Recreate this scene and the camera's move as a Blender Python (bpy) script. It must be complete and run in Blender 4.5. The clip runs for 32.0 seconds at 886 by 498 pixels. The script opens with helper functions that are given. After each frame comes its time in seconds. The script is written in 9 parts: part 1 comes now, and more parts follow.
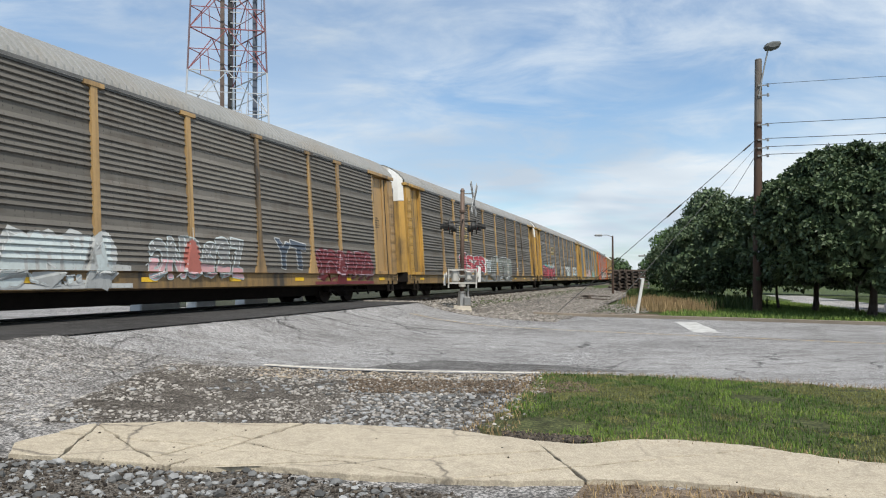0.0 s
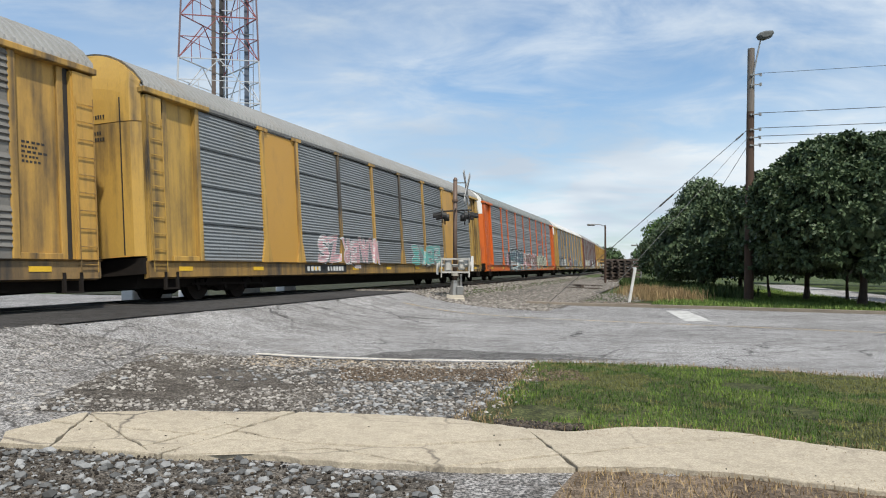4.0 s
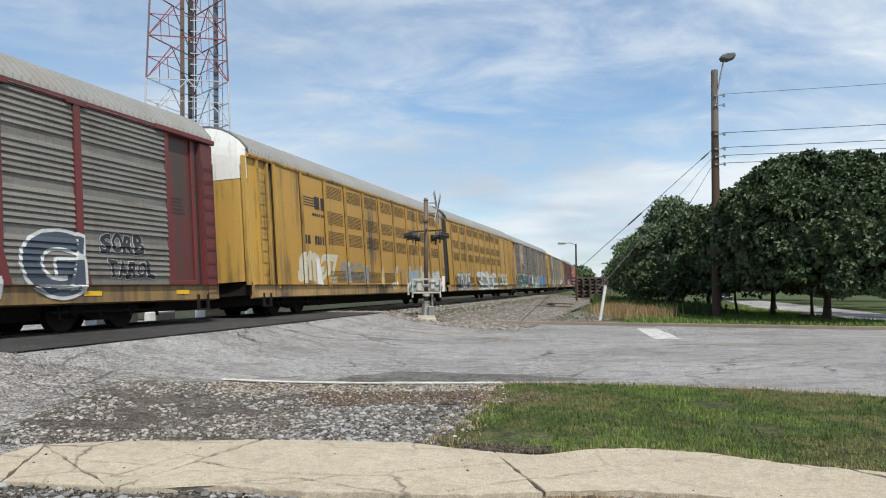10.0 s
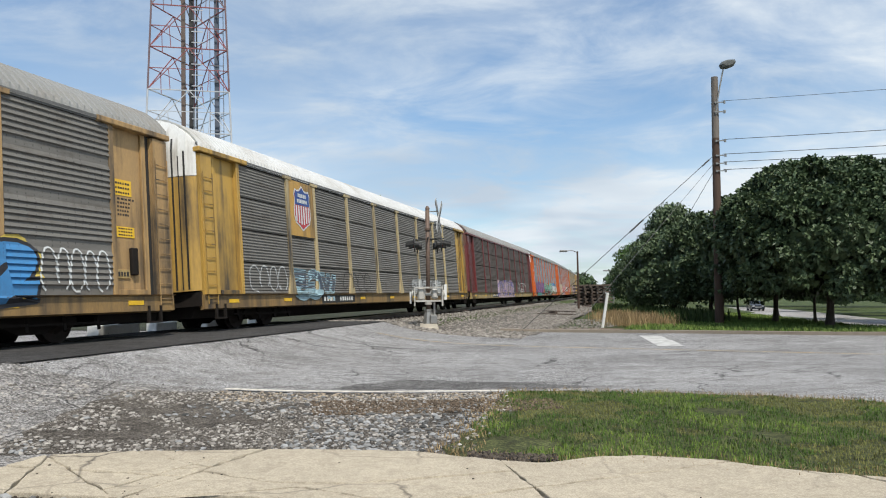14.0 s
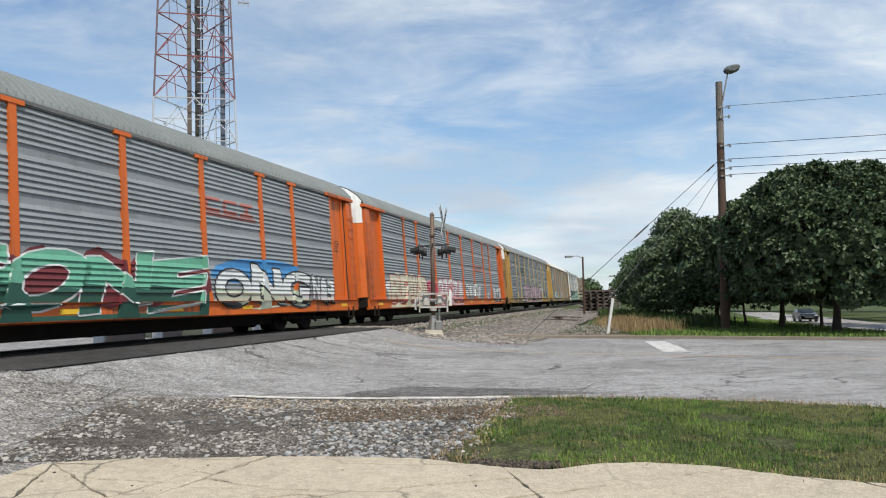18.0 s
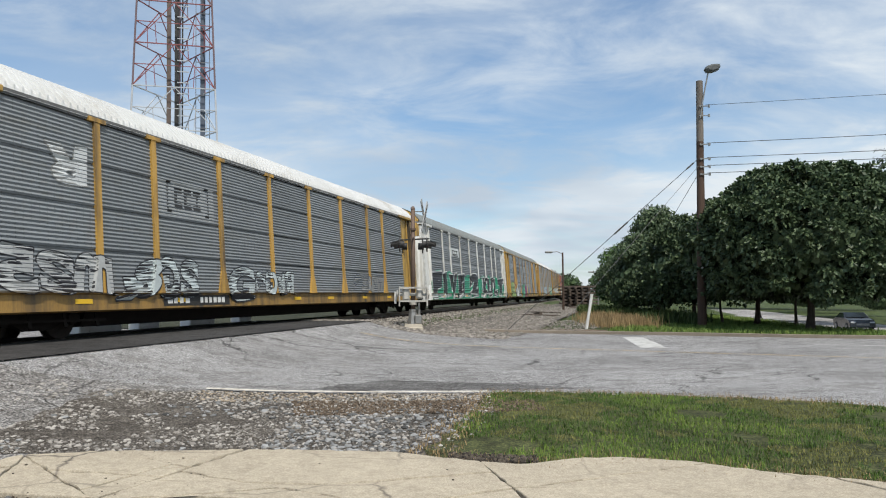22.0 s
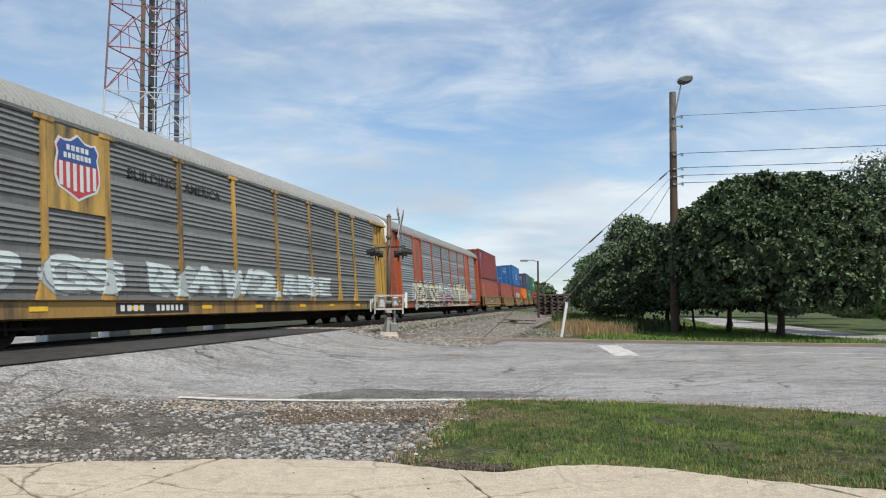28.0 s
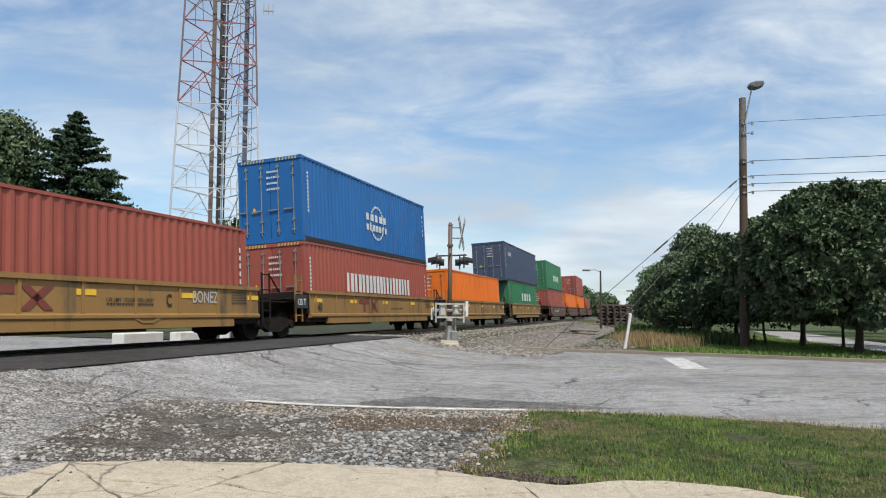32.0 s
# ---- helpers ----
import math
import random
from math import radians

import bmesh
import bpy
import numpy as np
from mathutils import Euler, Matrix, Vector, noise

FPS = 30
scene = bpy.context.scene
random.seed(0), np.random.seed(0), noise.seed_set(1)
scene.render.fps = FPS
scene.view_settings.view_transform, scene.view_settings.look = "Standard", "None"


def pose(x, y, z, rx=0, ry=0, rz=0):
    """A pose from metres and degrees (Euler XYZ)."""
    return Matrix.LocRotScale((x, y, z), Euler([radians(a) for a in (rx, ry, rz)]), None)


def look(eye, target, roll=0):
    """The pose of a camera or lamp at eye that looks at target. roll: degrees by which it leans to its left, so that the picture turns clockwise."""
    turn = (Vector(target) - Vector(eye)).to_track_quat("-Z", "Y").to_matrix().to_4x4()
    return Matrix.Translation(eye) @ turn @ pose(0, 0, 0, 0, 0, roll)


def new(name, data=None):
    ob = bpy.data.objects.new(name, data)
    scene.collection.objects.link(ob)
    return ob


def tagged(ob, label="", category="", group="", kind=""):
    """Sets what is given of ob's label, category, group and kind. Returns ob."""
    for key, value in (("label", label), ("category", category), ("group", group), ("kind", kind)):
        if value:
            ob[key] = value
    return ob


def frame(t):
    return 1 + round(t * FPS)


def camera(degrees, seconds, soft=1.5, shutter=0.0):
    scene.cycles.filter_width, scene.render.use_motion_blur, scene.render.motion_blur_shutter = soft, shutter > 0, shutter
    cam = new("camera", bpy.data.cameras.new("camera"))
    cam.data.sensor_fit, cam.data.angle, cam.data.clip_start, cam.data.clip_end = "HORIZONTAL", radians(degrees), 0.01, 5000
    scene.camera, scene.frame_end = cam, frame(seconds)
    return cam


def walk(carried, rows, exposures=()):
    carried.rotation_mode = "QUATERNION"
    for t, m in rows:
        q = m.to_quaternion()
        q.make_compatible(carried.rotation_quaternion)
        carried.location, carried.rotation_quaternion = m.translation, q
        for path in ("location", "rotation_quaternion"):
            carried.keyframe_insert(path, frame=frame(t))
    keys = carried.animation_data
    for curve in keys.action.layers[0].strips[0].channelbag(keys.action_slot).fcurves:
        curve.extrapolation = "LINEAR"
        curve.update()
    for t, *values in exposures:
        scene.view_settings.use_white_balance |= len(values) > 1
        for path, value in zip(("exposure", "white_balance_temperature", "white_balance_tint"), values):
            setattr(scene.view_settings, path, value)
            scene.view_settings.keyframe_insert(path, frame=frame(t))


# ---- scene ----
cam = camera(63.81, 32.0, soft=1.1)
PATH = [
    (0.0, -0.053, -0.037, 1.533, -0.12, 2.25, -0.24),
    (0.5, -0.058, -0.012, 1.523, 0.19, 2.01, -0.17),
    (1.0, -0.035, -0.050, 1.536, 0.25, 1.74, -0.23),
    (1.5, -0.043, -0.039, 1.528, 0.08, 1.69, -0.39),
    (2.0, -0.046, -0.020, 1.523, -0.15, 1.67, -0.58),
    (2.5, -0.048, -0.043, 1.528, -0.35, 1.61, -0.65),
    (3.0, -0.048, -0.049, 1.532, -0.49, 1.52, -0.53),
    (3.5, -0.043, -0.034, 1.525, -0.59, 1.40, -0.38),
    (5.5, -0.048, -0.039, 1.534, -0.46, 1.68, 0.58),
    (6.0, -0.057, -0.062, 1.542, 0.09, 2.28, 1.20),
    (6.5, -0.121, -0.075, 1.541, 1.56, 3.03, 2.01),
    (7.0, -0.158, -0.013, 1.513, 3.40, 3.43, 1.94),
    (7.5, -0.128, -0.051, 1.509, 2.79, 2.84, 0.61),
    (8.0, -0.013, -0.013, 1.534, 0.19, 2.53, -0.45),
    (8.5, 0.031, 0.010, 1.556, -1.93, 2.89, -0.63),
    (9.0, 0.014, -0.003, 1.551, -2.60, 3.16, -0.42),
    (9.5, 0.028, -0.022, 1.558, -2.85, 3.00, -0.09),
    (10.0, 0.016, 0.000, 1.558, -2.87, 2.96, 0.38),
    (10.5, 0.015, -0.014, 1.555, -2.16, 3.26, 0.85),
    (11.0, -0.000, 0.006, 1.555, -1.21, 3.65, 0.93),
    (11.5, 0.004, 0.013, 1.556, -0.84, 3.91, 0.97),
    (12.0, 0.006, 0.004, 1.560, -1.48, 3.97, 1.03),
    (12.5, 0.003, 0.026, 1.554, -2.43, 3.88, 1.16),
    (13.0, -0.001, 0.012, 1.555, -2.85, 3.80, 1.13),
    (13.5, -0.007, 0.024, 1.550, -2.82, 3.73, 0.93),
    (14.0, -0.006, 0.011, 1.548, -2.75, 3.65, 0.75),
    (14.5, -0.008, 0.023, 1.550, -2.98, 3.54, 0.65),
    (16.5, -0.003, 0.015, 1.552, -2.95, 3.86, 0.95),
    (17.0, 0.016, -0.019, 1.561, -2.85, 4.04, 0.94),
    (17.5, 0.007, 0.011, 1.555, -2.72, 4.22, 0.99),
    (18.0, 0.021, -0.010, 1.559, -2.30, 4.12, 0.91),
    (18.5, -0.002, 0.018, 1.548, -1.80, 3.73, 0.54),
    (19.0, 0.008, -0.005, 1.544, -1.54, 3.30, 0.13),
    (19.5, 0.013, 0.018, 1.552, -1.71, 3.20, 0.09),
    (20.0, 0.012, 0.008, 1.552, -2.02, 3.38, 0.26),
    (20.5, 0.018, 0.020, 1.548, -2.43, 3.48, 0.45),
    (21.0, 0.028, 0.016, 1.548, -2.88, 3.48, 0.57),
    (21.5, 0.034, -0.004, 1.561, -3.40, 3.52, 0.49),
    (22.0, 0.027, -0.003, 1.559, -3.90, 3.64, 0.30),
    (22.5, 0.024, 0.002, 1.557, -4.26, 3.83, 0.10),
    (23.0, 0.009, 0.005, 1.556, -4.52, 3.99, 0.08),
    (23.5, 0.016, 0.012, 1.554, -4.68, 4.08, 0.18),
    (24.0, -0.001, 0.024, 1.554, -5.05, 4.01, 0.08),
    (24.5, 0.000, 0.031, 1.547, -5.54, 3.92, -0.18),
    (25.0, 0.020, 0.003, 1.556, -6.06, 3.91, -0.32),
    (25.5, 0.018, 0.018, 1.555, -6.48, 4.00, -0.22),
    (27.5, 0.023, -0.001, 1.560, -6.02, 4.24, 0.28),
    (28.0, 0.022, 0.000, 1.559, -5.86, 4.27, 0.19),
    (28.5, 0.016, 0.029, 1.553, -5.49, 4.48, 0.09),
    (29.0, 0.018, 0.000, 1.562, -4.95, 4.81, 0.11),
    (29.5, 0.020, -0.004, 1.564, -4.46, 5.16, 0.26),
    (30.0, 0.012, 0.011, 1.564, -3.92, 5.37, 0.26),
    (30.5, 0.012, -0.013, 1.561, -3.00, 5.44, 0.05),
    (31.0, -0.018, 0.019, 1.557, -1.93, 5.43, -0.34),
    (31.5, -0.004, 0.008, 1.556, -1.21, 5.28, -0.53),
    (32.0, -0.010, 0.023, 1.557, -1.05, 4.95, -0.59),
]
walk(cam, [(t, pose(x, y, z, 90 + pitch, roll, yaw)) for t, x, y, z, yaw, pitch, roll in PATH],
     exposures=[(0, 0.31), (14, 0.29), (20, 0.26), (22, 0.21), (24, 0.25), (25.5, 0.28), (32, 0.29)])

# ---- world and sun ----
SUN_AZ, SUN_EL = 162.0, 58.0
world = bpy.data.worlds.new("sky")
scene.world = world
world.use_nodes = True


def build_sky():
    nt = world.node_tree
    nt.nodes.clear()
    N, Lk = nt.nodes.new, nt.links.new
    out, bg = N("ShaderNodeOutputWorld"), N("ShaderNodeBackground")
    sky = N("ShaderNodeTexSky")
    sky.sky_type, sky.sun_disc = "NISHITA", False
    sky.sun_elevation, sky.sun_rotation = radians(SUN_EL), radians(SUN_AZ)
    sky.air_density, sky.dust_density, sky.ozone_density = 1.0, 1.2, 1.4
    tc = N("ShaderNodeTexCoord")
    sep = N("ShaderNodeSeparateXYZ")
    Lk(tc.outputs["Generated"], sep.inputs[0])
    # project the direction on a flat cloud layer
    up = N("ShaderNodeMath"); up.operation = "MAXIMUM"; up.inputs[1].default_value = 0.02
    Lk(sep.outputs["Z"], up.inputs[0])
    add = N("ShaderNodeMath"); add.operation = "ADD"; add.inputs[1].default_value = 0.16
    Lk(up.outputs[0], add.inputs[0])
    dx = N("ShaderNodeMath"); dx.operation = "DIVIDE"
    dy = N("ShaderNodeMath"); dy.operation = "DIVIDE"
    Lk(sep.outputs["X"], dx.inputs[0]); Lk(add.outputs[0], dx.inputs[1])
    Lk(sep.outputs["Y"], dy.inputs[0]); Lk(add.outputs[0], dy.inputs[1])
    comb = N("ShaderNodeCombineXYZ")
    Lk(dx.outputs[0], comb.inputs[0]); Lk(dy.outputs[0], comb.inputs[1])
    mp = N("ShaderNodeMapping")
    mp.inputs["Location"].default_value = (3.1, 1.7, 0)
    mp.inputs["Rotation"].default_value = (0, 0, radians(24))
    mp.inputs["Scale"].default_value = (0.75, 1.0, 1)
    Lk(comb.outputs[0], mp.inputs[0])

    def noise_node(scale, detail, rough, dist):
        n = N("ShaderNodeTexNoise")
        n.inputs["Scale"].default_value, n.inputs["Detail"].default_value = scale, detail
        n.inputs["Roughness"].default_value, n.inputs["Distortion"].default_value = rough, dist
        Lk(mp.outputs[0], n.inputs["Vector"])
        return n

    def ramp(src, a, b):
        r = N("ShaderNodeMapRange")
        r.interpolation_type = "SMOOTHSTEP"
        r.inputs["From Min"].default_value, r.inputs["From Max"].default_value = a, b
        Lk(src, r.inputs["Value"])
        return r.outputs[0]
    big = ramp(noise_node(0.9, 6, 0.55, 0.3).outputs["Fac"], 0.30, 0.62)
    fine = ramp(noise_node(2.6, 8, 0.6, 0.5).outputs["Fac"], 0.36, 0.78)
    grey = ramp(noise_node(0.7, 4, 0.5, 0.2).outputs["Fac"], 0.42, 0.66)
    mul = N("ShaderNodeMath"); mul.operation = "MULTIPLY_ADD"
    Lk(big, mul.inputs[0]); mul.inputs[1].default_value = 0.72; Lk(fine, mul.inputs[2])
    cov = N("ShaderNodeMath"); cov.operation = "MULTIPLY"; cov.use_clamp = True
    Lk(mul.outputs[0], cov.inputs[0]); cov.inputs[1].default_value = 0.70
    # the layer closes towards the horizon
    hz = N("ShaderNodeMapRange")
    hz.inputs["From Min"].default_value, hz.inputs["From Max"].default_value = 0.0, 0.30
    hz.inputs["To Min"].default_value, hz.inputs["To Max"].default_value = 0.38, 0.0
    Lk(sep.outputs["Z"], hz.inputs["Value"])
    # thinner cloud to the west
    side = N("ShaderNodeMath"); side.operation = "MULTIPLY_ADD"
    side.inputs[1].default_value, side.inputs[2].default_value = 0.34, -0.07
    Lk(sep.outputs["X"], side.inputs[0])
    bank = N("ShaderNodeMath"); bank.operation = "ADD"
    Lk(cov.outputs[0], bank.inputs[0]); Lk(side.outputs[0], bank.inputs[1])
    tot = N("ShaderNodeMath"); tot.operation = "ADD"; tot.use_clamp = True
    Lk(bank.outputs[0], tot.inputs[0]); Lk(hz.outputs[0], tot.inputs[1])
    ccol = N("ShaderNodeMixRGB")
    ccol.inputs[1].default_value, ccol.inputs[2].default_value = CLOUD_LIGHT, CLOUD_GREY
    Lk(grey, ccol.inputs[0])
    skm = N("ShaderNodeMixRGB"); skm.blend_type = "MULTIPLY"; skm.inputs[0].default_value = 1
    skm.inputs[2].default_value = SKY_GAIN
    Lk(sky.outputs[0], skm.inputs[1])
    mix = N("ShaderNodeMixRGB")
    Lk(tot.outputs[0], mix.inputs[0]); Lk(skm.outputs[0], mix.inputs[1]); Lk(ccol.outputs[0], mix.inputs[2])
    Lk(mix.outputs[0], bg.inputs["Color"])
    bg.inputs["Strength"].default_value = 0.12
    Lk(bg.outputs[0], out.inputs[0])


CLOUD_LIGHT, CLOUD_GREY, SKY_GAIN = (5.55, 6.03, 6.4, 1), (3.6, 4.28, 5.05, 1), (0.82, 0.99, 1.07, 1)
build_sky()
sun = new("sun", bpy.data.lights.new("sun", "SUN"))
sun.data.energy, sun.data.angle, sun.data.color = 3.5, radians(1.5), (1.0, 0.95, 0.86)
sun.matrix_world = look((math.sin(radians(SUN_AZ)) * 50, math.cos(radians(SUN_AZ)) * 50, 50 * math.tan(radians(SUN_EL))), (0, 0, 0))

# ---- materials ----
MATS = {}


def mat(name, col, col2=None, rough=0.7, scale=2.0, fine=30.0, bump=0.15, metal=0.0, streak=1.0, dirt=None, dirt_amt=0.0, rand=0.0, spec=0.4, dirt_scale=0.6, speck=0.0, runs=0.0):
    """Paint, stone, wood or earth: two colours mixed by a broad and a fine noise, dirt patches, fine relief."""
    if name in MATS:
        return MATS[name]
    m = bpy.data.materials.new(name)
    m.use_nodes = True
    nt = m.node_tree
    N, Lk = nt.nodes.new, nt.links.new
    b = nt.nodes["Principled BSDF"]
    b.inputs["Roughness"].default_value, b.inputs["Metallic"].default_value = rough, metal
    b.inputs["Specular IOR Level"].default_value = spec
    tc, mp = N("ShaderNodeTexCoord"), N("ShaderNodeMapping")
    info = N("ShaderNodeObjectInfo")
    off = N("ShaderNodeVectorMath"); off.operation = "SCALE"; off.inputs[0].default_value = (37, 19, 53)
    Lk(info.outputs["Random"], off.inputs["Scale"])
    Lk(tc.outputs["Object"], mp.inputs[0]); Lk(off.outputs[0], mp.inputs["Location"])
    mp.inputs["Scale"].default_value = (1, 1, 1 / streak)

    def noi(s, d=5, r=0.6):
        n = N("ShaderNodeTexNoise")
        n.inputs["Scale"].default_value, n.inputs["Detail"].default_value, n.inputs["Roughness"].default_value = s, d, r
        Lk(mp.outputs[0], n.inputs["Vector"])
        return n.outputs["Fac"]
    col2 = col2 or tuple(c * 0.7 for c in col)
    nb, nf = noi(scale), noi(fine, 3)
    f = N("ShaderNodeMath"); f.operation = "MULTIPLY_ADD"; f.inputs[1].default_value = 0.5
    Lk(nf, f.inputs[0])
    h = N("ShaderNodeMath"); h.operation = "MULTIPLY"; h.inputs[1].default_value = 0.6
    Lk(nb, h.inputs[0]); Lk(h.outputs[0], f.inputs[2])
    r = N("ShaderNodeMapRange"); r.inputs["From Min"].default_value, r.inputs["From Max"].default_value = 0.36, 0.74
    Lk(f.outputs[0], r.inputs["Value"])
    mix = N("ShaderNodeMixRGB")
    mix.inputs[1].default_value, mix.inputs[2].default_value = (*col, 1), (*col2, 1)
    Lk(r.outputs[0], mix.inputs[0])
    last = mix.outputs[0]
    if dirt:
        nd = noi(dirt_scale, 7, 0.65)
        if runs:
            rm = N("ShaderNodeMapping"); rm.inputs["Scale"].default_value = (5.0, 5.0, 0.22)
            Lk(tc.outputs["Object"], rm.inputs[0]); Lk(off.outputs[0], rm.inputs["Location"])
            rn_ = N("ShaderNodeTexNoise"); rn_.inputs["Scale"].default_value, rn_.inputs["Detail"].default_value = 1.0, 4.0
            Lk(rm.outputs[0], rn_.inputs["Vector"])
            av = N("ShaderNodeMath"); av.operation = "MULTIPLY_ADD"; av.inputs[1].default_value = runs
            sub = N("ShaderNodeMath"); sub.operation = "SUBTRACT"; sub.inputs[1].default_value = 0.5
            Lk(rn_.outputs["Fac"], sub.inputs[0]); Lk(sub.outputs[0], av.inputs[0]); Lk(nd, av.inputs[2])
            nd = av.outputs[0]
        dr = N("ShaderNodeMapRange"); dr.inputs["From Min"].default_value, dr.inputs["From Max"].default_value = 0.62 - 0.3 * dirt_amt, 0.80 - 0.2 * dirt_amt
        Lk(nd, dr.inputs["Value"])
        m2 = N("ShaderNodeMixRGB"); m2.inputs[2].default_value = (*dirt, 1)
        Lk(dr.outputs[0], m2.inputs[0]); Lk(last, m2.inputs[1])
        last = m2.outputs[0]
    if speck:
        # columns of small punched slots, dark where they are open
        sp = N("ShaderNodeSeparateXYZ")
        Lk(tc.outputs["Object"], sp.inputs[0])

        def gate(src, freq, share):
            a = N("ShaderNodeMath"); a.operation = "MULTIPLY"; a.inputs[1].default_value = freq
            f_ = N("ShaderNodeMath"); f_.operation = "FRACT"
            g_ = N("ShaderNodeMath"); g_.operation = "LESS_THAN"; g_.inputs[1].default_value = share
            Lk(src, a.inputs[0]); Lk(a.outputs[0], f_.inputs[0]); Lk(f_.outputs[0], g_.inputs[0])
            return g_.outputs[0]
        ns = N("ShaderNodeTexNoise"); ns.inputs["Scale"].default_value, ns.inputs["Detail"].default_value = 2.2, 3.0
        Lk(mp.outputs[0], ns.inputs["Vector"])
        sr = N("ShaderNodeMapRange"); sr.inputs["From Min"].default_value, sr.inputs["From Max"].default_value = 0.46, 0.62
        sr.inputs["To Max"].default_value = speck
        Lk(ns.outputs["Fac"], sr.inputs["Value"])
        both = N("ShaderNodeMath"); both.operation = "MULTIPLY"
        Lk(gate(sp.outputs["X"], 5.2, 0.13), both.inputs[0]); Lk(gate(sp.outputs["Z"], 12.5, 0.55), both.inputs[1])
        amt = N("ShaderNodeMath"); amt.operation = "MULTIPLY"
        Lk(both.outputs[0], amt.inputs[0]); Lk(sr.outputs[0], amt.inputs[1])
        m3 = N("ShaderNodeMixRGB"); m3.inputs[2].default_value = (col2[0] * 0.3, col2[1] * 0.3, col2[2] * 0.3, 1)
        Lk(amt.outputs[0], m3.inputs[0]); Lk(last, m3.inputs[1])
        last = m3.outputs[0]
    if rand:
        rr = N("ShaderNodeMapRange"); rr.inputs["To Min"].default_value, rr.inputs["To Max"].default_value = 1 - rand, 1 + rand
        Lk(info.outputs["Random"], rr.inputs["Value"])
        hs = N("ShaderNodeHueSaturation")
        Lk(rr.outputs[0], hs.inputs["Value"]); Lk(last, hs.inputs["Color"])
        last = hs.outputs[0]
    Lk(last, b.inputs["Base Color"])
    if bump:
        bp = N("ShaderNodeBump"); bp.inputs["Strength"].default_value, bp.inputs["Distance"].default_value = bump, 0.02
        Lk(nf, bp.inputs["Height"]); Lk(bp.outputs[0], b.inputs["Normal"])
    MATS[name] = m
    return m


def island_mat(name, col, col2, rough=0.8, trans=0.0):
    """For joined leaves, blades and stones: the shade varies from piece to piece."""
    m = bpy.data.materials.new(name)
    m.use_nodes = True
    nt = m.node_tree
    b = nt.nodes["Principled BSDF"]
    g, mix = nt.nodes.new("ShaderNodeNewGeometry"), nt.nodes.new("ShaderNodeMixRGB")
    nt.links.new(g.outputs["Random Per Island"], mix.inputs[0])
    mix.inputs[1].default_value, mix.inputs[2].default_value = (*col, 1), (*col2, 1)
    nt.links.new(mix.outputs[0], b.inputs["Base Color"])
    b.inputs["Roughness"].default_value = rough
    b.inputs["Specular IOR Level"].default_value = 0.25
    MATS[name] = m
    return m


GRIME = (0.06, 0.05, 0.04)
STEEL_DARK = mat("underframe_steel", (0.014, 0.0125, 0.0115), (0.026, 0.021, 0.018), 0.95, 3, 40, spec=0.1)
RAIL_TOP = mat("rail_steel", (0.32, 0.30, 0.28), (0.18, 0.13, 0.1), 0.35, 2, 40, 0.1, 0.8)
GALV = mat("galvanised_steel", (0.33, 0.325, 0.31), (0.22, 0.215, 0.20), 0.45, 3, 60, 0.1, 0.55)
BLACKP = mat("black_paint", (0.018, 0.018, 0.018), (0.035, 0.033, 0.03), 0.6, 4, 50)
WHITEP = mat("white_paint", (0.74, 0.74, 0.72), (0.58, 0.57, 0.53), 0.55, 2, 30, 0.08, dirt=(0.3, 0.27, 0.22), dirt_amt=0.2)
YELLOWR = mat("reflector_yellow", (0.8, 0.5, 0.03), (0.65, 0.38, 0.03), 0.4, 4, 40, 0.05)
WOODPOLE = mat("creosoted_wood", (0.105, 0.065, 0.045), (0.05, 0.032, 0.024), 0.9, 1.2, 22, 0.5, streak=14)
WOODTOP = mat("weathered_wood", (0.22, 0.19, 0.16), (0.12, 0.10, 0.085), 0.9, 1.5, 25, 0.5, streak=14)
TIE = mat("railway_tie_wood", (0.115, 0.088, 0.07), (0.05, 0.04, 0.033), 0.95, 3, 30, 0.5, rand=0.35)
BARK = mat("bark", (0.09, 0.07, 0.055), (0.04, 0.032, 0.026), 0.95, 4, 25, 0.8, streak=4)
CONCRETE = mat("old_concrete", (0.47, 0.42, 0.34), (0.36, 0.32, 0.26), 0.9, 1.1, 45, 0.35, dirt=(0.22, 0.19, 0.15), dirt_amt=0.25, rand=0.06, dirt_scale=1.4)


# ---- builders ----
def mesh_of(bm, name, mats=(), smooth=False):
    me = bpy.data.meshes.new(name)
    bm.to_mesh(me)
    bm.free()
    for m in mats:
        me.materials.append(m)
    if smooth:
        for p in me.polygons:
            p.use_smooth = True
    return me


def part(name, bm, material, parent=None, label="", loc=None, smooth=False):
    me = mesh_of(bm, name, [material] if not isinstance(material, (list, tuple)) else material, smooth)
    ob = new(name, me)
    if parent is not None:
        ob.parent = parent
    if loc is not None:
        ob.location = loc
    if label:
        ob["label"] = label
    return ob


SHARED = {}


def shared(key, make, material, parent, name, loc=(0, 0, 0), rot=None, label=""):
    """An object on a mesh that all parts of that key and material share."""
    k = (key, material.name)
    if k not in SHARED:
        SHARED[k] = mesh_of(make(), name, [material])
    ob = new(name, SHARED[k])
    ob.parent = parent
    ob.location = loc
    if rot:
        ob.rotation_euler = [radians(a) for a in rot]
    if label:
        ob["label"] = label
    return ob


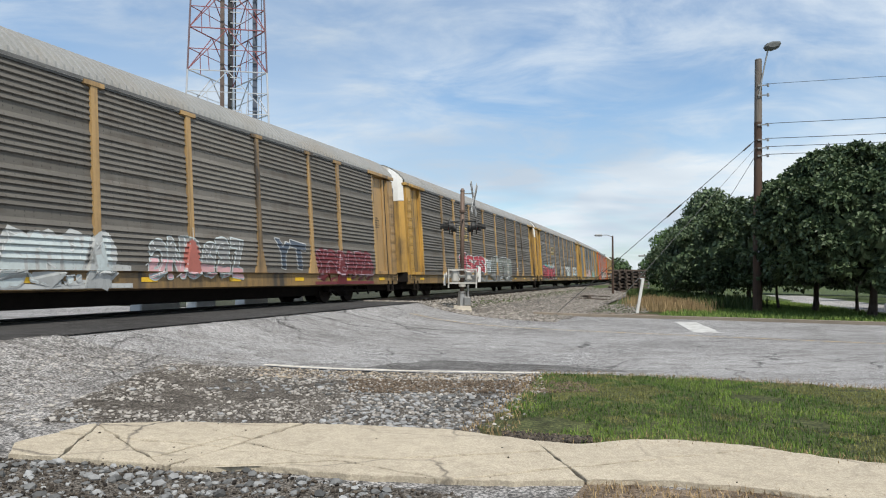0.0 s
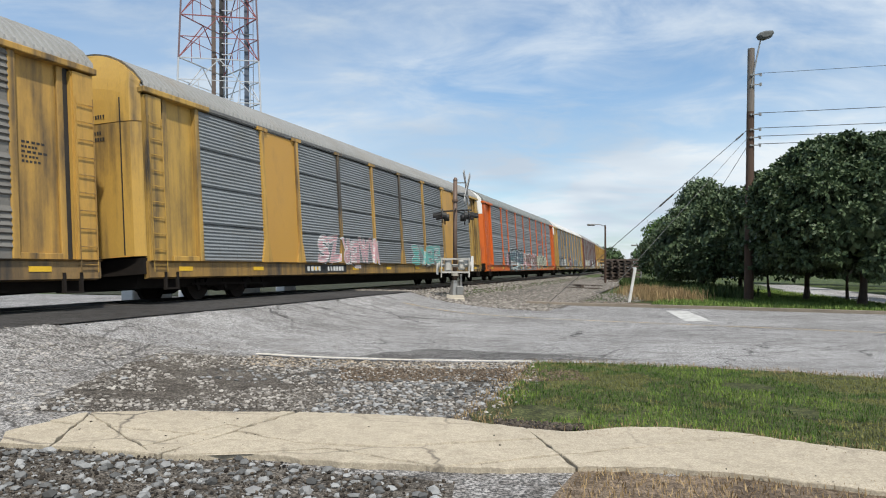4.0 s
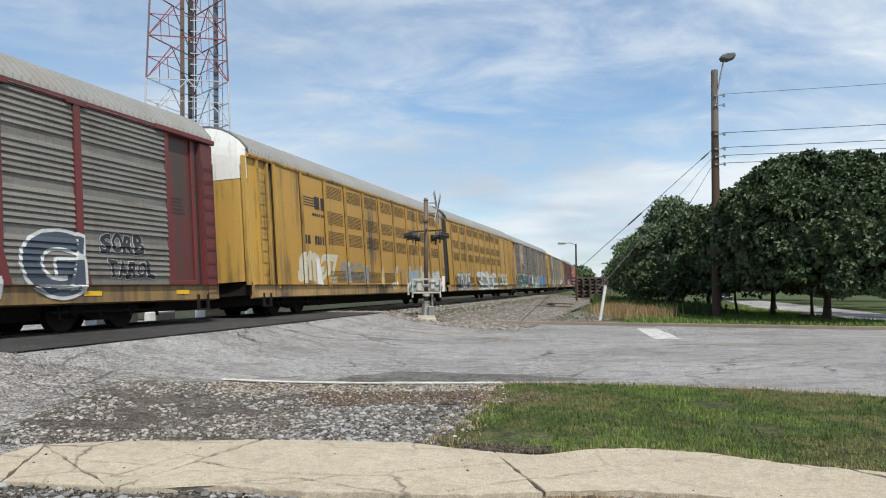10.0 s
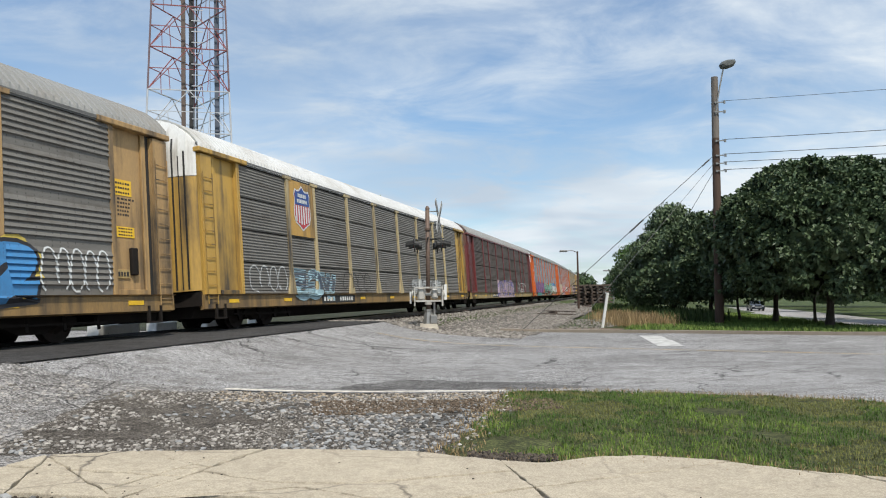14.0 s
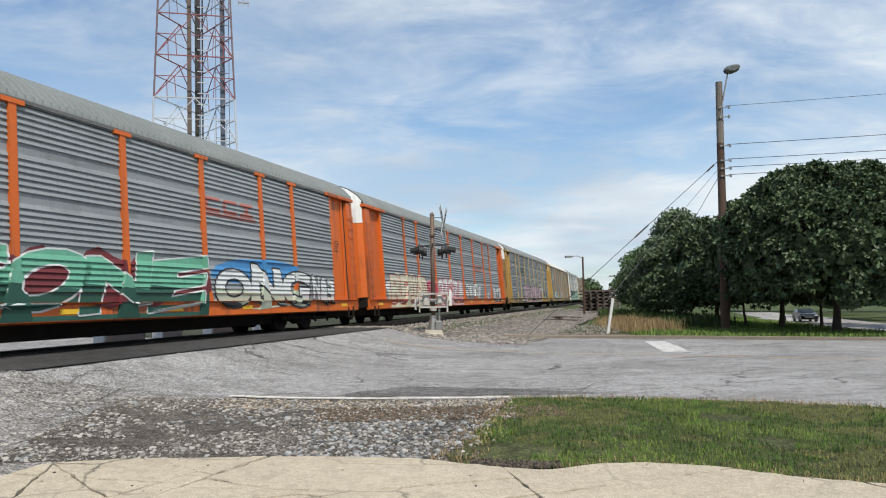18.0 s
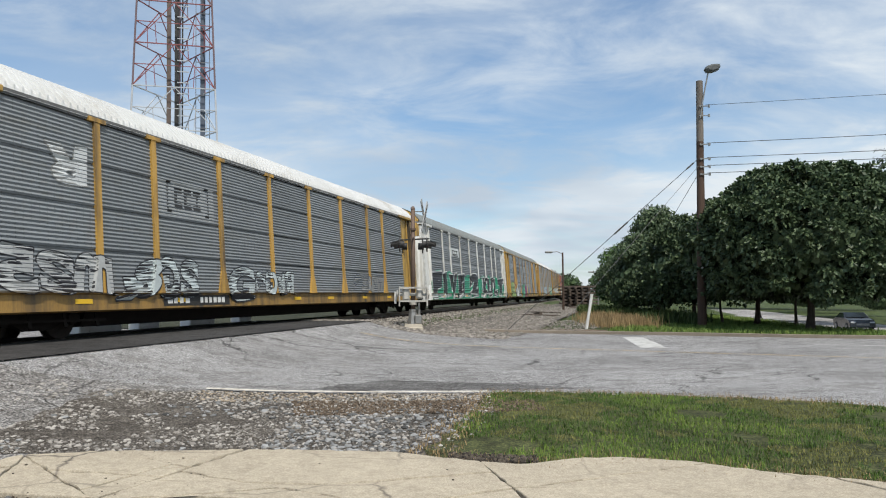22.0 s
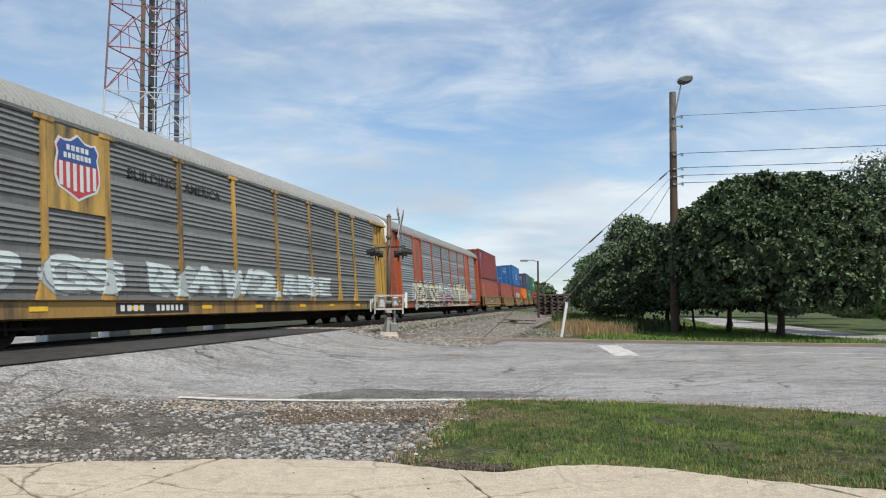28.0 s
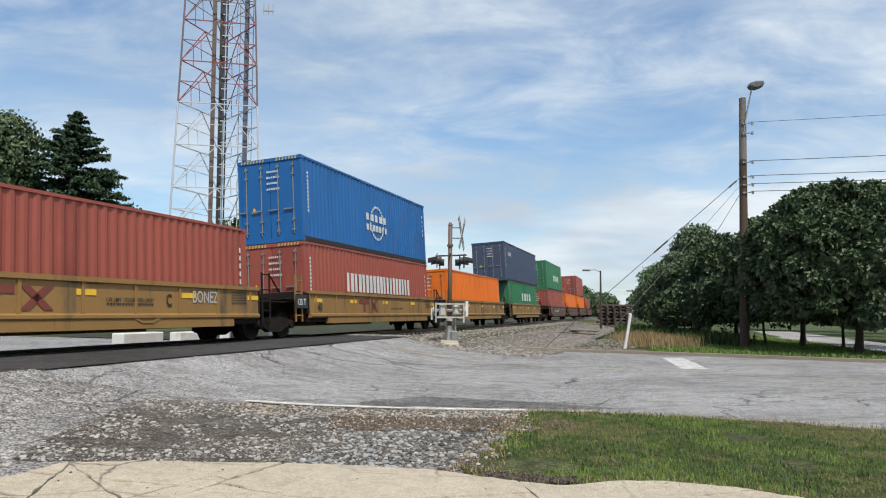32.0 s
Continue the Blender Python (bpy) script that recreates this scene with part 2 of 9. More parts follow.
def box(bm, x0, x1, y0, y1, z0, z1, bevel=0.0, mi=0):
    vs = [bm.verts.new(p) for p in ((x0, y0, z0), (x1, y0, z0), (x1, y1, z0), (x0, y1, z0), (x0, y0, z1), (x1, y0, z1), (x1, y1, z1), (x0, y1, z1))]
    fs = [bm.faces.new([vs[i] for i in f]) for f in ((3, 2, 1, 0), (4, 5, 6, 7), (0, 1, 5, 4), (1, 2, 6, 5), (2, 3, 7, 6), (3, 0, 4, 7))]
    for f in fs:
        f.material_index = mi
    if bevel:
        es = list({e for f in fs for e in f.edges})
        bmesh.ops.bevel(bm, geom=es, offset=bevel, segments=1, affect="EDGES")
    return bm


def beam(bm, a, b, w, h=None, mi=0, sides=4, w2=None):
    """A bar from a to b, w thick (w2 at its end)."""
    a, b = Vector(a), Vector(b)
    d = (b - a)
    q = d.to_track_quat("Z", "Y")
    h = h or w
    rings = []
    for p, k in ((a, 1.0), (b, (w2 or w) / w)):
        ring = []
        for i in range(sides):
            an = 2 * math.pi * (i + 0.5) / sides
            r = 0.7071 if sides == 4 else 0.5
            ring.append(bm.verts.new(p + q @ Vector((math.cos(an) * w * r * k, math.sin(an) * h * r * k, 0))))
        rings.append(ring)
    for i in range(sides):
        j = (i + 1) % sides
        bm.faces.new((rings[0][i], rings[0][j], rings[1][j], rings[1][i])).material_index = mi
    bm.faces.new(rings[0][::-1]).material_index = mi
    bm.faces.new(rings[1]).material_index = mi
    return bm


def cyl(bm, c, axis, r, half, sides=16, r2=None):
    c, ax = Vector(c), Vector(axis).normalized()
    return beam(bm, c - ax * half, c + ax * half, 2 * r, sides=sides, w2=2 * (r2 if r2 else r))


def prism(bm, outline, x0, x1, mi=0):
    """An outline of (y, z) pairs extruded along x."""
    a = [bm.verts.new((x0, y, z)) for y, z in outline]
    b = [bm.verts.new((x1, y, z)) for y, z in outline]
    n = len(a)
    for i in range(n):
        j = (i + 1) % n
        bm.faces.new((a[i], a[j], b[j], b[i])).material_index = mi
    bm.faces.new(a[::-1]).material_index = mi
    bm.faces.new(b).material_index = mi
    return bm


def loft(bm, rings, closed=False, mi=0):
    for r0, r1 in zip(rings, rings[1:]):
        n = len(r0)
        for i in range(n if closed else n - 1):
            j = (i + 1) % n
            bm.faces.new((r0[i], r0[j], r1[j], r1[i])).material_index = mi


def text_bm(body, width, height, bold=0.0):
    """Letters as a flat mesh in the x-z plane, from the built-in font, fitted into a box."""
    cu = bpy.data.curves.new("letters", "FONT")
    cu.body, cu.size, cu.offset, cu.resolution_u = body, 1.0, bold, 4
    ob = bpy.data.objects.new("letters", cu)
    scene.collection.objects.link(ob)
    me = bpy.data.meshes.new_from_object(ob)
    bm = bmesh.new()
    bm.from_mesh(me)
    bpy.data.objects.remove(ob)
    bpy.data.curves.remove(cu)
    bpy.data.meshes.remove(me)
    xs, ys = [v.co.x for v in bm.verts], [v.co.y for v in bm.verts]
    x0, x1, y0, y1 = min(xs), max(xs), min(ys), max(ys)
    for v in bm.verts:
        v.co = Vector(((v.co.x - x0) / (x1 - x0) * width, 0, (v.co.y - y0) / (y1 - y0) * height))
    bmesh.ops.recalc_face_normals(bm, faces=bm.faces)
    return bm


# ---- the line of the track ----
CURV, HEAD, RAIL_Z, BANK = 0.00059, 0.33956, 0.77, 3.86
STRAIGHT = 110.0   # beyond this the line runs straight on
DROP = 0.18        # the rail heads lie this far below the cars' datum


def track_at(s, left=0.0):
    """Plan position and heading at the arc length s; left is counted from the near side of the cars."""
    e = min(s, STRAIGHT)
    h = HEAD - CURV * e
    x = -4.945 + (math.cos(h) - math.cos(HEAD)) / CURV + (s - e) * math.sin(h)
    y = 20 + (math.sin(HEAD) - math.sin(h)) / CURV + (s - e) * math.cos(h)
    return x - left * math.cos(h), y + left * math.sin(h), h


def widening(s):
    """How much wider the paved shoulder is towards the crossing."""
    return min(max(0.45 - 0.0165 * s, 0.0), 0.9)


def edge_at(s, left=0.0):
    """As track_at, for the edges of the paving and the bed."""
    return track_at(s, left - widening(s))


def off_track(x, y):
    s = (x + 4.945) * 0.3193 + (y - 20) * 0.9477
    tx, ty, h = track_at(s)
    return (x - tx) * math.cos(h) - (y - ty) * math.sin(h) - widening(s)


def gz(x, y):
    d = off_track(x, y)
    s = (x + 4.945) * 0.3193 + (y - 20) * 0.9477
    q = min(max((s - 6.6) / 3.0, 0.0), 1.0)
    top = 0.62 - 0.20 * q * q * (3 - 2 * q)
    if d < -2.6:
        return 0.30 + (top - 0.30) * math.exp(-(-2.6 - d) / 1.2)
    if d < 1.69:
        return top
    # away from the track the ground falls to the side street behind the trees
    a = min(max((d - 18) / 7, 0.0), 1.0)
    b = min(max((y - 31 + 0.45 * x - 4) / 18, 0.0), 1.0)
    return top * math.exp(-(d - 1.69) / 1.8) - 1.5 * a * a * (3 - 2 * a) * b * b * (3 - 2 * b)


def run(t):
    """How far the train has gone at t seconds."""
    return 17.945 * t + 0.02532 * t * t


CARS = []          # (thing, train coordinate of its middle)
CENTRE = 1.5


def car_pose(s):
    x, y, h = track_at(s, CENTRE)
    return pose(x, y, RAIL_Z, -BANK, 0, 90 - math.degrees(h))


# ---- car paint ----
def paint(name, c, c2=None, dirt=GRIME, amt=0.45, rough=0.5, **kw):
    return mat(name, c, c2, rough, 0.9, 35, 0.06, streak=3.0, dirt=dirt, dirt_amt=amt, spec=0.35, runs=0.55, **kw)


P_YEL = paint("car_paint_yellow", (0.525, 0.305, 0.068), (0.42, 0.25, 0.066), amt=0.55)
P_TAN = paint("car_paint_tan", (0.460, 0.294, 0.120), (0.331, 0.212, 0.101), amt=0.55)
P_GOLD = paint("car_paint_gold", (0.515, 0.315, 0.068), (0.41, 0.258, 0.07), amt=0.55)
P_CREAM = paint("car_paint_cream", (0.450, 0.324, 0.126), (0.351, 0.252, 0.108), amt=0.45)
P_ORANGE = paint("car_paint_orange", (0.62, 0.135, 0.018), (0.50, 0.10, 0.02), amt=0.25)
P_ORED = paint("car_paint_orange_red", (0.40, 0.085, 0.03), (0.30, 0.07, 0.03), amt=0.3)
P_MAROON = paint("car_paint_maroon", (0.16, 0.035, 0.035), (0.11, 0.03, 0.03), amt=0.35)
P_BROWN = paint("car_paint_brown", (0.13, 0.055, 0.04), (0.09, 0.045, 0.035), amt=0.35)
P_WHITE = paint("car_paint_white", (0.76, 0.76, 0.74), (0.62, 0.61, 0.57), dirt=(0.3, 0.26, 0.2), amt=0.35)
P_BUFF = paint("well_car_buff", (0.285, 0.16, 0.05), (0.215, 0.122, 0.042), amt=0.15)
PANEL_OLD = mat("galvanised_panel_grimy", (0.200, 0.191, 0.173), (0.130, 0.123, 0.111), 0.7, 0.8, 40, 0.06, 0.0, streak=0.12, dirt=(0.108, 0.094, 0.078), dirt_amt=0.35, rand=0.12, speck=0.6, runs=0.3)
PANEL_DUSTY = mat("galvanised_panel_brown_dust", (0.168, 0.155, 0.135), (0.108, 0.099, 0.086), 0.7, 0.8, 40, 0.06, 0.0, streak=0.12, dirt=(0.095, 0.08, 0.064), dirt_amt=0.4, rand=0.12, speck=0.6, runs=0.35)
PANEL_MID = mat("galvanised_panel_grey", (0.215, 0.230, 0.240), (0.152, 0.165, 0.172), 0.6, 0.8, 40, 0.06, 0.0, streak=0.12, dirt=(0.165, 0.170, 0.165), dirt_amt=0.35, rand=0.10, speck=0.6, runs=0.3)
PANEL_NEW = mat("galvanised_panel_clean", (0.260, 0.281, 0.293), (0.196, 0.212, 0.224), 0.55, 0.8, 40, 0.05, 0.0, streak=0.12, dirt=(0.163, 0.171, 0.171), dirt_amt=0.3, rand=0.08, speck=0.5, runs=0.3)
PANEL_BROWN = mat("brown_stained_panel", (0.112, 0.092, 0.079), (0.076, 0.063, 0.055), 0.7, 0.8, 40, 0.06, 0.0, streak=0.12, dirt=(0.105, 0.088, 0.070), dirt_amt=0.3, rand=0.10, speck=0.5, runs=0.3)
ROOF_GREY = mat("roof_sheet_grey", (0.30, 0.30, 0.29), (0.22, 0.22, 0.21), 0.6, 0.7, 30, 0.06, 0.0, dirt=(0.25, 0.23, 0.2), dirt_amt=0.4)
ROOF_GREEN = mat("roof_sheet_green_grey", (0.22, 0.24, 0.235), (0.16, 0.175, 0.17), 0.6, 0.7, 30, 0.06, 0.0, dirt=(0.2, 0.2, 0.19), dirt_amt=0.4)
ROOF_WHITE = mat("roof_sheet_white", (0.62, 0.62, 0.61), (0.50, 0.50, 0.48), 0.5, 0.7, 30, 0.06, dirt=(0.4, 0.38, 0.34), dirt_amt=0.3)

EAVE_GREY = mat("eave_grey", (0.16, 0.16, 0.155), (0.09, 0.088, 0.085), 0.7, 1.5, 30, 0.1)
HALF, SIDE, Z0, Z1 = 13.72, 1.6, 0.75, 4.52
SOLID = 1.95
SHEET_H = (Z1 - Z0) / 4
POSTS = (-9.0, -7.1, -4.26, -1.42, 1.42, 4.26, 7.1, 9.0)


PLAIN, RIBS, UNDERCUT = 0.20, 6, 0.20


def rib_old(z):
    """Depth of the ribbed side sheet at the height z above its foot: four sheets, each with a plain band and six ribs that hang over below."""
    q = (z % SHEET_H) / SHEET_H
    if q < PLAIN:
        return 0.0
    w = ((q - PLAIN) / (1 - PLAIN) * RIBS) % 1
    return 0.038 * (w / UNDERCUT if w < UNDERCUT else 1 - (w - UNDERCUT) / (1 - UNDERCUT))


def rib_new(z):
    q = z % SHEET_H
    if q > 0.905:
        return -0.03
    return 0.022 * (1 - abs(((q / 0.0875) % 1) * 2 - 1))


def heights(kind):
    zs, h = [], Z1 - Z0
    for k in range(4):
        b = k * SHEET_H
        if kind == "old":
            at = lambda w: b + SHEET_H * (PLAIN + (1 - PLAIN) * w / RIBS)
            zs += [b + 0.001, b + SHEET_H * PLAIN] + [at(i + UNDERCUT) for i in range(RIBS)] + [at(i) for i in range(1, RIBS)] + [b + SHEET_H - 0.001]
        else:
            zs += [b + 0.0875 * i / 2 + 0.0005 for i in range(21)] + [b + 0.9045, b + 0.9055, b + 0.941]
    return sorted(z for z in zs if z <= h)


def panel_bm(w, kind):
    bm = bmesh.new()
    f = rib_old if kind == "old" else rib_new
    if kind == "flat":
        box(bm, -w / 2, w / 2, -0.015, 0.02, 0, Z1 - Z0)
        return bm
    cols = []
    zs = heights(kind)
    for x in (-w / 2, w / 2):
        cols.append([bm.verts.new((x, -f(z), z)) for z in zs])
    back = [[bm.verts.new((x, 0.03, z)) for z in (zs[0], zs[-1])] for x in (-w / 2, w / 2)]
    for a, b, c, d in zip(cols[0], cols[1], cols[1][1:], cols[0][1:]):
        bm.faces.new((a, b, c, d))
    bm.faces.new((back[0][0], back[0][1], back[1][1], back[1][0]))
    return bm


def post_bm(h=Z1 - Z0, gusset=True):
    """A side post: a channel with a wide foot and a cap plate."""
    bm = bmesh.new()
    box(bm, -0.085, 0.085, -0.07, 0.02, 0.0, h)
    box(bm, -0.26, 0.26, -0.085, 0.03, h - 0.02, h + 0.075)
    if gusset:
        out = [(-0.25, 0.0), (0.25, 0.0), (0.09, 0.62), (-0.09, 0.62)]
        f = [bm.verts.new((x, -0.078, z - 0.02)) for x, z in out]
        b = [bm.verts.new((x, -0.0, z - 0.02)) for x, z in out]
        bm.faces.new(f)
        for i in range(4):
            j = (i + 1) % 4
            bm.faces.new((f[i], b[i], b[j], f[j]))
    return bm


ROOF_LINE = [(-1.66, 4.56), (-1.60, 4.72), (-1.36, 5.02), (-1.04, 5.28), (-0.70, 5.45), (-0.35, 5.54), (0, 5.57)]
ROOF_LINE = ROOF_LINE + [(-y, z) for y, z in ROOF_LINE[-2::-1]]


def roof_bm(half=HALF, pitch=0.2):
    bm = bmesh.new()
    rings = []
    n = int(2 * half / pitch)
    for i in range(n + 1):
        x = -half + 2 * half * i / n
        for dx, o in ((-0.045, 0.0), (-0.022, 0.042), (0.022, 0.042), (0.045, 0.0)):
            if -half <= x + dx <= half:
                rings.append([bm.verts.new((x + dx, y * (1 + (o / 1.7 if 0 < k < 12 else 0)), z + (o if 0 < k < 12 else 0))) for k, (y, z) in enumerate(ROOF_LINE)])
    loft(bm, rings)
    inner = [[bm.verts.new((x, y * 0.985, z - 0.04)) for y, z in ROOF_LINE] for x in (-half, half)]
    loft(bm, inner[::-1])
    return bm


def eave_bm(half=HALF):
    bm = bmesh.new()
    box(bm, -half, half, -0.05, 0.05, 0.045, 0.11)
    box(bm, -half, half, -0.03, 0.05, 0.0, 0.045)
    return bm


def end_plan(y):
    """How far the rounded end door stands out at the breadth y."""
    a = min(abs(y) / 1.56, 1.0)
    return 0.26 * math.sqrt(max(0.0, 1 - a ** 3.2))


def end_lean(z):
    """How far the end cap keeps its bulge at the height z."""
    return 1 - 0.85 * max(0.0, (z - 4.5) / 0.95) ** 1.6


def seam_bm(y, half, z1=4.42):
    """A dark upright joint that follows the rounded end."""
    bm = bmesh.new()
    zs = [0.9, 3.86, 4.42] + [4.42 + 0.12 * i for i in range(1, 9) if 4.42 + 0.12 * i < z1]
    rows = [[bm.verts.new((end_plan(y) * end_lean(z) + d, y + e, z)) for d, e in ((-0.012, -half), (0.008, -half), (0.008, half), (-0.012, half), (-0.012, -half))] for z in zs]
    loft(bm, rows)
    bmesh.ops.remove_doubles(bm, verts=bm.verts, dist=1e-5)
    bmesh.ops.recalc_face_normals(bm, faces=bm.faces)
    return bm


def end_bm(z0, z1, side=0):
    """A rounded end: side -1 or 1 is one door leaf, 0 the cap over both, which follows the roof line."""
    bm = bmesh.new()
    ys = [1.56 * i / 8 for i in range(-8, 9)]
    if side:
        ys = [y for y in ys if y * side >= 0]
        ys[0 if side > 0 else -1] = 0.012 * side
    rings = []
    for k in range(2 if side else 7):
        q = k / (1 if side else 6)
        ring = []
        for y in ys:
            top = z1
            if not side:
                top = np.interp(abs(y), [0, 0.35, 0.70, 1.04, 1.36, 1.6], [5.57, 5.54, 5.45, 5.28, 5.02, 4.72])
            z = z0 + (top - z0) * q
            lean = 1.0 if side else end_lean(z)
            ring.append(bm.verts.new((end_plan(y) * lean, y, z)))
        rings.append(ring)
    loft(bm, rings)
    bot = [bm.verts.new((-0.05, v.co.y, v.co.z)) for v in rings[0]]
    tops = [bm.verts.new((-0.05, v.co.y, v.co.z)) for v in rings[-1]]
    loft(bm, [bot, rings[0]])
    loft(bm, [rings[-1], tops])
    bmesh.ops.recalc_face_normals(bm, faces=bm.faces)
    return bm


def solid_bm(piece):
    """One piece of the side section beside an end door, from its inner edge outwards: sheet, posts, dark slot, corner column, header."""
    bm = bmesh.new()
    h = Z1 - Z0
    if piece == "end_section":
        prism(bm, [(0.10, 0), (0.13, 0), (0.13, h), (0.10, h)], 0.0, 1.24)
    elif piece == "inner_post":
        box(bm, 0.0, 0.15, -0.03, 0.14, 0, h, 0.012)
    elif piece == "slot_post":
        box(bm, 1.10, 1.24, 0.04, 0.098, 0, h, 0.01)
    elif piece == "end_slot":
        box(bm, 1.245, 1.355, 0.06, 0.30, 0.0, h)
    elif piece == "corner_column":
        prism(bm, [(-0.05, 0), (-0.05, h - 0.04), (0.12, h - 0.04), (0.12, 0)], 1.36, SOLID - 0.04)
        bmesh.ops.bevel(bm, geom=[e for e in bm.edges if abs(e.verts[0].co.z - e.verts[1].co.z) > 1], offset=0.03, segments=2, affect="EDGES")
    elif piece == "foot_angle":
        box(bm, 0.16, 1.09, 0.0, 0.098, 0.0, 0.12, 0.01)
    else:
        box(bm, -0.35, SOLID + 0.02, -0.10, 0.14, h, h + 0.13, 0.015)
    return bm


def ladder_bm(h=3.5, w=0.42, n=10):
    bm = bmesh.new()
    for x in (0, w):
        box(bm, x - 0.009, x + 0.009, -0.045, -0.03, 0, h)
    for i in range(n):
        z = 0.15 + i * (h - 0.3) / (n - 1)
        box(bm, 0, w, -0.05, -0.034, z - 0.009, z + 0.009)
    return bm


def sill_bm(half=HALF):
    bm = bmesh.new()
    prism(bm, [(-SIDE - 0.03, 0.38), (-SIDE - 0.03, 0.71), (-SIDE - 0.10, 0.75), (SIDE + 0.10, 0.75), (SIDE + 0.03, 0.71), (SIDE + 0.03, 0.38), (SIDE - 0.12, 0.35), (SIDE - 0.12, 0.61), (-SIDE + 0.12, 0.61), (-SIDE + 0.12, 0.35)], -half, half)
    return bm


def under_bm(half=HALF, gap=10.2):
    """Centre sill, cross bearers, brake gear and end platforms below the deck, plus dark filler boxes at the ends."""
    bm = bmesh.new()
    box(bm, -half - 0.1, half + 0.1, -0.36, 0.36, 0.52, 0.72)
    prism(bm, [(-1.1, 0.70), (-0.8, 0.07), (0.8, 0.07), (1.1, 0.70)], -gap + 1.5, gap - 1.5)
    x = -gap + 1.9
    while x < gap - 1.8:
        prism(bm, [(-1.45, 0.70), (-1.45, 0.52), (-0.4, 0.36), (0.4, 0.36), (1.45, 0.52), (1.45, 0.70)], x, x + 0.08)
        x += 1.72
    box(bm, -2.2, -1.2, -1.1, -0.5, 0.33, 0.70, 0.03)
    for e in (-1, 1):
        lo, hi = sorted((e * (gap + 1.45), e * (half - 0.1)))
        # added dark box fills the gap that shade blackens under the car end
        prism(bm, [(-1.3, 0.60), (-1.15, 0.16), (1.15, 0.16), (1.3, 0.60)], lo, hi)
        box(bm, e * gap - 1.6, e * gap + 1.6, -0.55, 0.55, 0.30, 0.60)
        for x in (-1.5, -0.4, 0.5, 1.4):
            beam(bm, (e * gap + x, -1.35, 0.05), (e * gap + x + 0.1, -1.2, 0.45), 0.06)
        beam(bm, (e * gap - 1.7, -1.3, 0.22), (e * gap + 1.7, -1.3, 0.18), 0.05)
    beam(bm, (-gap + 1.5, -0.5, 0.42), (gap - 1.5, -0.5, 0.42), 0.05)
    for e in (-1, 1):
        box(bm, e * (half - 0.05), e * (half + 0.62), -0.11, 0.11, 0.68, 0.92, 0.02)
        box(bm, e * (half + 0.45), e * (half + 0.64), -0.17, 0.17, 0.64, 0.96, 0.04)
        for k in range(6):
            a, b = k / 6, (k + 1) / 6
            dip = lambda q: 0.58 - 0.9 * q * (1 - q)
            beam(bm, (e * (half - 0.3 + 0.9 * a), 0.5, dip(a)), (e * (half - 0.3 + 0.9 * b), 0.5, dip(b)), 0.05)
        box(bm, e * half - 0.06, e * half + 0.06, -1.55, 1.55, 0.46, 0.82)
        box(bm, e * (half - 0.9) - 0.03, e * (half - 0.9) + 0.03, -1.66, -1.60, 0.10, 0.5)
        box(bm, e * (half - 0.5) - 0.03, e * (half - 0.5) + 0.03, -1.66, -1.60, 0.10, 0.5)
        box(bm, e * (half - 0.7) - 0.22, e * (half - 0.7) + 0.22, -1.68, -1.58, 0.10, 0.14)
    return bm


WHEEL_R = 0.42


def truck_frame_bm():
    bm = bmesh.new()
    for y in (-1.0, 1.0):
        o = [(-1.12, 0.34), (-1.12, 0.50), (-0.78, 0.58), (-0.35, 0.66), (0.35, 0.66), (0.78, 0.58), (1.12, 0.50), (1.12, 0.34), (0.62, 0.34), (0.32, 0.20), (-0.32, 0.20), (-0.62, 0.34)]
        a = [bm.verts.new((x, y - 0.09, z)) for x, z in o]
        b = [bm.verts.new((x, y + 0.09, z)) for x, z in o]
        bm.faces.new(a)
        bm.faces.new(b[::-1])
        for i in range(len(o)):
            j = (i + 1) % len(o)
            bm.faces.new((a[i], b[i], b[j], a[j]))
        for dx in (-0.14, 0, 0.14):
            cyl(bm, (dx, y, 0.42), (0, 0, 1), 0.06, 0.13, 8)
        for dx in (-0.86, 0.86):
            cyl(bm, (dx, y + (0.11 if y > 0 else -0.11), WHEEL_R), (0, 1, 0), 0.13, 0.05, 10)
    box(bm, -0.2, 0.2, -1.0, 1.0, 0.36, 0.60)
    bmesh.ops.recalc_face_normals(bm, faces=bm.faces)
    return bm


def wheelset_bm():
    bm = bmesh.new()
    for y in (-0.75, 0.75):
        sg = 1 if y > 0 else -1
        prof = [(0.06, -0.02), (0.24, -0.01), (0.33, -0.03), (WHEEL_R, -0.05), (WHEEL_R, 0.07), (WHEEL_R + 0.028, 0.07), (WHEEL_R + 0.028, 0.10), (0.34, 0.10), (0.30, 0.06), (0.10, 0.04), (0.06, 0.04)]
        rings = []
        for r, o in prof:
            rings.append([bm.verts.new((r * math.cos(2 * math.pi * i / 24), y - sg * o, r * math.sin(2 * math.pi * i / 24))) for i in range(24)])
        loft(bm, rings, True)
        # a forged boss with four holes' shade, off the axle line, so that the turning shows
        for i in range(4):
            an = math.pi / 2 * i
            cyl(bm, (0.2 * math.cos(an), y + sg * 0.01, 0.2 * math.sin(an)), (0, 1, 0), 0.03, 0.012, 6)
    cyl(bm, (0, 0, 0), (0, 1, 0), 0.08, 1.08, 10)
    bmesh.ops.recalc_face_normals(bm, faces=bm.faces)
    return bm


WHEEL_STEEL = mat("worn_wheel_steel", (0.022, 0.019, 0.017), (0.04, 0.03, 0.025), 0.85, 4, 40, spec=0.15)
WHEELS = []        # (wheelset, train coordinate of its axle)


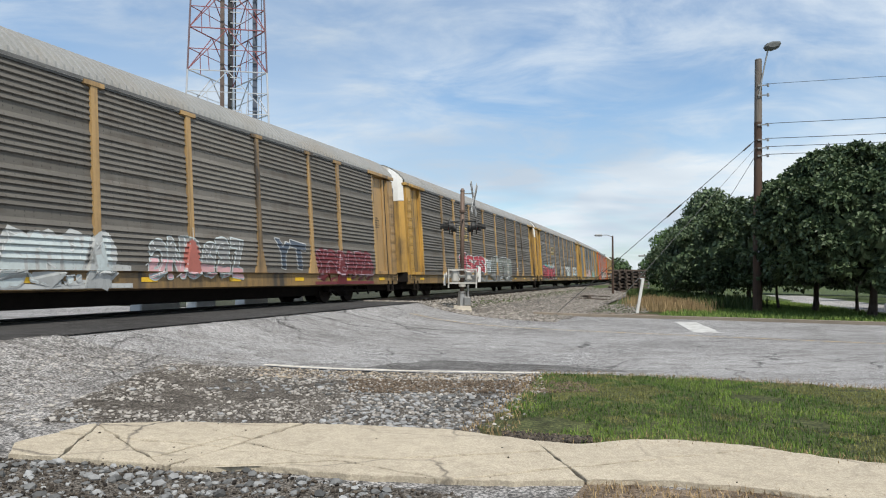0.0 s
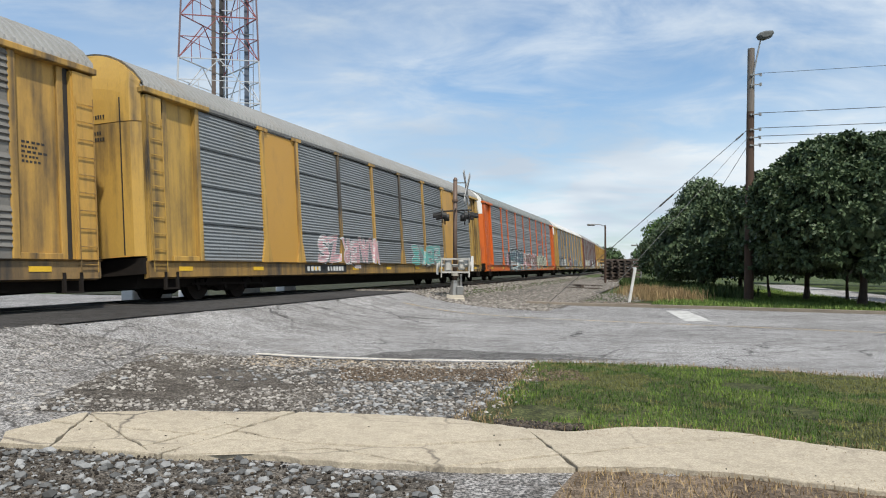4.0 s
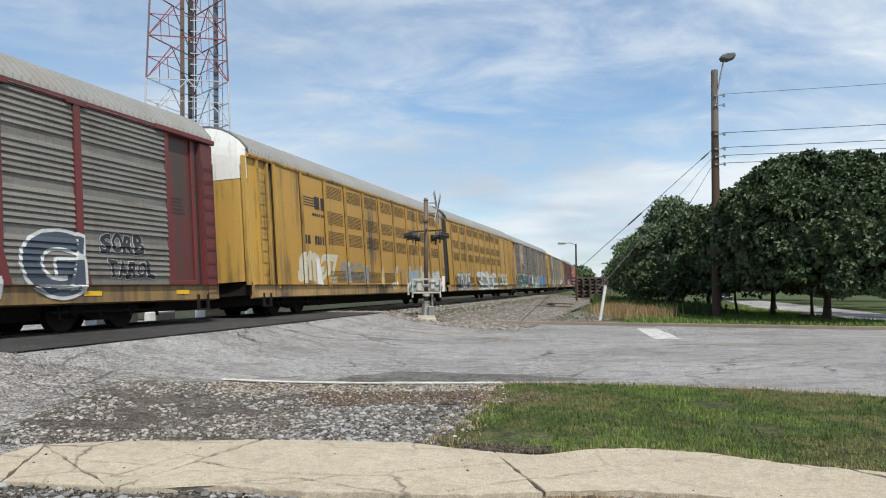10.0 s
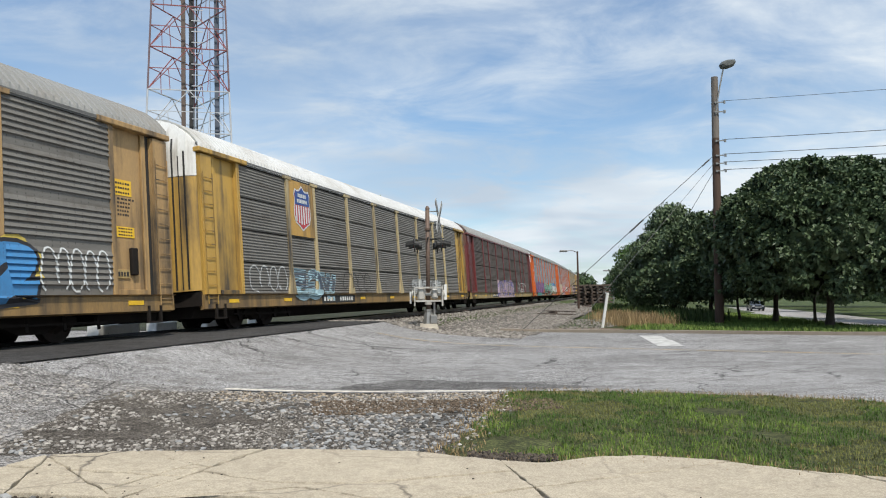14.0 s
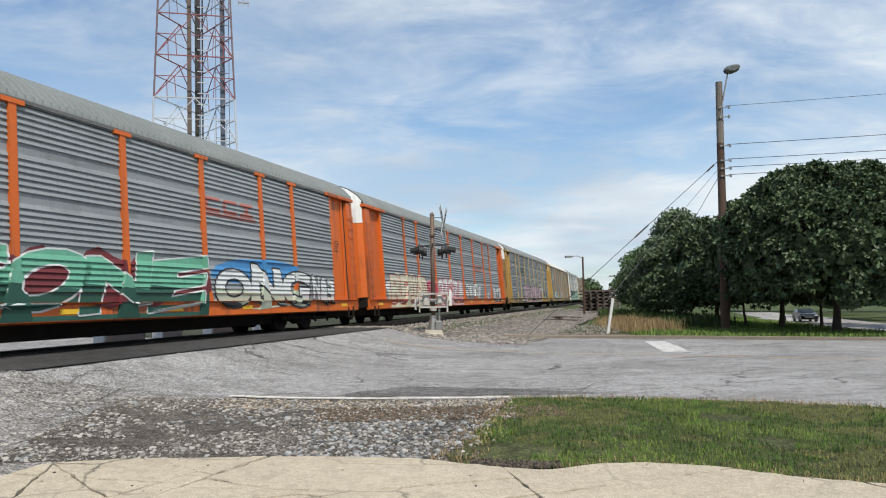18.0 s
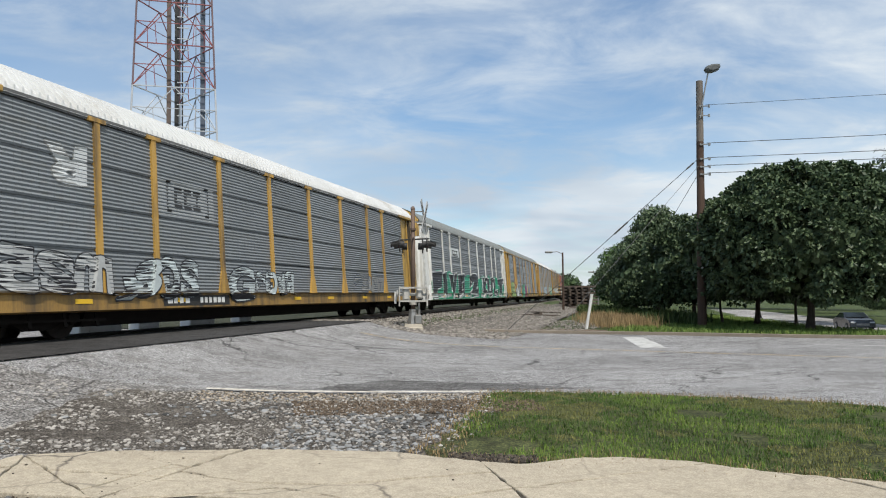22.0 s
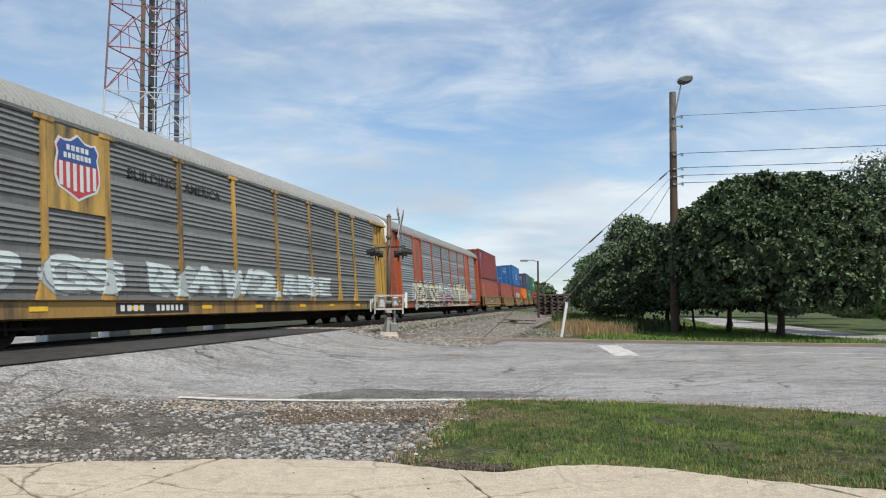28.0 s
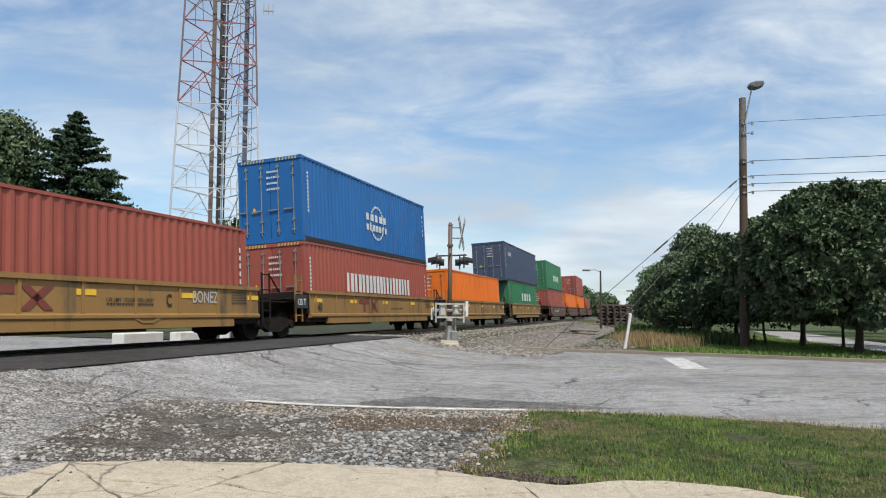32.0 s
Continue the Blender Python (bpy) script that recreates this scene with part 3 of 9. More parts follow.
def truck(parent, x, train_x):
    fr = shared("truck", truck_frame_bm, STEEL_DARK, parent, "truck", (x, 0, -DROP))
    for dx in (-0.86, 0.86):
        w = shared("wheelset", wheelset_bm, WHEEL_STEEL, fr, "wheelset", (dx, 0, WHEEL_R))
        WHEELS.append((w, train_x + x + dx))
    return fr


def follow(z, kind):
    return (rib_old(z) if kind == "old" else rib_new(z) if kind == "new" else 0.0)


def lay_on_side(bm, kind, z0, lift, x0=None):
    """Cut a flat drawing along the ribs and posts and press it onto the side."""
    geom = lambda: bm.verts[:] + bm.edges[:] + bm.faces[:]
    if kind in ("old", "new"):
        zs = [v.co.z for v in bm.verts]
        for z in heights(kind) if kind == "old" else heights(kind)[::2]:
            zz = Z0 + z - z0
            if min(zs) < zz < max(zs):
                bmesh.ops.bisect_plane(bm, geom=geom(), plane_co=(0, 0, zz), plane_no=(0, 0, 1))
    at, half, flare = [], 0.09, kind != "flat"
    if x0 is not None:
        xs = [v.co.x for v in bm.verts]
        at = [p - x0 for p in (POSTS if flare else SLIM_POSTS) if min(xs) < p - x0 < max(xs)]
        half = 0.09 if flare else 0.055
        for p in at:
            for d in (-half - 0.004, -half + 0.004, half - 0.004, half + 0.004):
                bmesh.ops.bisect_plane(bm, geom=geom(), plane_co=(p + d, 0, 0), plane_no=(1, 0, 0))
            for sg in (-1, 1) if flare else ():
                for o in (0.0, 0.01):
                    bmesh.ops.bisect_plane(bm, geom=geom(), plane_co=(p + sg * (0.252 + o), 0, Z0 - z0), plane_no=(0.62, 0, sg * 0.16))
    for v in bm.verts:
        z = z0 + v.co.z - Z0
        y = follow(z, kind) if 0 <= z <= Z1 - Z0 else 0.035
        if -0.06 < z < 0:
            y = 0.105
        if (0 <= z or not flare) and any(abs(v.co.x - p) < half for p in at):
            y = 0.077
        if flare and -0.03 <= z < 0.62 and any(abs(v.co.x - p) <= 0.256 - 0.16 / 0.62 * z for p in at):
            y = 0.081
        v.co.y = -y - lift + v.co.y


SLIM_W, SLIM_FIRST, SLIM_BAYS = 1.83, 1.42, 10
SLIM_POSTS = [u * (SLIM_FIRST + i * SLIM_W) for u in (-1, 1) for i in range(SLIM_BAYS + 1)]


GLYPHS = {}


def glyph(ch, mirror, fat=0.035):
    """The flat outline of one letter in a unit box; mirrored ones serve for writing that cannot be read."""
    if (ch, mirror, fat) not in GLYPHS:
        bm = text_bm(ch, 1.0, 1.0, fat)
        bm.verts.index_update()
        pts = [((1 - v.co.x) if mirror else v.co.x, (1 - v.co.z) if mirror and ch in "EKBRNZS" else v.co.z) for v in bm.verts]
        GLYPHS[ch, mirror, fat] = pts, [[v.index for v in f.verts] for f in bm.faces]
        bm.free()
    return GLYPHS[ch, mirror, fat]


def spray_letter(bms, ch, mirror, x, z, w, h, rnd, rim, drop, fatness):
    """One swollen, leaning letter: its shadow, rim and body go into the three drawings."""
    pts, faces = glyph(ch, mirror, fatness)
    lean, bulge, ph, rise = rnd.uniform(-0.05, 0.16), rnd.uniform(0.02, 0.07), rnd.uniform(0, 6.28), rnd.uniform(-0.05, 0.05)
    taper = rnd.uniform(-0.10, 0.10)
    out = []
    for a, b in pts:
        k = 1 + taper * (b - 0.5) * 2
        out.append((x + w * (0.5 + (a - 0.5) * k + lean * (b - 0.5)) + w * bulge * math.sin(math.pi * b * 1.3 + ph), z + h * (b + rise * (a - 0.5) * 2) + h * bulge * math.sin(3.0 * a + ph)))

    def lay(bm, dx, dz, y=0.0):
        vs = [bm.verts.new((p + dx, y, q + dz)) for p, q in out]
        for f in faces:
            try:
                bm.faces.new([vs[i] for i in f])
            except ValueError:
                pass
    shadow, lines, fat = bms
    if drop:
        for k in (0.5, 1.0):
            lay(shadow, drop * k, -drop * 0.7 * k, -0.0003 * k)
    for k in range(8):
        an = 2 * math.pi * k / 8
        lay(lines, rim * math.cos(an), rim * math.sin(an), -0.0004 * k)
    lay(fat, 0, 0)


def graffiti(car, x0, w, z0, h, cols, seed, kind="old", text="", n=0, bold=0.06, drop=0.0, fade=None, shine=None, streaks=0, fatness=0.05):
    """A spray-painted piece: letters with a rim, a dropped shadow, a second colour below, highlights, a cloud behind."""
    rnd = random.Random(seed)
    fill, line, third = cols
    mirror = not text
    body = text or "".join(rnd.choice("EKBRNZSGaeg5&mw") for _ in range(n or max(3, int(w / (h * 0.75)))))
    wide = [0.55 if ch in "I1ilt" else 1.15 if ch in "MWmw" else 0.6 if ch == " " else 1.0 for ch in body]
    rim = bold * h * 0.55
    shadow, lines, fat, bg, light = (bmesh.new() for _ in range(5))
    step, x = w / sum(wide), 0.0
    for ch, k in zip(body, wide):
        lw = step * k
        if ch != " ":
            hh = h * rnd.uniform(0.84, 0.98) - 2 * rim
            zz = rim + (h - 2 * rim - hh) * rnd.random()
            spray_letter((shadow, lines, fat), ch, mirror, x + rim - 0.03 * lw, zz, lw * 1.06 - 2 * rim, hh, rnd, rim, drop * h, fatness)
            if third is not None:
                blob(bg, x + lw / 2, h * 0.48, lw * 0.72, h * 0.58, rnd, 14)
            if shine is not None:
                for q in range(2):
                    a = (x + lw * rnd.uniform(0.15, 0.4), 0, zz + hh * rnd.uniform(0.6, 0.9))
                    stroke(light, a, (a[0] + lw * rnd.uniform(0.05, 0.2), 0, a[2] + hh * rnd.uniform(-0.12, 0.1)), 0.03 * h)
            for q in range(streaks):
                a = (x + lw * rnd.uniform(0.0, 0.9), 0, h * rnd.uniform(0.05, 0.9))
                b = (a[0] + lw * rnd.uniform(-0.35, 0.35), 0, a[2] + h * rnd.uniform(-0.3, 0.3))
                stroke(light, a, b, 0.022 * h)
        x += lw
    low = None
    if fade is not None:
        low = fat.copy()
        bmesh.ops.bisect_plane(low, geom=low.verts[:] + low.edges[:] + low.faces[:], plane_co=(0, 0, h * 0.46), plane_no=(0.06, 0, 1), clear_outer=True)
    for bm, m, lift in ((bg, third, 0.004), (shadow, line, 0.007), (lines, line, 0.010), (fat, fill, 0.016), (low, fade, 0.019), (light, shine or line, 0.022)):
        if bm is None:
            continue
        if m is None or not bm.faces:
            bm.free()
            continue
        lay_on_side(bm, kind, z0, lift, x0)
        ob = part("graffiti", bm, m, car, loc=(x0, -SIDE, z0))
        ob["kind"] = "stuff"


def scrawl(car, x0, w, z0, h, m, seed, kind="old", n=4, thick=0.05):
    """Thin looping lines sprayed in one go: a row of hoops, open below."""
    rnd = random.Random(seed)
    bm = bmesh.new()
    for i in range(n):
        cx, rx, rz = w * (i + 0.5) / n, w / n * rnd.uniform(0.42, 0.6), h * rnd.uniform(0.42, 0.5)
        a0, a1 = rnd.uniform(-1.2, -0.4), rnd.uniform(3.6, 5.0)
        ring = [(cx + rx * math.cos(a0 + (a1 - a0) * k / 16) * (1 + 0.12 * math.sin(k)), h / 2 + rz * math.sin(a0 + (a1 - a0) * k / 16)) for k in range(17)]
        if rnd.random() < 0.6:
            ring.append((ring[-1][0] + rx * rnd.uniform(-0.2, 0.9), ring[-1][1] + rz * rnd.uniform(-0.3, 0.5)))
        for a, b in zip(ring, ring[1:]):
            stroke(bm, (a[0], 0, a[1]), (b[0], 0, b[1]), thick)
    lay_on_side(bm, kind, z0, 0.02, x0)
    part("graffiti", bm, m, car, loc=(x0, -SIDE, z0))["kind"] = "stuff"


def poly(bm, pts):
    try:
        bm.faces.new([bm.verts.new((x, 0, z)) for x, z in pts])
    except ValueError:
        pass


def blob(bm, cx, cz, rx, rz, rnd, n=12):
    poly(bm, [(cx + rx * math.cos(2 * math.pi * i / n) * rnd.uniform(0.78, 1.08), cz + rz * math.sin(2 * math.pi * i / n) * rnd.uniform(0.8, 1.08)) for i in range(n)])


def stroke(bm, a, b, w):
    d = Vector(b) - Vector(a)
    n = Vector((-d.z, 0, d.x)).normalized() * w / 2
    poly(bm, [((Vector(a) + n).x, (Vector(a) + n).z), ((Vector(a) - n).x, (Vector(a) - n).z), ((Vector(b) - n).x, (Vector(b) - n).z), ((Vector(b) + n).x, (Vector(b) + n).z)])


def bars(bm, x, z, w, h, n, rnd, y=0.0):
    """A word that cannot be given: n plain bars."""
    for i in range(n):
        a = x + w * i / n
        b = a + w / n * rnd.uniform(0.55, 0.8)
        poly(bm, [(a, z), (b, z), (b, z + h), (a, z + h)])


def end_mark_bm():
    """Two short rows of stencilled letters, as bars."""
    bm = bmesh.new()
    for sg in (-1, 1):
        bars(bm, sg * 0.55 - 0.25, 0.36, 0.5, 0.09, 7, random.Random(3))
        bars(bm, sg * 0.55 - 0.15, 0.0, 0.3, 0.08, 4, random.Random(4))
        bars(bm, sg * 0.55 - 0.2, -0.14, 0.42, 0.08, 6, random.Random(5))
    return bm


def autorack(mid, posts, ends, cap, panel, roof, sill, kind="old", label="", special=None, gusset=True, seed=1, half_plate=False, eave=None):
    """A covered car carrier with its middle at the train coordinate mid."""
    car = tagged(new("autorack_car"), label, "railway wagon", "cars of the train")
    rnd = random.Random(seed)
    special = special or {}
    clear = HALF - SOLID
    cuts = (-clear, *POSTS, clear)
    for sgn in (-1, 1):
        rz = None if sgn < 0 else (0, 0, 180)
        for i in range(9):
            x, w = (cuts[i] + cuts[i + 1]) / 2, cuts[i + 1] - cuts[i]
            pm, pk = panel, kind
            if sgn < 0 and i in special and not half_plate:
                pm, pk = special[i], "flat"
            elif sgn < 0 and i in special:
                part("emblem_plate", box(bmesh.new(), -w / 2 + 0.09, w / 2 - 0.09, -0.062, -0.045, 1.92, Z1 - Z0 - 0.01), special[i], car, "plain painted plate behind the emblem", (x, -SIDE, Z0))
            shared(("panel", round(w, 3), pk), lambda: panel_bm(w, pk), pm, car, "side_panel", (x * (1 if sgn < 0 else -1), sgn * SIDE, Z0), rz)
        for x in POSTS:
            shared(("post", gusset), lambda: post_bm(gusset=gusset), posts, car, "side_post", (x, sgn * SIDE, Z0), rz)
        for e in (-1, 1):
            rot = None if sgn < 0 else (0, 0, 180)
            flip = (e == -1) != (sgn > 0)
            x = clear if e > 0 else -HALF
            if sgn > 0:
                x = x + SOLID
            for piece in ("end_section", "inner_post", "slot_post", "end_slot", "corner_column", "foot_angle", "end_header"):

                def make_solid(flip=flip, piece=piece):
                    bm = solid_bm(piece)
                    if flip:
                        for v in bm.verts:
                            v.co.x = SOLID - v.co.x
                        bmesh.ops.reverse_faces(bm, faces=bm.faces)
                    return bm
                shared((piece, flip), make_solid, BLACKP if piece == "end_slot" else ends, car, piece, (x, sgn * SIDE, Z0), rot)
            lx = e * (HALF - 0.32) - 0.21
            if sgn < 0:
                shared("ladder", ladder_bm, ends, car, "ladder", (lx, -SIDE - 0.045, Z0 - 0.25))
        shared("eave", eave_bm, eave or EAVE_GREY, car, "eave_rail", (0, sgn * (SIDE + 0.01), Z1 + 0.005))
    shared("roof", roof_bm, roof, car, "roof")
    shared("sill", sill_bm, sill, car, "side_sill")
    shared("under", under_bm, STEEL_DARK, car, "underframe")
    for e in (-1, 1):
        rz = None if e > 0 else (0, 0, 180)
        for sd in (-1, 1):
            shared(("leaf", sd), lambda: end_bm(0.86, 3.86, sd), ends, car, "end_door", (e * (HALF - 0.02), 0, 0), rz)
        shared("cap", lambda: end_bm(3.88, 5.7, 0), cap, car, "end_cap", (e * (HALF - 0.02), 0, 0), rz)
        for y in (-1.15, 0.0, 1.15):
            shared(("door_seam", y), lambda: seam_bm(y, 0.014), BLACKP, car, "door_seam", (e * (HALF - 0.02), 0, 0), rz)
        shared("end_mark", lambda: end_mark_bm(), BLACKP, car, "end_lettering", (e * (HALF + end_plan(0.6) - 0.012), 0, 3.62), (0, 0, 90 * e))["kind"] = "stuff"
        truck(car, e * 10.15, mid)
    # reflectors and the stencilled band on the sill
    for i in range(9):
        x = -12.4 + i * 3.1 + rnd.uniform(-0.2, 0.2)
        shared("reflector", lambda: box(bmesh.new(), -0.24, 0.24, -0.006, 0.004, -0.05, 0.05), YELLOWR, car, "reflector", (x, -SIDE - 0.034, 0.57))
    bm = bmesh.new()
    poly(bm, [(0, 0), (2.9, 0), (2.9, 0.26), (0, 0.26)])
    xx = -6.9
    part("stencil_band", bm, BLACKP, car, loc=(xx, -SIDE - 0.036, 0.43))
    bm = bmesh.new()
    bars(bm, 0.15, 0.06, 0.95, 0.15, 4, rnd)
    bars(bm, 1.5, 0.06, 1.2, 0.15, 6, rnd)
    part("stencil_mark", bm, WHITEP, car, loc=(xx, -SIDE - 0.041, 0.43))["kind"] = "stuff"
    bm = bmesh.new()
    for k in range(5):
        bars(bm, 0, -0.09 * k, rnd.uniform(0.35, 0.6), 0.045, 5, rnd)
    part("data_lettering", bm, BLACKP, car, loc=(HALF - 1.62, -SIDE + 0.095, 2.9))["kind"] = "stuff"
    CARS.append((car, mid))
    return car


# ---- ground ----
def sheet(name, outline, dz, material, step=1.0, thick=0.0, parent=None, label="", kind="structure", flat=None):
    """A surface with the given outline (x, y) that follows the ground, dz above it."""
    bm = bmesh.new()
    vs = [bm.verts.new((x, y, 0)) for x, y in outline]
    es = [bm.edges.new((vs[i], vs[(i + 1) % len(vs)])) for i in range(len(vs))]
    bmesh.ops.triangle_fill(bm, use_beauty=True, use_dissolve=False, edges=es)
    xs, ys = [p[0] for p in outline], [p[1] for p in outline]
    for ax, lo, hi in ((0, min(xs), max(xs)), (1, min(ys), max(ys))):
        n = int((hi - lo) / step)
        for i in range(1, n + 1):
            co, no = [0, 0, 0], [0, 0, 0]
            co[ax], no[ax] = lo + (hi - lo) * i / (n + 1), 1
            bmesh.ops.bisect_plane(bm, geom=bm.verts[:] + bm.edges[:] + bm.faces[:], plane_co=co, plane_no=no)
    for f in bm.faces:
        if f.normal.z < 0:
            f.normal_flip()
    for v in bm.verts:
        v.co.z = (gz(v.co.x, v.co.y) if flat is None else flat) + dz
    if thick:
        r = bmesh.ops.extrude_face_region(bm, geom=bm.faces[:])
        top = {v for g in r["geom"] if isinstance(g, bmesh.types.BMFace) for v in g.verts}
        for v in bm.verts:
            if v not in top:
                v.co.z -= thick
        bmesh.ops.recalc_face_normals(bm, faces=bm.faces)
    ob = part(name, bm, material, parent, label)
    if parent is None:
        tagged(ob, label, "", "", kind)
    return ob


def wavy(a, b, n, amp, seed):
    """Points from a to b with a small, uneven wander; the last point is left out."""
    rnd = random.Random(seed)
    a, b = Vector(a), Vector(b)
    d = b - a
    side = Vector((-d.y, d.x)).normalized()
    return [tuple(a + d * (i / n) + side * (amp * rnd.uniform(-1, 1) if i else 0)) for i in range(n)]


def chain(pts, amp, seed, per=1.0):
    out = []
    for k, (a, b) in enumerate(zip(pts, pts[1:] + pts[:1])):
        n = max(1, int(math.dist(a, b) / per))
        out += wavy(a, b, n, amp, seed + k)
    return out


def surface_mat(name, base, dark, light, crack=None, crack_scale=0.5, grain=90, patch=0.35, rough=0.92, bump=0.5, crack_w=0.012, stretch=1.0, turn=0.0, worn=1.0):
    """Asphalt and the like: aggregate grain, broad worn patches, and fine cracks."""
    m = bpy.data.materials.new(name)
    m.use_nodes = True
    nt = m.node_tree
    N, Lk = nt.nodes.new, nt.links.new
    b = nt.nodes["Principled BSDF"]
    b.inputs["Roughness"].default_value = rough
    b.inputs["Specular IOR Level"].default_value = 0.25
    tc, mp = N("ShaderNodeTexCoord"), N("ShaderNodeMapping")
    mp.inputs["Rotation"].default_value = (0, 0, radians(turn))
    mp.inputs["Scale"].default_value = (1 / stretch, 1, 1)
    Lk(tc.outputs["Object"], mp.inputs[0])

    def noi(s, d, r, src=None, dist=0.0):
        n = N("ShaderNodeTexNoise")
        n.inputs["Scale"].default_value, n.inputs["Detail"].default_value, n.inputs["Roughness"].default_value = s, d, r
        n.inputs["Distortion"].default_value = dist
        Lk(src or tc.outputs["Object"], n.inputs["Vector"])
        return n

    def rng(src, a, b2, to=1.0):
        r = N("ShaderNodeMapRange")
        r.inputs["To Max"].default_value = to
        r.inputs["From Min"].default_value, r.inputs["From Max"].default_value = a, b2
        Lk(src, r.inputs["Value"])
        return r.outputs[0]

    def mixc(fac, c1, c2, first=None):
        x = N("ShaderNodeMixRGB")
        Lk(fac, x.inputs[0])
        if first is None:
            x.inputs[1].default_value = (*c1, 1)
        else:
            Lk(first, x.inputs[1])
        x.inputs[2].default_value = (*c2, 1)
        return x.outputs[0]
    g = noi(grain, 2, 0.7)
    col = mixc(rng(g.outputs["Fac"], 0.43, 0.60), dark, light)
    p = noi(patch, 6, 0.65, mp.outputs[0], 0.15)
    x = N("ShaderNodeMixRGB"); x.blend_type = "MULTIPLY"
    Lk(rng(p.outputs["Fac"], 0.40, 0.70, worn), x.inputs[0]); Lk(col, x.inputs[1]); x.inputs[2].default_value = (0.55, 0.54, 0.535, 1)
    col = x.outputs[0]
    p3 = noi(grain * 0.22, 4, 0.75)
    x = N("ShaderNodeMixRGB"); x.blend_type = "MULTIPLY"
    Lk(rng(p3.outputs["Fac"], 0.45, 0.60, worn), x.inputs[0]); Lk(col, x.inputs[1]); x.inputs[2].default_value = (0.55, 0.54, 0.53, 1)
    col = x.outputs[0]
    p2 = noi(patch * 7, 5, 0.6, mp.outputs[0])
    x = N("ShaderNodeMixRGB"); x.blend_type = "MULTIPLY"
    Lk(rng(p2.outputs["Fac"], 0.47, 0.64, worn), x.inputs[0]); Lk(col, x.inputs[1]); x.inputs[2].default_value = (0.64, 0.625, 0.61, 1)
    col = x.outputs[0]
    height = g.outputs["Fac"]
    if crack:
        w = noi(1.3, 4, 0.6)
        vm = N("ShaderNodeVectorMath"); vm.operation = "MULTIPLY_ADD"
        vm.inputs[1].default_value = (0.55, 0.55, 0)
        Lk(w.outputs["Color"], vm.inputs[0]); Lk(mp.outputs[0], vm.inputs[2])
        v = N("ShaderNodeTexVoronoi"); v.feature = "DISTANCE_TO_EDGE"
        v.inputs["Scale"].default_value = crack_scale
        Lk(vm.outputs[0], v.inputs["Vector"])
        cm = noi(0.35, 3, 0.5)
        c1 = N("ShaderNodeMapRange"); c1.inputs["From Min"].default_value, c1.inputs["From Max"].default_value = crack_w, 0.0
        Lk(v.outputs["Distance"], c1.inputs["Value"])
        c2 = N("ShaderNodeMath"); c2.operation = "MULTIPLY"
        Lk(c1.outputs[0], c2.inputs[0]); Lk(rng(cm.outputs["Fac"], 0.42, 0.58), c2.inputs[1])
        col = mixc(c2.outputs[0], None, crack, col)
        hs = N("ShaderNodeMath"); hs.operation = "SUBTRACT"
        Lk(height, hs.inputs[0]); Lk(c2.outputs[0], hs.inputs[1])
        height = hs.outputs[0]
    Lk(col, b.inputs["Base Color"])
    bp = N("ShaderNodeBump"); bp.inputs["Strength"].default_value, bp.inputs["Distance"].default_value = bump, 0.015
    Lk(height, bp.inputs["Height"]); Lk(bp.outputs[0], b.inputs["Normal"])
    MATS[name] = m
    return m


ASPHALT_OLD = surface_mat("worn_grey_asphalt", (0.2, 0.2, 0.2), (0.15, 0.148, 0.15), (0.55, 0.535, 0.52), (0.03, 0.028, 0.027), 0.85, 42, 0.42, stretch=1.9, turn=14, crack_w=0.016, bump=0.6, worn=0.75)
ASPHALT_LOT = surface_mat("crumbling_lot_asphalt", (0.2, 0.2, 0.2), (0.125, 0.122, 0.118), (0.56, 0.535, 0.51), (0.04, 0.038, 0.035), 0.6, 34, 0.6, bump=1.0)
ASPHALT_NEW = surface_mat("dark_new_asphalt", (0.06, 0.06, 0.06), (0.05, 0.048, 0.047), (0.095, 0.092, 0.09), None, grain=60, patch=0.5)
GRAVEL_BED = surface_mat("dirt_and_gravel_bed", (0.085, 0.074, 0.063), (0.055, 0.047, 0.038), (0.25, 0.222, 0.19), None, grain=45, patch=0.9, bump=1.0)
EARTH = surface_mat("bare_earth", (0.2, 0.15, 0.1), (0.14, 0.105, 0.075), (0.30, 0.23, 0.165), None, grain=50, patch=0.5)
GROUND = surface_mat("rough_grass_ground", (0.1, 0.12, 0.05), (0.045, 0.075, 0.02), (0.12, 0.15, 0.045), None, grain=12, patch=0.12)
TURF = surface_mat("turf_soil", (0.1, 0.12, 0.05), (0.05, 0.06, 0.022), (0.13, 0.14, 0.05), None, grain=25, patch=0.7)
BALLAST_BED = surface_mat("ballast_bed", (0.2, 0.19, 0.17), (0.09, 0.08, 0.07), (0.30, 0.27, 0.235), None, grain=26, patch=0.5, bump=1.0)
PALE_ROAD = surface_mat("pale_street_surface", (0.4, 0.38, 0.36), (0.36, 0.345, 0.33), (0.52, 0.50, 0.48), None, grain=30, patch=0.2)
LINE_WHITE = mat("worn_white_line", (0.62, 0.61, 0.58), (0.40, 0.39, 0.37), 0.85, 3, 25, 0.2, dirt=(0.25, 0.24, 0.22), dirt_amt=0.5, dirt_scale=4)
LINE_BRIGHT = mat("white_edge_line", (0.70, 0.66, 0.58), (0.5, 0.46, 0.39), 0.85, 3, 25, 0.2, dirt=(0.3, 0.26, 0.2), dirt_amt=0.5, dirt_scale=6)
LINE_YELLOW = mat("worn_yellow_line", (0.50, 0.36, 0.17), (0.36, 0.28, 0.17), 0.85, 3, 25, 0.2, dirt=(0.26, 0.245, 0.22), dirt_amt=0.45, dirt_scale=3)
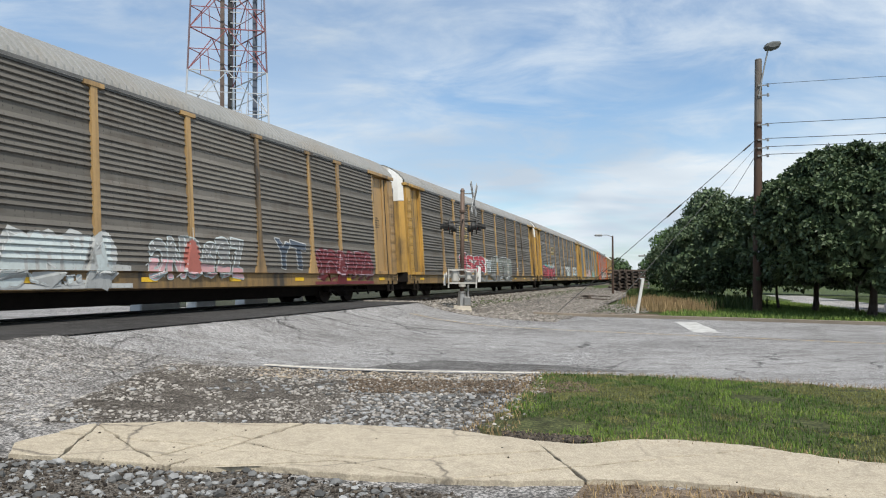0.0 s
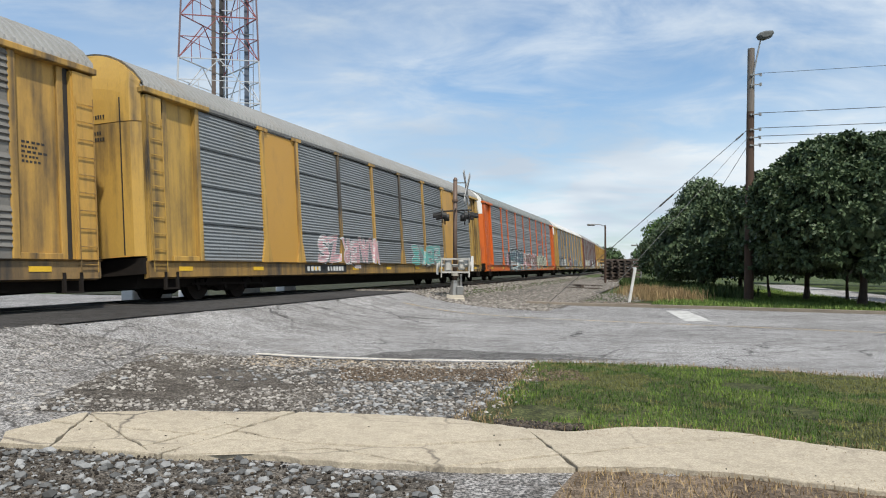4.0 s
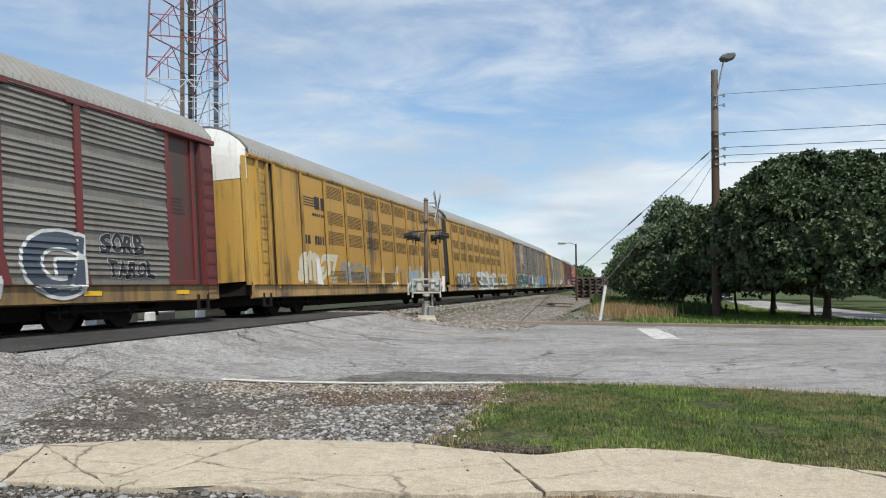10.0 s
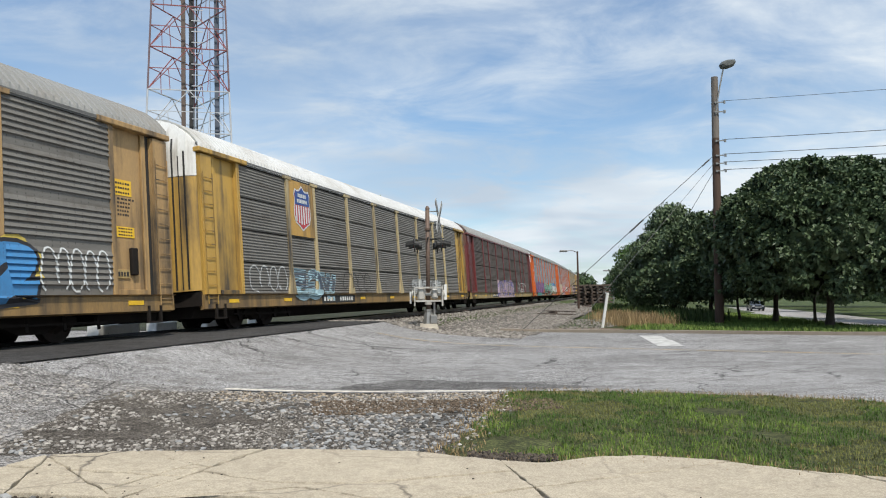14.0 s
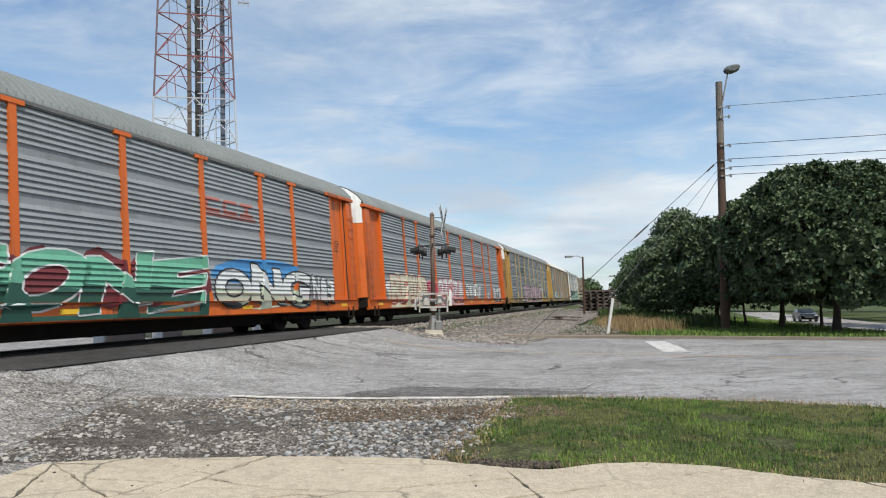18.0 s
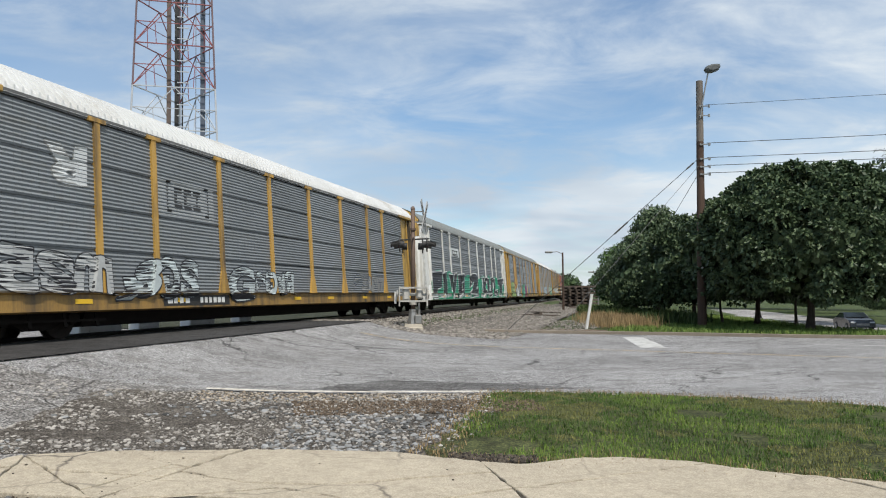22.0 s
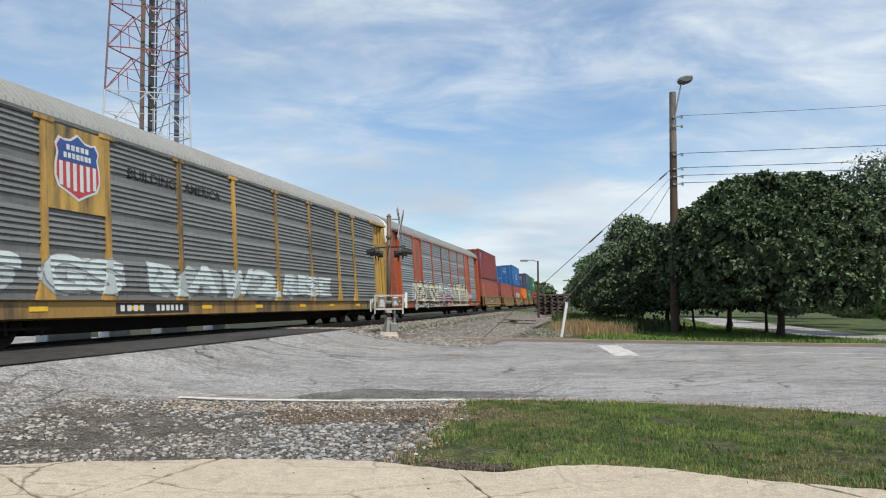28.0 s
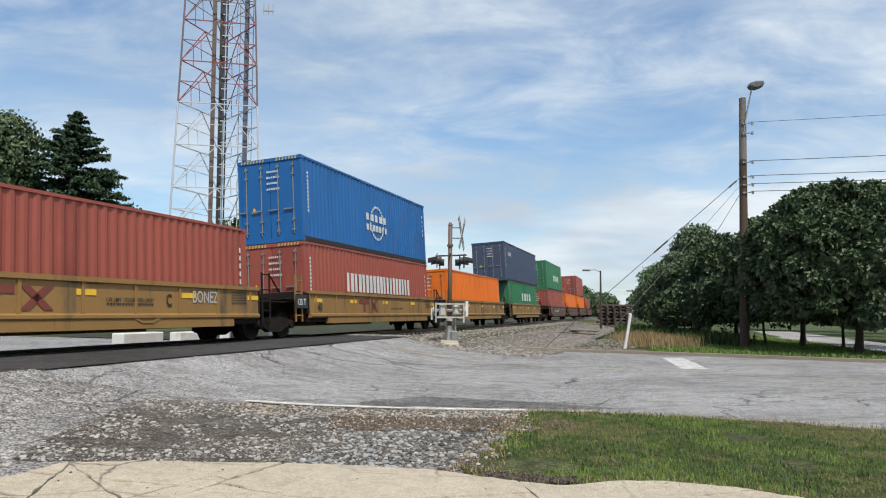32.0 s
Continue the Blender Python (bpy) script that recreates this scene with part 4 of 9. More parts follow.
VERGE_DULL = surface_mat("dull_earth_and_weeds", (0.1, 0.1, 0.08), (0.03, 0.036, 0.02), (0.10, 0.105, 0.065), None, grain=20, patch=0.4)
KERB = mat("old_kerb_concrete", (0.30, 0.25, 0.19), (0.20, 0.165, 0.13), 0.9, 2, 30, 0.4)


def build_ground():
    bm = bmesh.new()
    xs = [-900, -500, -250, -120, -70, -45, -34, -27] + [-22 + 1.0 * i for i in range(59)] + [38 + 2.0 * i for i in range(14)] + [ 90, 140, 250, 500, 900]
    ys = [-300, -120, -50, -25, -12] + [-6 + 1.0 * i for i in range(66)] + [62 + 2.0 * i for i in range(22)] + [115, 140, 180, 240, 330, 500, 800, 1300]
    g = [[bm.verts.new((x, y, gz(x, y) - 0.07)) for x in xs] for y in ys]
    for j in range(len(ys) - 1):
        for i in range(len(xs) - 1):
            bm.faces.new((g[j][i], g[j][i + 1], g[j + 1][i + 1], g[j + 1][i]))
    return tagged(part("ground", bm, GROUND), "rough green grassland around the crossing", "", "", "structure")


build_ground()


def along(p, q, lo, hi):
    """Points on the line p-q at the x values lo and hi."""
    f = lambda x: (x, p[1] + (q[1] - p[1]) * (x - p[0]) / (q[0] - p[0]))
    return f(lo), f(hi)


# the road that crosses the track: its near and far edges
NEAR = along((-2.74, 11.05), (6.4, 9.55), -40, 70)
FAR = [(70, 4.5), (40, 14.6), (22, 20.6), (14.45, 23.4), (10.5, 25.6), (6.9, 27.2), (3.9, 28.0), (1.0, 27.1), (-6, 29.5), (-40, 38)]
RIM = [edge_at(s, -1.62)[:2] for s in (6.2, 1.0, -4.0, -9.0)]
ROAD_OUT = [RIM[3], (-5.2, 10.2), (-2.6, 10.6), (1.45, 11.15), (6.8, 8.9), NEAR[1]] + FAR[:8] + RIM[:3]
WEST = [edge_at(s, 4.55)[:2] for s in (-9.0, -4.0, 1.0, 6.2)]
sheet("road", chain(WEST + [(-40, 38), (-40, 22)], 0.05, 4, 1.2), -0.01, ASPHALT_OLD, 1.2, label="worn pale grey asphalt road beyond the track")
sheet("road", chain(ROAD_OUT, 0.05, 3, 1.2), 0.0, ASPHALT_OLD, 0.7, label="worn pale grey asphalt road with cracks and faded lines")
LOT_OUT = [(-14.0, -14), (9, -14), (9, 3.0), (4.2, 4.6), (3.6, 5.0), (1.0, 5.9), (0.8, 10.9), (-2.4, 10.9), (-3.4, 11.1), edge_at(-9.0, -1.66)[:2], edge_at(-14.0, -1.66)[:2], edge_at(-20.0, -1.66)[:2], (-14.0, -4)]
sheet("pavement", chain(LOT_OUT, 0.06, 11, 0.8), 0.018, ASPHALT_LOT, 0.7, label="crumbling grey asphalt of the roadside lot")
GRAVEL_OUT = [(-3.9, 6.9), (-2.5, 6.9), (-0.8, 6.85), (0.5, 6.6), (1.35, 9.3), (1.5, 11.02), (-2.7, 10.85), (-4.0, 10.4), (-4.1, 8.2)]
sheet("gravel_patch", chain(GRAVEL_OUT, 0.10, 21, 0.2), 0.023, GRAVEL_BED, 0.7, label="dark dirt patch strewn with loose crushed stone")
FRONT_GRAVEL = [(-4.6, 3.0), (-0.3, 3.0), (0.1, 4.9), (-1.6, 5.5), (-3.4, 5.6), (-4.6, 6.1)]
sheet("gravel_patch", chain(FRONT_GRAVEL, 0.1, 23, 0.4), 0.023, GRAVEL_BED, 0.7, label="loose grey gravel beside the concrete strip")
TURF_OUT = [(0.35, 6.75), (1.2, 6.4), (2.2, 6.5), (3.2, 5.9), (4.5, 5.3), (9, 3.3), (16, 0.5), (16, 5.5), (6.8, 8.85), (6.0, 9.65), (4.6, 10.3), (3.1, 10.85), (1.5, 11.0), (1.15, 9.7), (0.7, 8.2)]
sheet("turf", chain(TURF_OUT, 0.16, 31, 0.3), 0.030, TURF, 0.8, label="mown green grass plot between road and concrete strip")
DIRT_OUT = [(0.6, 4.2), (4.0, 3.0), (4.2, 4.5), (2.3, 5.05), (1.0, 5.2)]
sheet("dirt_patch", chain(DIRT_OUT, 0.08, 37, 0.3), 0.028, EARTH, 0.8, label="bare brown dirt with dry grass")

# dark strips of new asphalt beside and between the rails at the crossing
def strip(name, s0, s1, l0, l1, dz, material, label, step=2.0, z=None):
    bm = bmesh.new()
    n = max(2, int((s1 - s0) / step))
    rows = []
    for i in range(n + 1):
        s = s0 + (s1 - s0) * i / n
        row = []
        for k in range(4):
            l = l0 + (l1 - l0) * k / 3
            x, y, _ = (track_at if 0.5 < l < 3.0 else edge_at)(s, l)
            row.append(bm.verts.new((x, y, (gz(x, y) if z is None else z) + dz)))
        rows.append(row)
    loft(bm, rows)
    bmesh.ops.recalc_face_normals(bm, faces=bm.faces)
    for f in bm.faces:
        if f.normal.z < 0:
            f.normal_flip()
    return tagged(part(name, bm, material), label, "", "", "structure")


strip("crossing_asphalt", -30, 6.2, -1.72, 0.71, 0.02, ASPHALT_NEW, "dark strip of newer asphalt along the rail at the crossing")
strip("crossing_asphalt", -30, 6.2, 0.9, 2.10, 0.02, ASPHALT_NEW, "dark asphalt between the rails at the crossing")
strip("crossing_asphalt", -30, 6.2, 2.28, 4.6, 0.0, ASPHALT_NEW, "dark asphalt beyond the far rail at the crossing")
strip("ballast_bed", 6.2, 420, -2.6, 6.2, -0.05, BALLAST_BED, "grey crushed stone bed of the railway track", 4.0)
strip("far_verge", 6.0, 130, 6.0, 15.0, 0.03, VERGE_DULL, "dull earth and thin grass behind the track", 3.0)
strip("ballast_bed", -160, -30, -2.6, 6.2, -0.05, BALLAST_BED, "grey crushed stone bed of the railway track", 4.0)


def rail_bm(l, dz, s0=-160, s1=420):
    """A rail of the usual head, web and foot along the line."""
    prof = [(-0.07, -0.17), (0.07, -0.17), (0.07, -0.155), (0.012, -0.135), (0.012, -0.045), (0.036, -0.035), (0.036, 0.0), (-0.036, 0.0), (-0.036, -0.035), (-0.012, -0.045), (-0.012, -0.135), (-0.07, -0.155)]
    bm = bmesh.new()
    rings = []
    n = int((s1 - s0) / 6)
    for i in range(n + 1):
        s = s0 + (s1 - s0) * i / n
        ring = []
        for o, z in prof:
            x, y, _ = track_at(s, l + o)
            ring.append(bm.verts.new((x, y, RAIL_Z - DROP + z + dz)))
        rings.append(ring)
    loft(bm, rings, True)
    bmesh.ops.recalc_face_normals(bm, faces=bm.faces)
    return bm


tilt = math.tan(radians(BANK)) * 0.75
tagged(part("rail", rail_bm(CENTRE - 0.75, tilt), RAIL_TOP), "steel rail with a bright worn head", "", "", "structure")
tagged(part("rail", rail_bm(CENTRE + 0.75, -tilt), RAIL_TOP), "steel rail with a bright worn head", "", "", "structure")

# kerb strip and verge at the far side of the road
KERB_LINE = [(3.6, 28.15), (6.9, 27.35), (10.5, 25.75), (14.45, 23.55), (22, 20.75), (40, 14.75)]


def ribbon(name, line, w, h, material, label, kind="structure", base=-0.05):
    bm = bmesh.new()
    rings = []
    for i, p in enumerate(line):
        a, b = Vector(line[max(0, i - 1)]), Vector(line[min(len(line) - 1, i + 1)])
        t = (b - a).normalized()
        n = Vector((-t.y, t.x))
        ring = []
        for k, z in ((0, base), (0, h), (1, h), (1, base)):
            q = Vector(p) + n * (w * k)
            ring.append(bm.verts.new((q.x, q.y, gz(q.x, q.y) + z)))
        rings.append(ring)
    loft(bm, rings, True)
    bmesh.ops.recalc_face_normals(bm, faces=bm.faces)
    return tagged(part(name, bm, material), label, "", "", kind)


def resample(line, step):
    out = []
    for a, b in zip(line, line[1:]):
        n = max(1, int(math.dist(a, b) / step))
        out += [(a[0] + (b[0] - a[0]) * i / n, a[1] + (b[1] - a[1]) * i / n) for i in range(n)]
    return out + [line[-1]]


ribbon("kerb", resample(KERB_LINE, 1.0), 0.3, 0.10, KERB, "low worn concrete kerb stained brown")
VERGE = [(3.4, 28.4), (6.9, 27.75), (10.5, 26.1), (14.45, 23.9), (22, 21.1), (40, 15.1), (40, 17.5), (24, 24), (16, 28.5), (11, 30.5), (6.5, 30.0), (3.0, 30.2)]
sheet("verge_earth", chain(VERGE[:5] + [(15.2, 24.6), (11, 27.2), (8.2, 30.6), (3.2, 31.2)], 0.15, 41, 0.6), 0.012, EARTH, 1.0, label="bare brown verge beside the road")
strip("ballast_slope", 8.2, 75, -6.8, -2.5, 0.012, BALLAST_BED, "grey-brown ballast sloping down from the track", 2.0)
sheet("side_street", chain([(19.3, 25.4), (30, 20.8), (48, 14.5), (52, 40), (50, 60), (31, 58), (27, 52), (22.0, 46), (20.6, 38), (18.9, 30)], 0.08, 85, 1.0), 0.010, PALE_ROAD, 1.2, label="pale street opening onto the road behind the trees")
strip("side_street", 8, 120, -34, -22.0, 0.0, PALE_ROAD, "pale concrete side street behind the trees", 2.0)


# darker mended places
ASPHALT_MEND = surface_mat("mended_asphalt", (0.1, 0.1, 0.1), (0.08, 0.078, 0.076), (0.30, 0.29, 0.28), None, grain=44, patch=1.6)
sheet("asphalt_patch", chain([(-1.5, 11.42), (0.2, 11.5), (1.6, 11.55), (3.0, 11.6), (2.0, 12.3), (0.85, 12.5), (-0.1, 12.75), (-0.9, 12.1)], 0.14, 77, 0.3), 0.006, ASPHALT_MEND, 0.7, label="darker mended patch in the worn asphalt")

# road markings
def stripe(name, a, b, w, material, label, dz=0.006, seed=1, parts=1):
    a, b = Vector(a), Vector(b)
    n = Vector((-(b - a).y, (b - a).x)).normalized() * w / 2
    out = wavy(a - n, b - n, 8, 0.012, seed) + wavy(b - n, b + n, 2, 0.02, seed + 1) + wavy(b + n, a + n, 8, 0.012, seed + 2) + wavy(a + n, a - n, 2, 0.02, seed + 3)
    return sheet(name, out, dz, material, 1.0, label=label)


stripe("road_line", (-2.8, 11.05), (1.5, 11.15), 0.125, LINE_BRIGHT, "worn white edge line on the asphalt", 0.034, 61)
stripe("road_line", (-1.0, 22.3), (5.5, 19.5), 0.10, LINE_YELLOW, "faded yellow centre line", 0.006, 63)
stripe("road_line", (5.5, 19.5), (12.0, 15.9), 0.10, LINE_YELLOW, "faded yellow centre line", 0.006, 64)
stripe("road_line", (12.0, 15.9), (40, 4.0), 0.10, LINE_YELLOW, "faded yellow centre line", 0.006, 65)
stripe("road_line", (12.6, 20.6), (30, 11.6), 0.12, LINE_WHITE, "white lane line", 0.006, 67)
stripe("road_line", (12.2, 19.1), (30, 10.1), 0.10, LINE_WHITE, "white lane line", 0.006, 68)
sheet("stop_bar", chain([(8.1, 24.9), (8.75, 24.6), (7.75, 19.9), (7.0, 19.9)], 0.04, 70, 0.6), 0.007, LINE_WHITE, 1.0, label="broad worn white stop bar across the lane")


# ---- the train ----
def spray(name, c):
    g = sum(c) / 3
    return mat("spray_" + name, c, tuple(k * 0.66 + g * 0.10 for k in c), 0.55, 2.6, 14, 0.03, speck=0.35)


S_WHITE, S_BLACK, S_TEAL, S_PINK = spray("white", (0.62, 0.64, 0.63)), spray("black", (0.03, 0.03, 0.035)), spray("teal", (0.12, 0.42, 0.38)), spray("pink", (0.62, 0.36, 0.38))
S_RED, S_GREEN, S_BLUE, S_PURPLE = spray("red", (0.45, 0.05, 0.07)), spray("green", (0.02, 0.30, 0.17)), spray("blue", (0.05, 0.24, 0.52)), spray("purple", (0.23, 0.10, 0.27))
S_DKGREEN, S_SILVER, S_PALE, S_YELLOW = spray("dark_green", (0.02, 0.085, 0.06)), spray("silver", (0.45, 0.46, 0.45)), spray("pale_green", (0.48, 0.52, 0.40)), spray("yellow", (0.6, 0.45, 0.08))
S_GREY, S_SKY, S_CREAM, S_BROWN = spray("grey", (0.25, 0.25, 0.24)), spray("light_blue", (0.35, 0.52, 0.58)), spray("cream", (0.60, 0.56, 0.42)), spray("brown", (0.2, 0.1, 0.07))
S_MAROON, S_SLATE, S_LILAC, S_LIME = spray("maroon", (0.16, 0.025, 0.03)), spray("slate", (0.07, 0.09, 0.12)), spray("lilac", (0.50, 0.37, 0.42)), spray("lime", (0.36, 0.50, 0.18))
S_ICE = spray("ice_white", (0.50, 0.56, 0.56))
S_MAGENTA, S_MINT, S_GOLD = spray("magenta", (0.30, 0.06, 0.19)), spray("mint", (0.13, 0.40, 0.27)), spray("gold", (0.55, 0.40, 0.12))
S_MOSS, S_REDDUST, S_DUSTY, S_ROSE = spray("moss_grey", (0.23, 0.245, 0.21)), spray("dusty_red", (0.42, 0.13, 0.10)), spray("dusty_cream", (0.42, 0.39, 0.30)), spray("rose", (0.38, 0.27, 0.30))
S_BLUEICE, S_PALEGOLD = spray("pale_blue", (0.28, 0.38, 0.42)), spray("pale_gold", (0.50, 0.38, 0.18))
S_CHALK = spray("chalk_white", (0.50, 0.475, 0.45))
S_VIOLET, S_FROST, S_SAGE = spray("violet", (0.13, 0.12, 0.34)), spray("frost", (0.36, 0.40, 0.40)), spray("sage", (0.36, 0.40, 0.31))
SHIELD_BLUE, SHIELD_RED = spray("shield_blue", (0.03, 0.08, 0.28)), spray("shield_red", (0.5, 0.05, 0.06))


def shield(car, x, z, w=1.25, h=1.75, kind="flat"):
    """A shield emblem: blue head with two light bars, red and white stripes below."""
    out = [(-0.40, 0.91), (-0.30, 0.885), (-0.16, 0.90), (0, 1.0), (0.16, 0.90), (0.30, 0.885), (0.40, 0.91), (0.48, 0.79), (0.44, 0.68), (0.485, 0.50), (0.49, 0.32), (0.42, 0.17), (0.2, 0.09), (0, 0), (-0.2, 0.09), (-0.42, 0.17), (-0.49, 0.32), (-0.485, 0.50), (-0.44, 0.68), (-0.48, 0.79)]
    for k, m, lift in ((1.0, S_WHITE, 0.020), (0.92, SHIELD_RED, 0.026)):
        bm = bmesh.new()
        poly(bm, [(a * w * k, (b - 0.5) * h * k + 0.5 * h) for a, b in out])
        for v in bm.verts:
            v.co.y = -lift - 0.05
        part("emblem", bm, m, car, loc=(x, -SIDE, z))
    bm = bmesh.new()
    for i in range(6):
        a = -0.40 + i * 0.143
        lo = 0.13 + 0.07 * abs(i - 2.5) / 2.5
        poly(bm, [(a * w, lo * h), ((a + 0.075) * w, lo * h), ((a + 0.075) * w, 0.55 * h), (a * w, 0.55 * h)])
    for v in bm.verts:
        v.co.y = -0.080
    part("emblem_stripe", bm, S_WHITE, car, loc=(x, -SIDE, z))["kind"] = "stuff"
    bm = bmesh.new()
    poly(bm, [(-0.43 * w, 0.56 * h), (0.43 * w, 0.56 * h), (0.40 * w, 0.68 * h), (0.43 * w, 0.78 * h), (0.36 * w, 0.87 * h), (0.28 * w, 0.85 * h), (0.15 * w, 0.865 * h), (0, 0.955 * h), (-0.15 * w, 0.865 * h), (-0.28 * w, 0.85 * h), (-0.36 * w, 0.87 * h), (-0.43 * w, 0.78 * h), (-0.40 * w, 0.68 * h)])
    for v in bm.verts:
        v.co.y = -0.081
    part("emblem_head", bm, SHIELD_BLUE, car, loc=(x, -SIDE, z))
    bm = bmesh.new()
    for zz, ww, n in ((0.73, 0.5, 5), (0.61, 0.62, 7)):
        bars(bm, -ww / 2 * w, zz * h, ww * w, 0.08 * h, n, random.Random(5))
    for v in bm.verts:
        v.co.y = -0.086
    part("emblem_bars", bm, S_WHITE, car, loc=(x, -SIDE, z))["kind"] = "stuff"


P_PALE = paint("car_paint_pale_tan", (0.50, 0.40, 0.22), (0.38, 0.30, 0.17), amt=0.45)
P_SILL = paint("sill_paint_dirty_yellow", (0.38, 0.225, 0.06), (0.24, 0.145, 0.05), amt=0.6)
P_SILLT = paint("sill_paint_dirty_tan", (0.33, 0.205, 0.075), (0.20, 0.13, 0.06), amt=0.65)
P_OCHRE = paint("car_paint_ochre", (0.460, 0.262, 0.051), (0.386, 0.221, 0.051), amt=0.35)
PANEL_MID2 = mat("galvanised_panel_dull", (0.180, 0.186, 0.183), (0.123, 0.128, 0.125), 0.65, 0.8, 40, 0.06, 0.0, streak=0.12, dirt=(0.104, 0.104, 0.099), dirt_amt=0.35, rand=0.08, speck=0.6, runs=0.3)


PITCH = 28.6
DRIFT = {8.6: 1.0, 37.2: 1.2, 65.8: 1.09, 94.4: 1.3, 123.0: 1.5, 151.6: 1.75, 180.2: 1.73, 253.1: 1.11, 281.7: 1.16, 310.3: 1.0, 338.9: 0.96, 367.5: 0.95, 396.1: 1.28, 424.7: 1.3, 453.3: 1.49, 481.9: 1.5, 510.5: 1.5, 539.1: 1.49, 567.7: 1.16}


def mid_of(gap):
    return gap - PITCH / 2 + DRIFT[gap]


def patch(car, x0, x1, z0, z1, m, seed, kind="old", lift=0.004, n=18):
    """A sprayed cloud of one colour."""
    bm = bmesh.new()
    blob(bm, (x1 - x0) / 2, (z1 - z0) / 2, (x1 - x0) / 2, (z1 - z0) / 2, random.Random(seed), n)
    lay_on_side(bm, kind, z0, lift, x0)
    part("graffiti", bm, m, car, loc=(x0, -SIDE, z0))["kind"] = "stuff"


def band(car, x0, x1, z0, z1, m, lift=0.004, kind="old"):
    """Spray carried down over the sill in one ragged-edged strip."""
    rnd = random.Random(int(x0 * 7 + z1 * 30))
    n = max(4, int((x1 - x0) / 0.5))
    low = [((x1 - x0) * i / n, 0.0) for i in range(n + 1)]
    top = [((x1 - x0) * i / n, (z1 - z0) * rnd.uniform(0.8, 1.0)) for i in range(n, -1, -1)]
    bm = bmesh.new()
    poly(bm, low + top)
    lay_on_side(bm, kind, z0, lift, x0)
    part("graffiti", bm, m, car, loc=(x0, -SIDE, z0))["kind"] = "stuff"


def bubble(cx, cz, rx, rz, n=14):
    return [(cx + rx * math.cos(2 * math.pi * i / n), cz + rz * math.sin(2 * math.pi * i / n)) for i in range(n)]


def drawing(car, pts, fill, edge, kind, lift, w=0.045):
    """A painted shape with a sprayed outline; the points are in the car's x and z."""
    x0, z0 = min(p[0] for p in pts), min(p[1] for p in pts)
    q = [(x - x0, z - z0) for x, z in pts]
    if fill:
        bm = bmesh.new()
        poly(bm, q)
        bmesh.ops.triangulate(bm, faces=bm.faces)
        lay_on_side(bm, kind, z0, lift, x0)
        part("graffiti", bm, fill, car, loc=(x0, -SIDE, z0))["kind"] = "stuff"
    if edge:
        bm = bmesh.new()
        for a, b in zip(q, q[1:] + (q[:1] if fill else [])):
            stroke(bm, (a[0], 0, a[1]), (b[0], 0, b[1]), w)
        lay_on_side(bm, kind, z0, lift + 0.004, x0)
        part("graffiti", bm, edge, car, loc=(x0, -SIDE, z0))["kind"] = "stuff"


P_BAY = mat("bay_paint_yellow", (0.50, 0.275, 0.055), (0.45, 0.25, 0.06), 0.5, 0.7, 35, 0.05, streak=2.0, dirt=(0.3, 0.18, 0.06), dirt_amt=0.25, spec=0.35, runs=0.12)


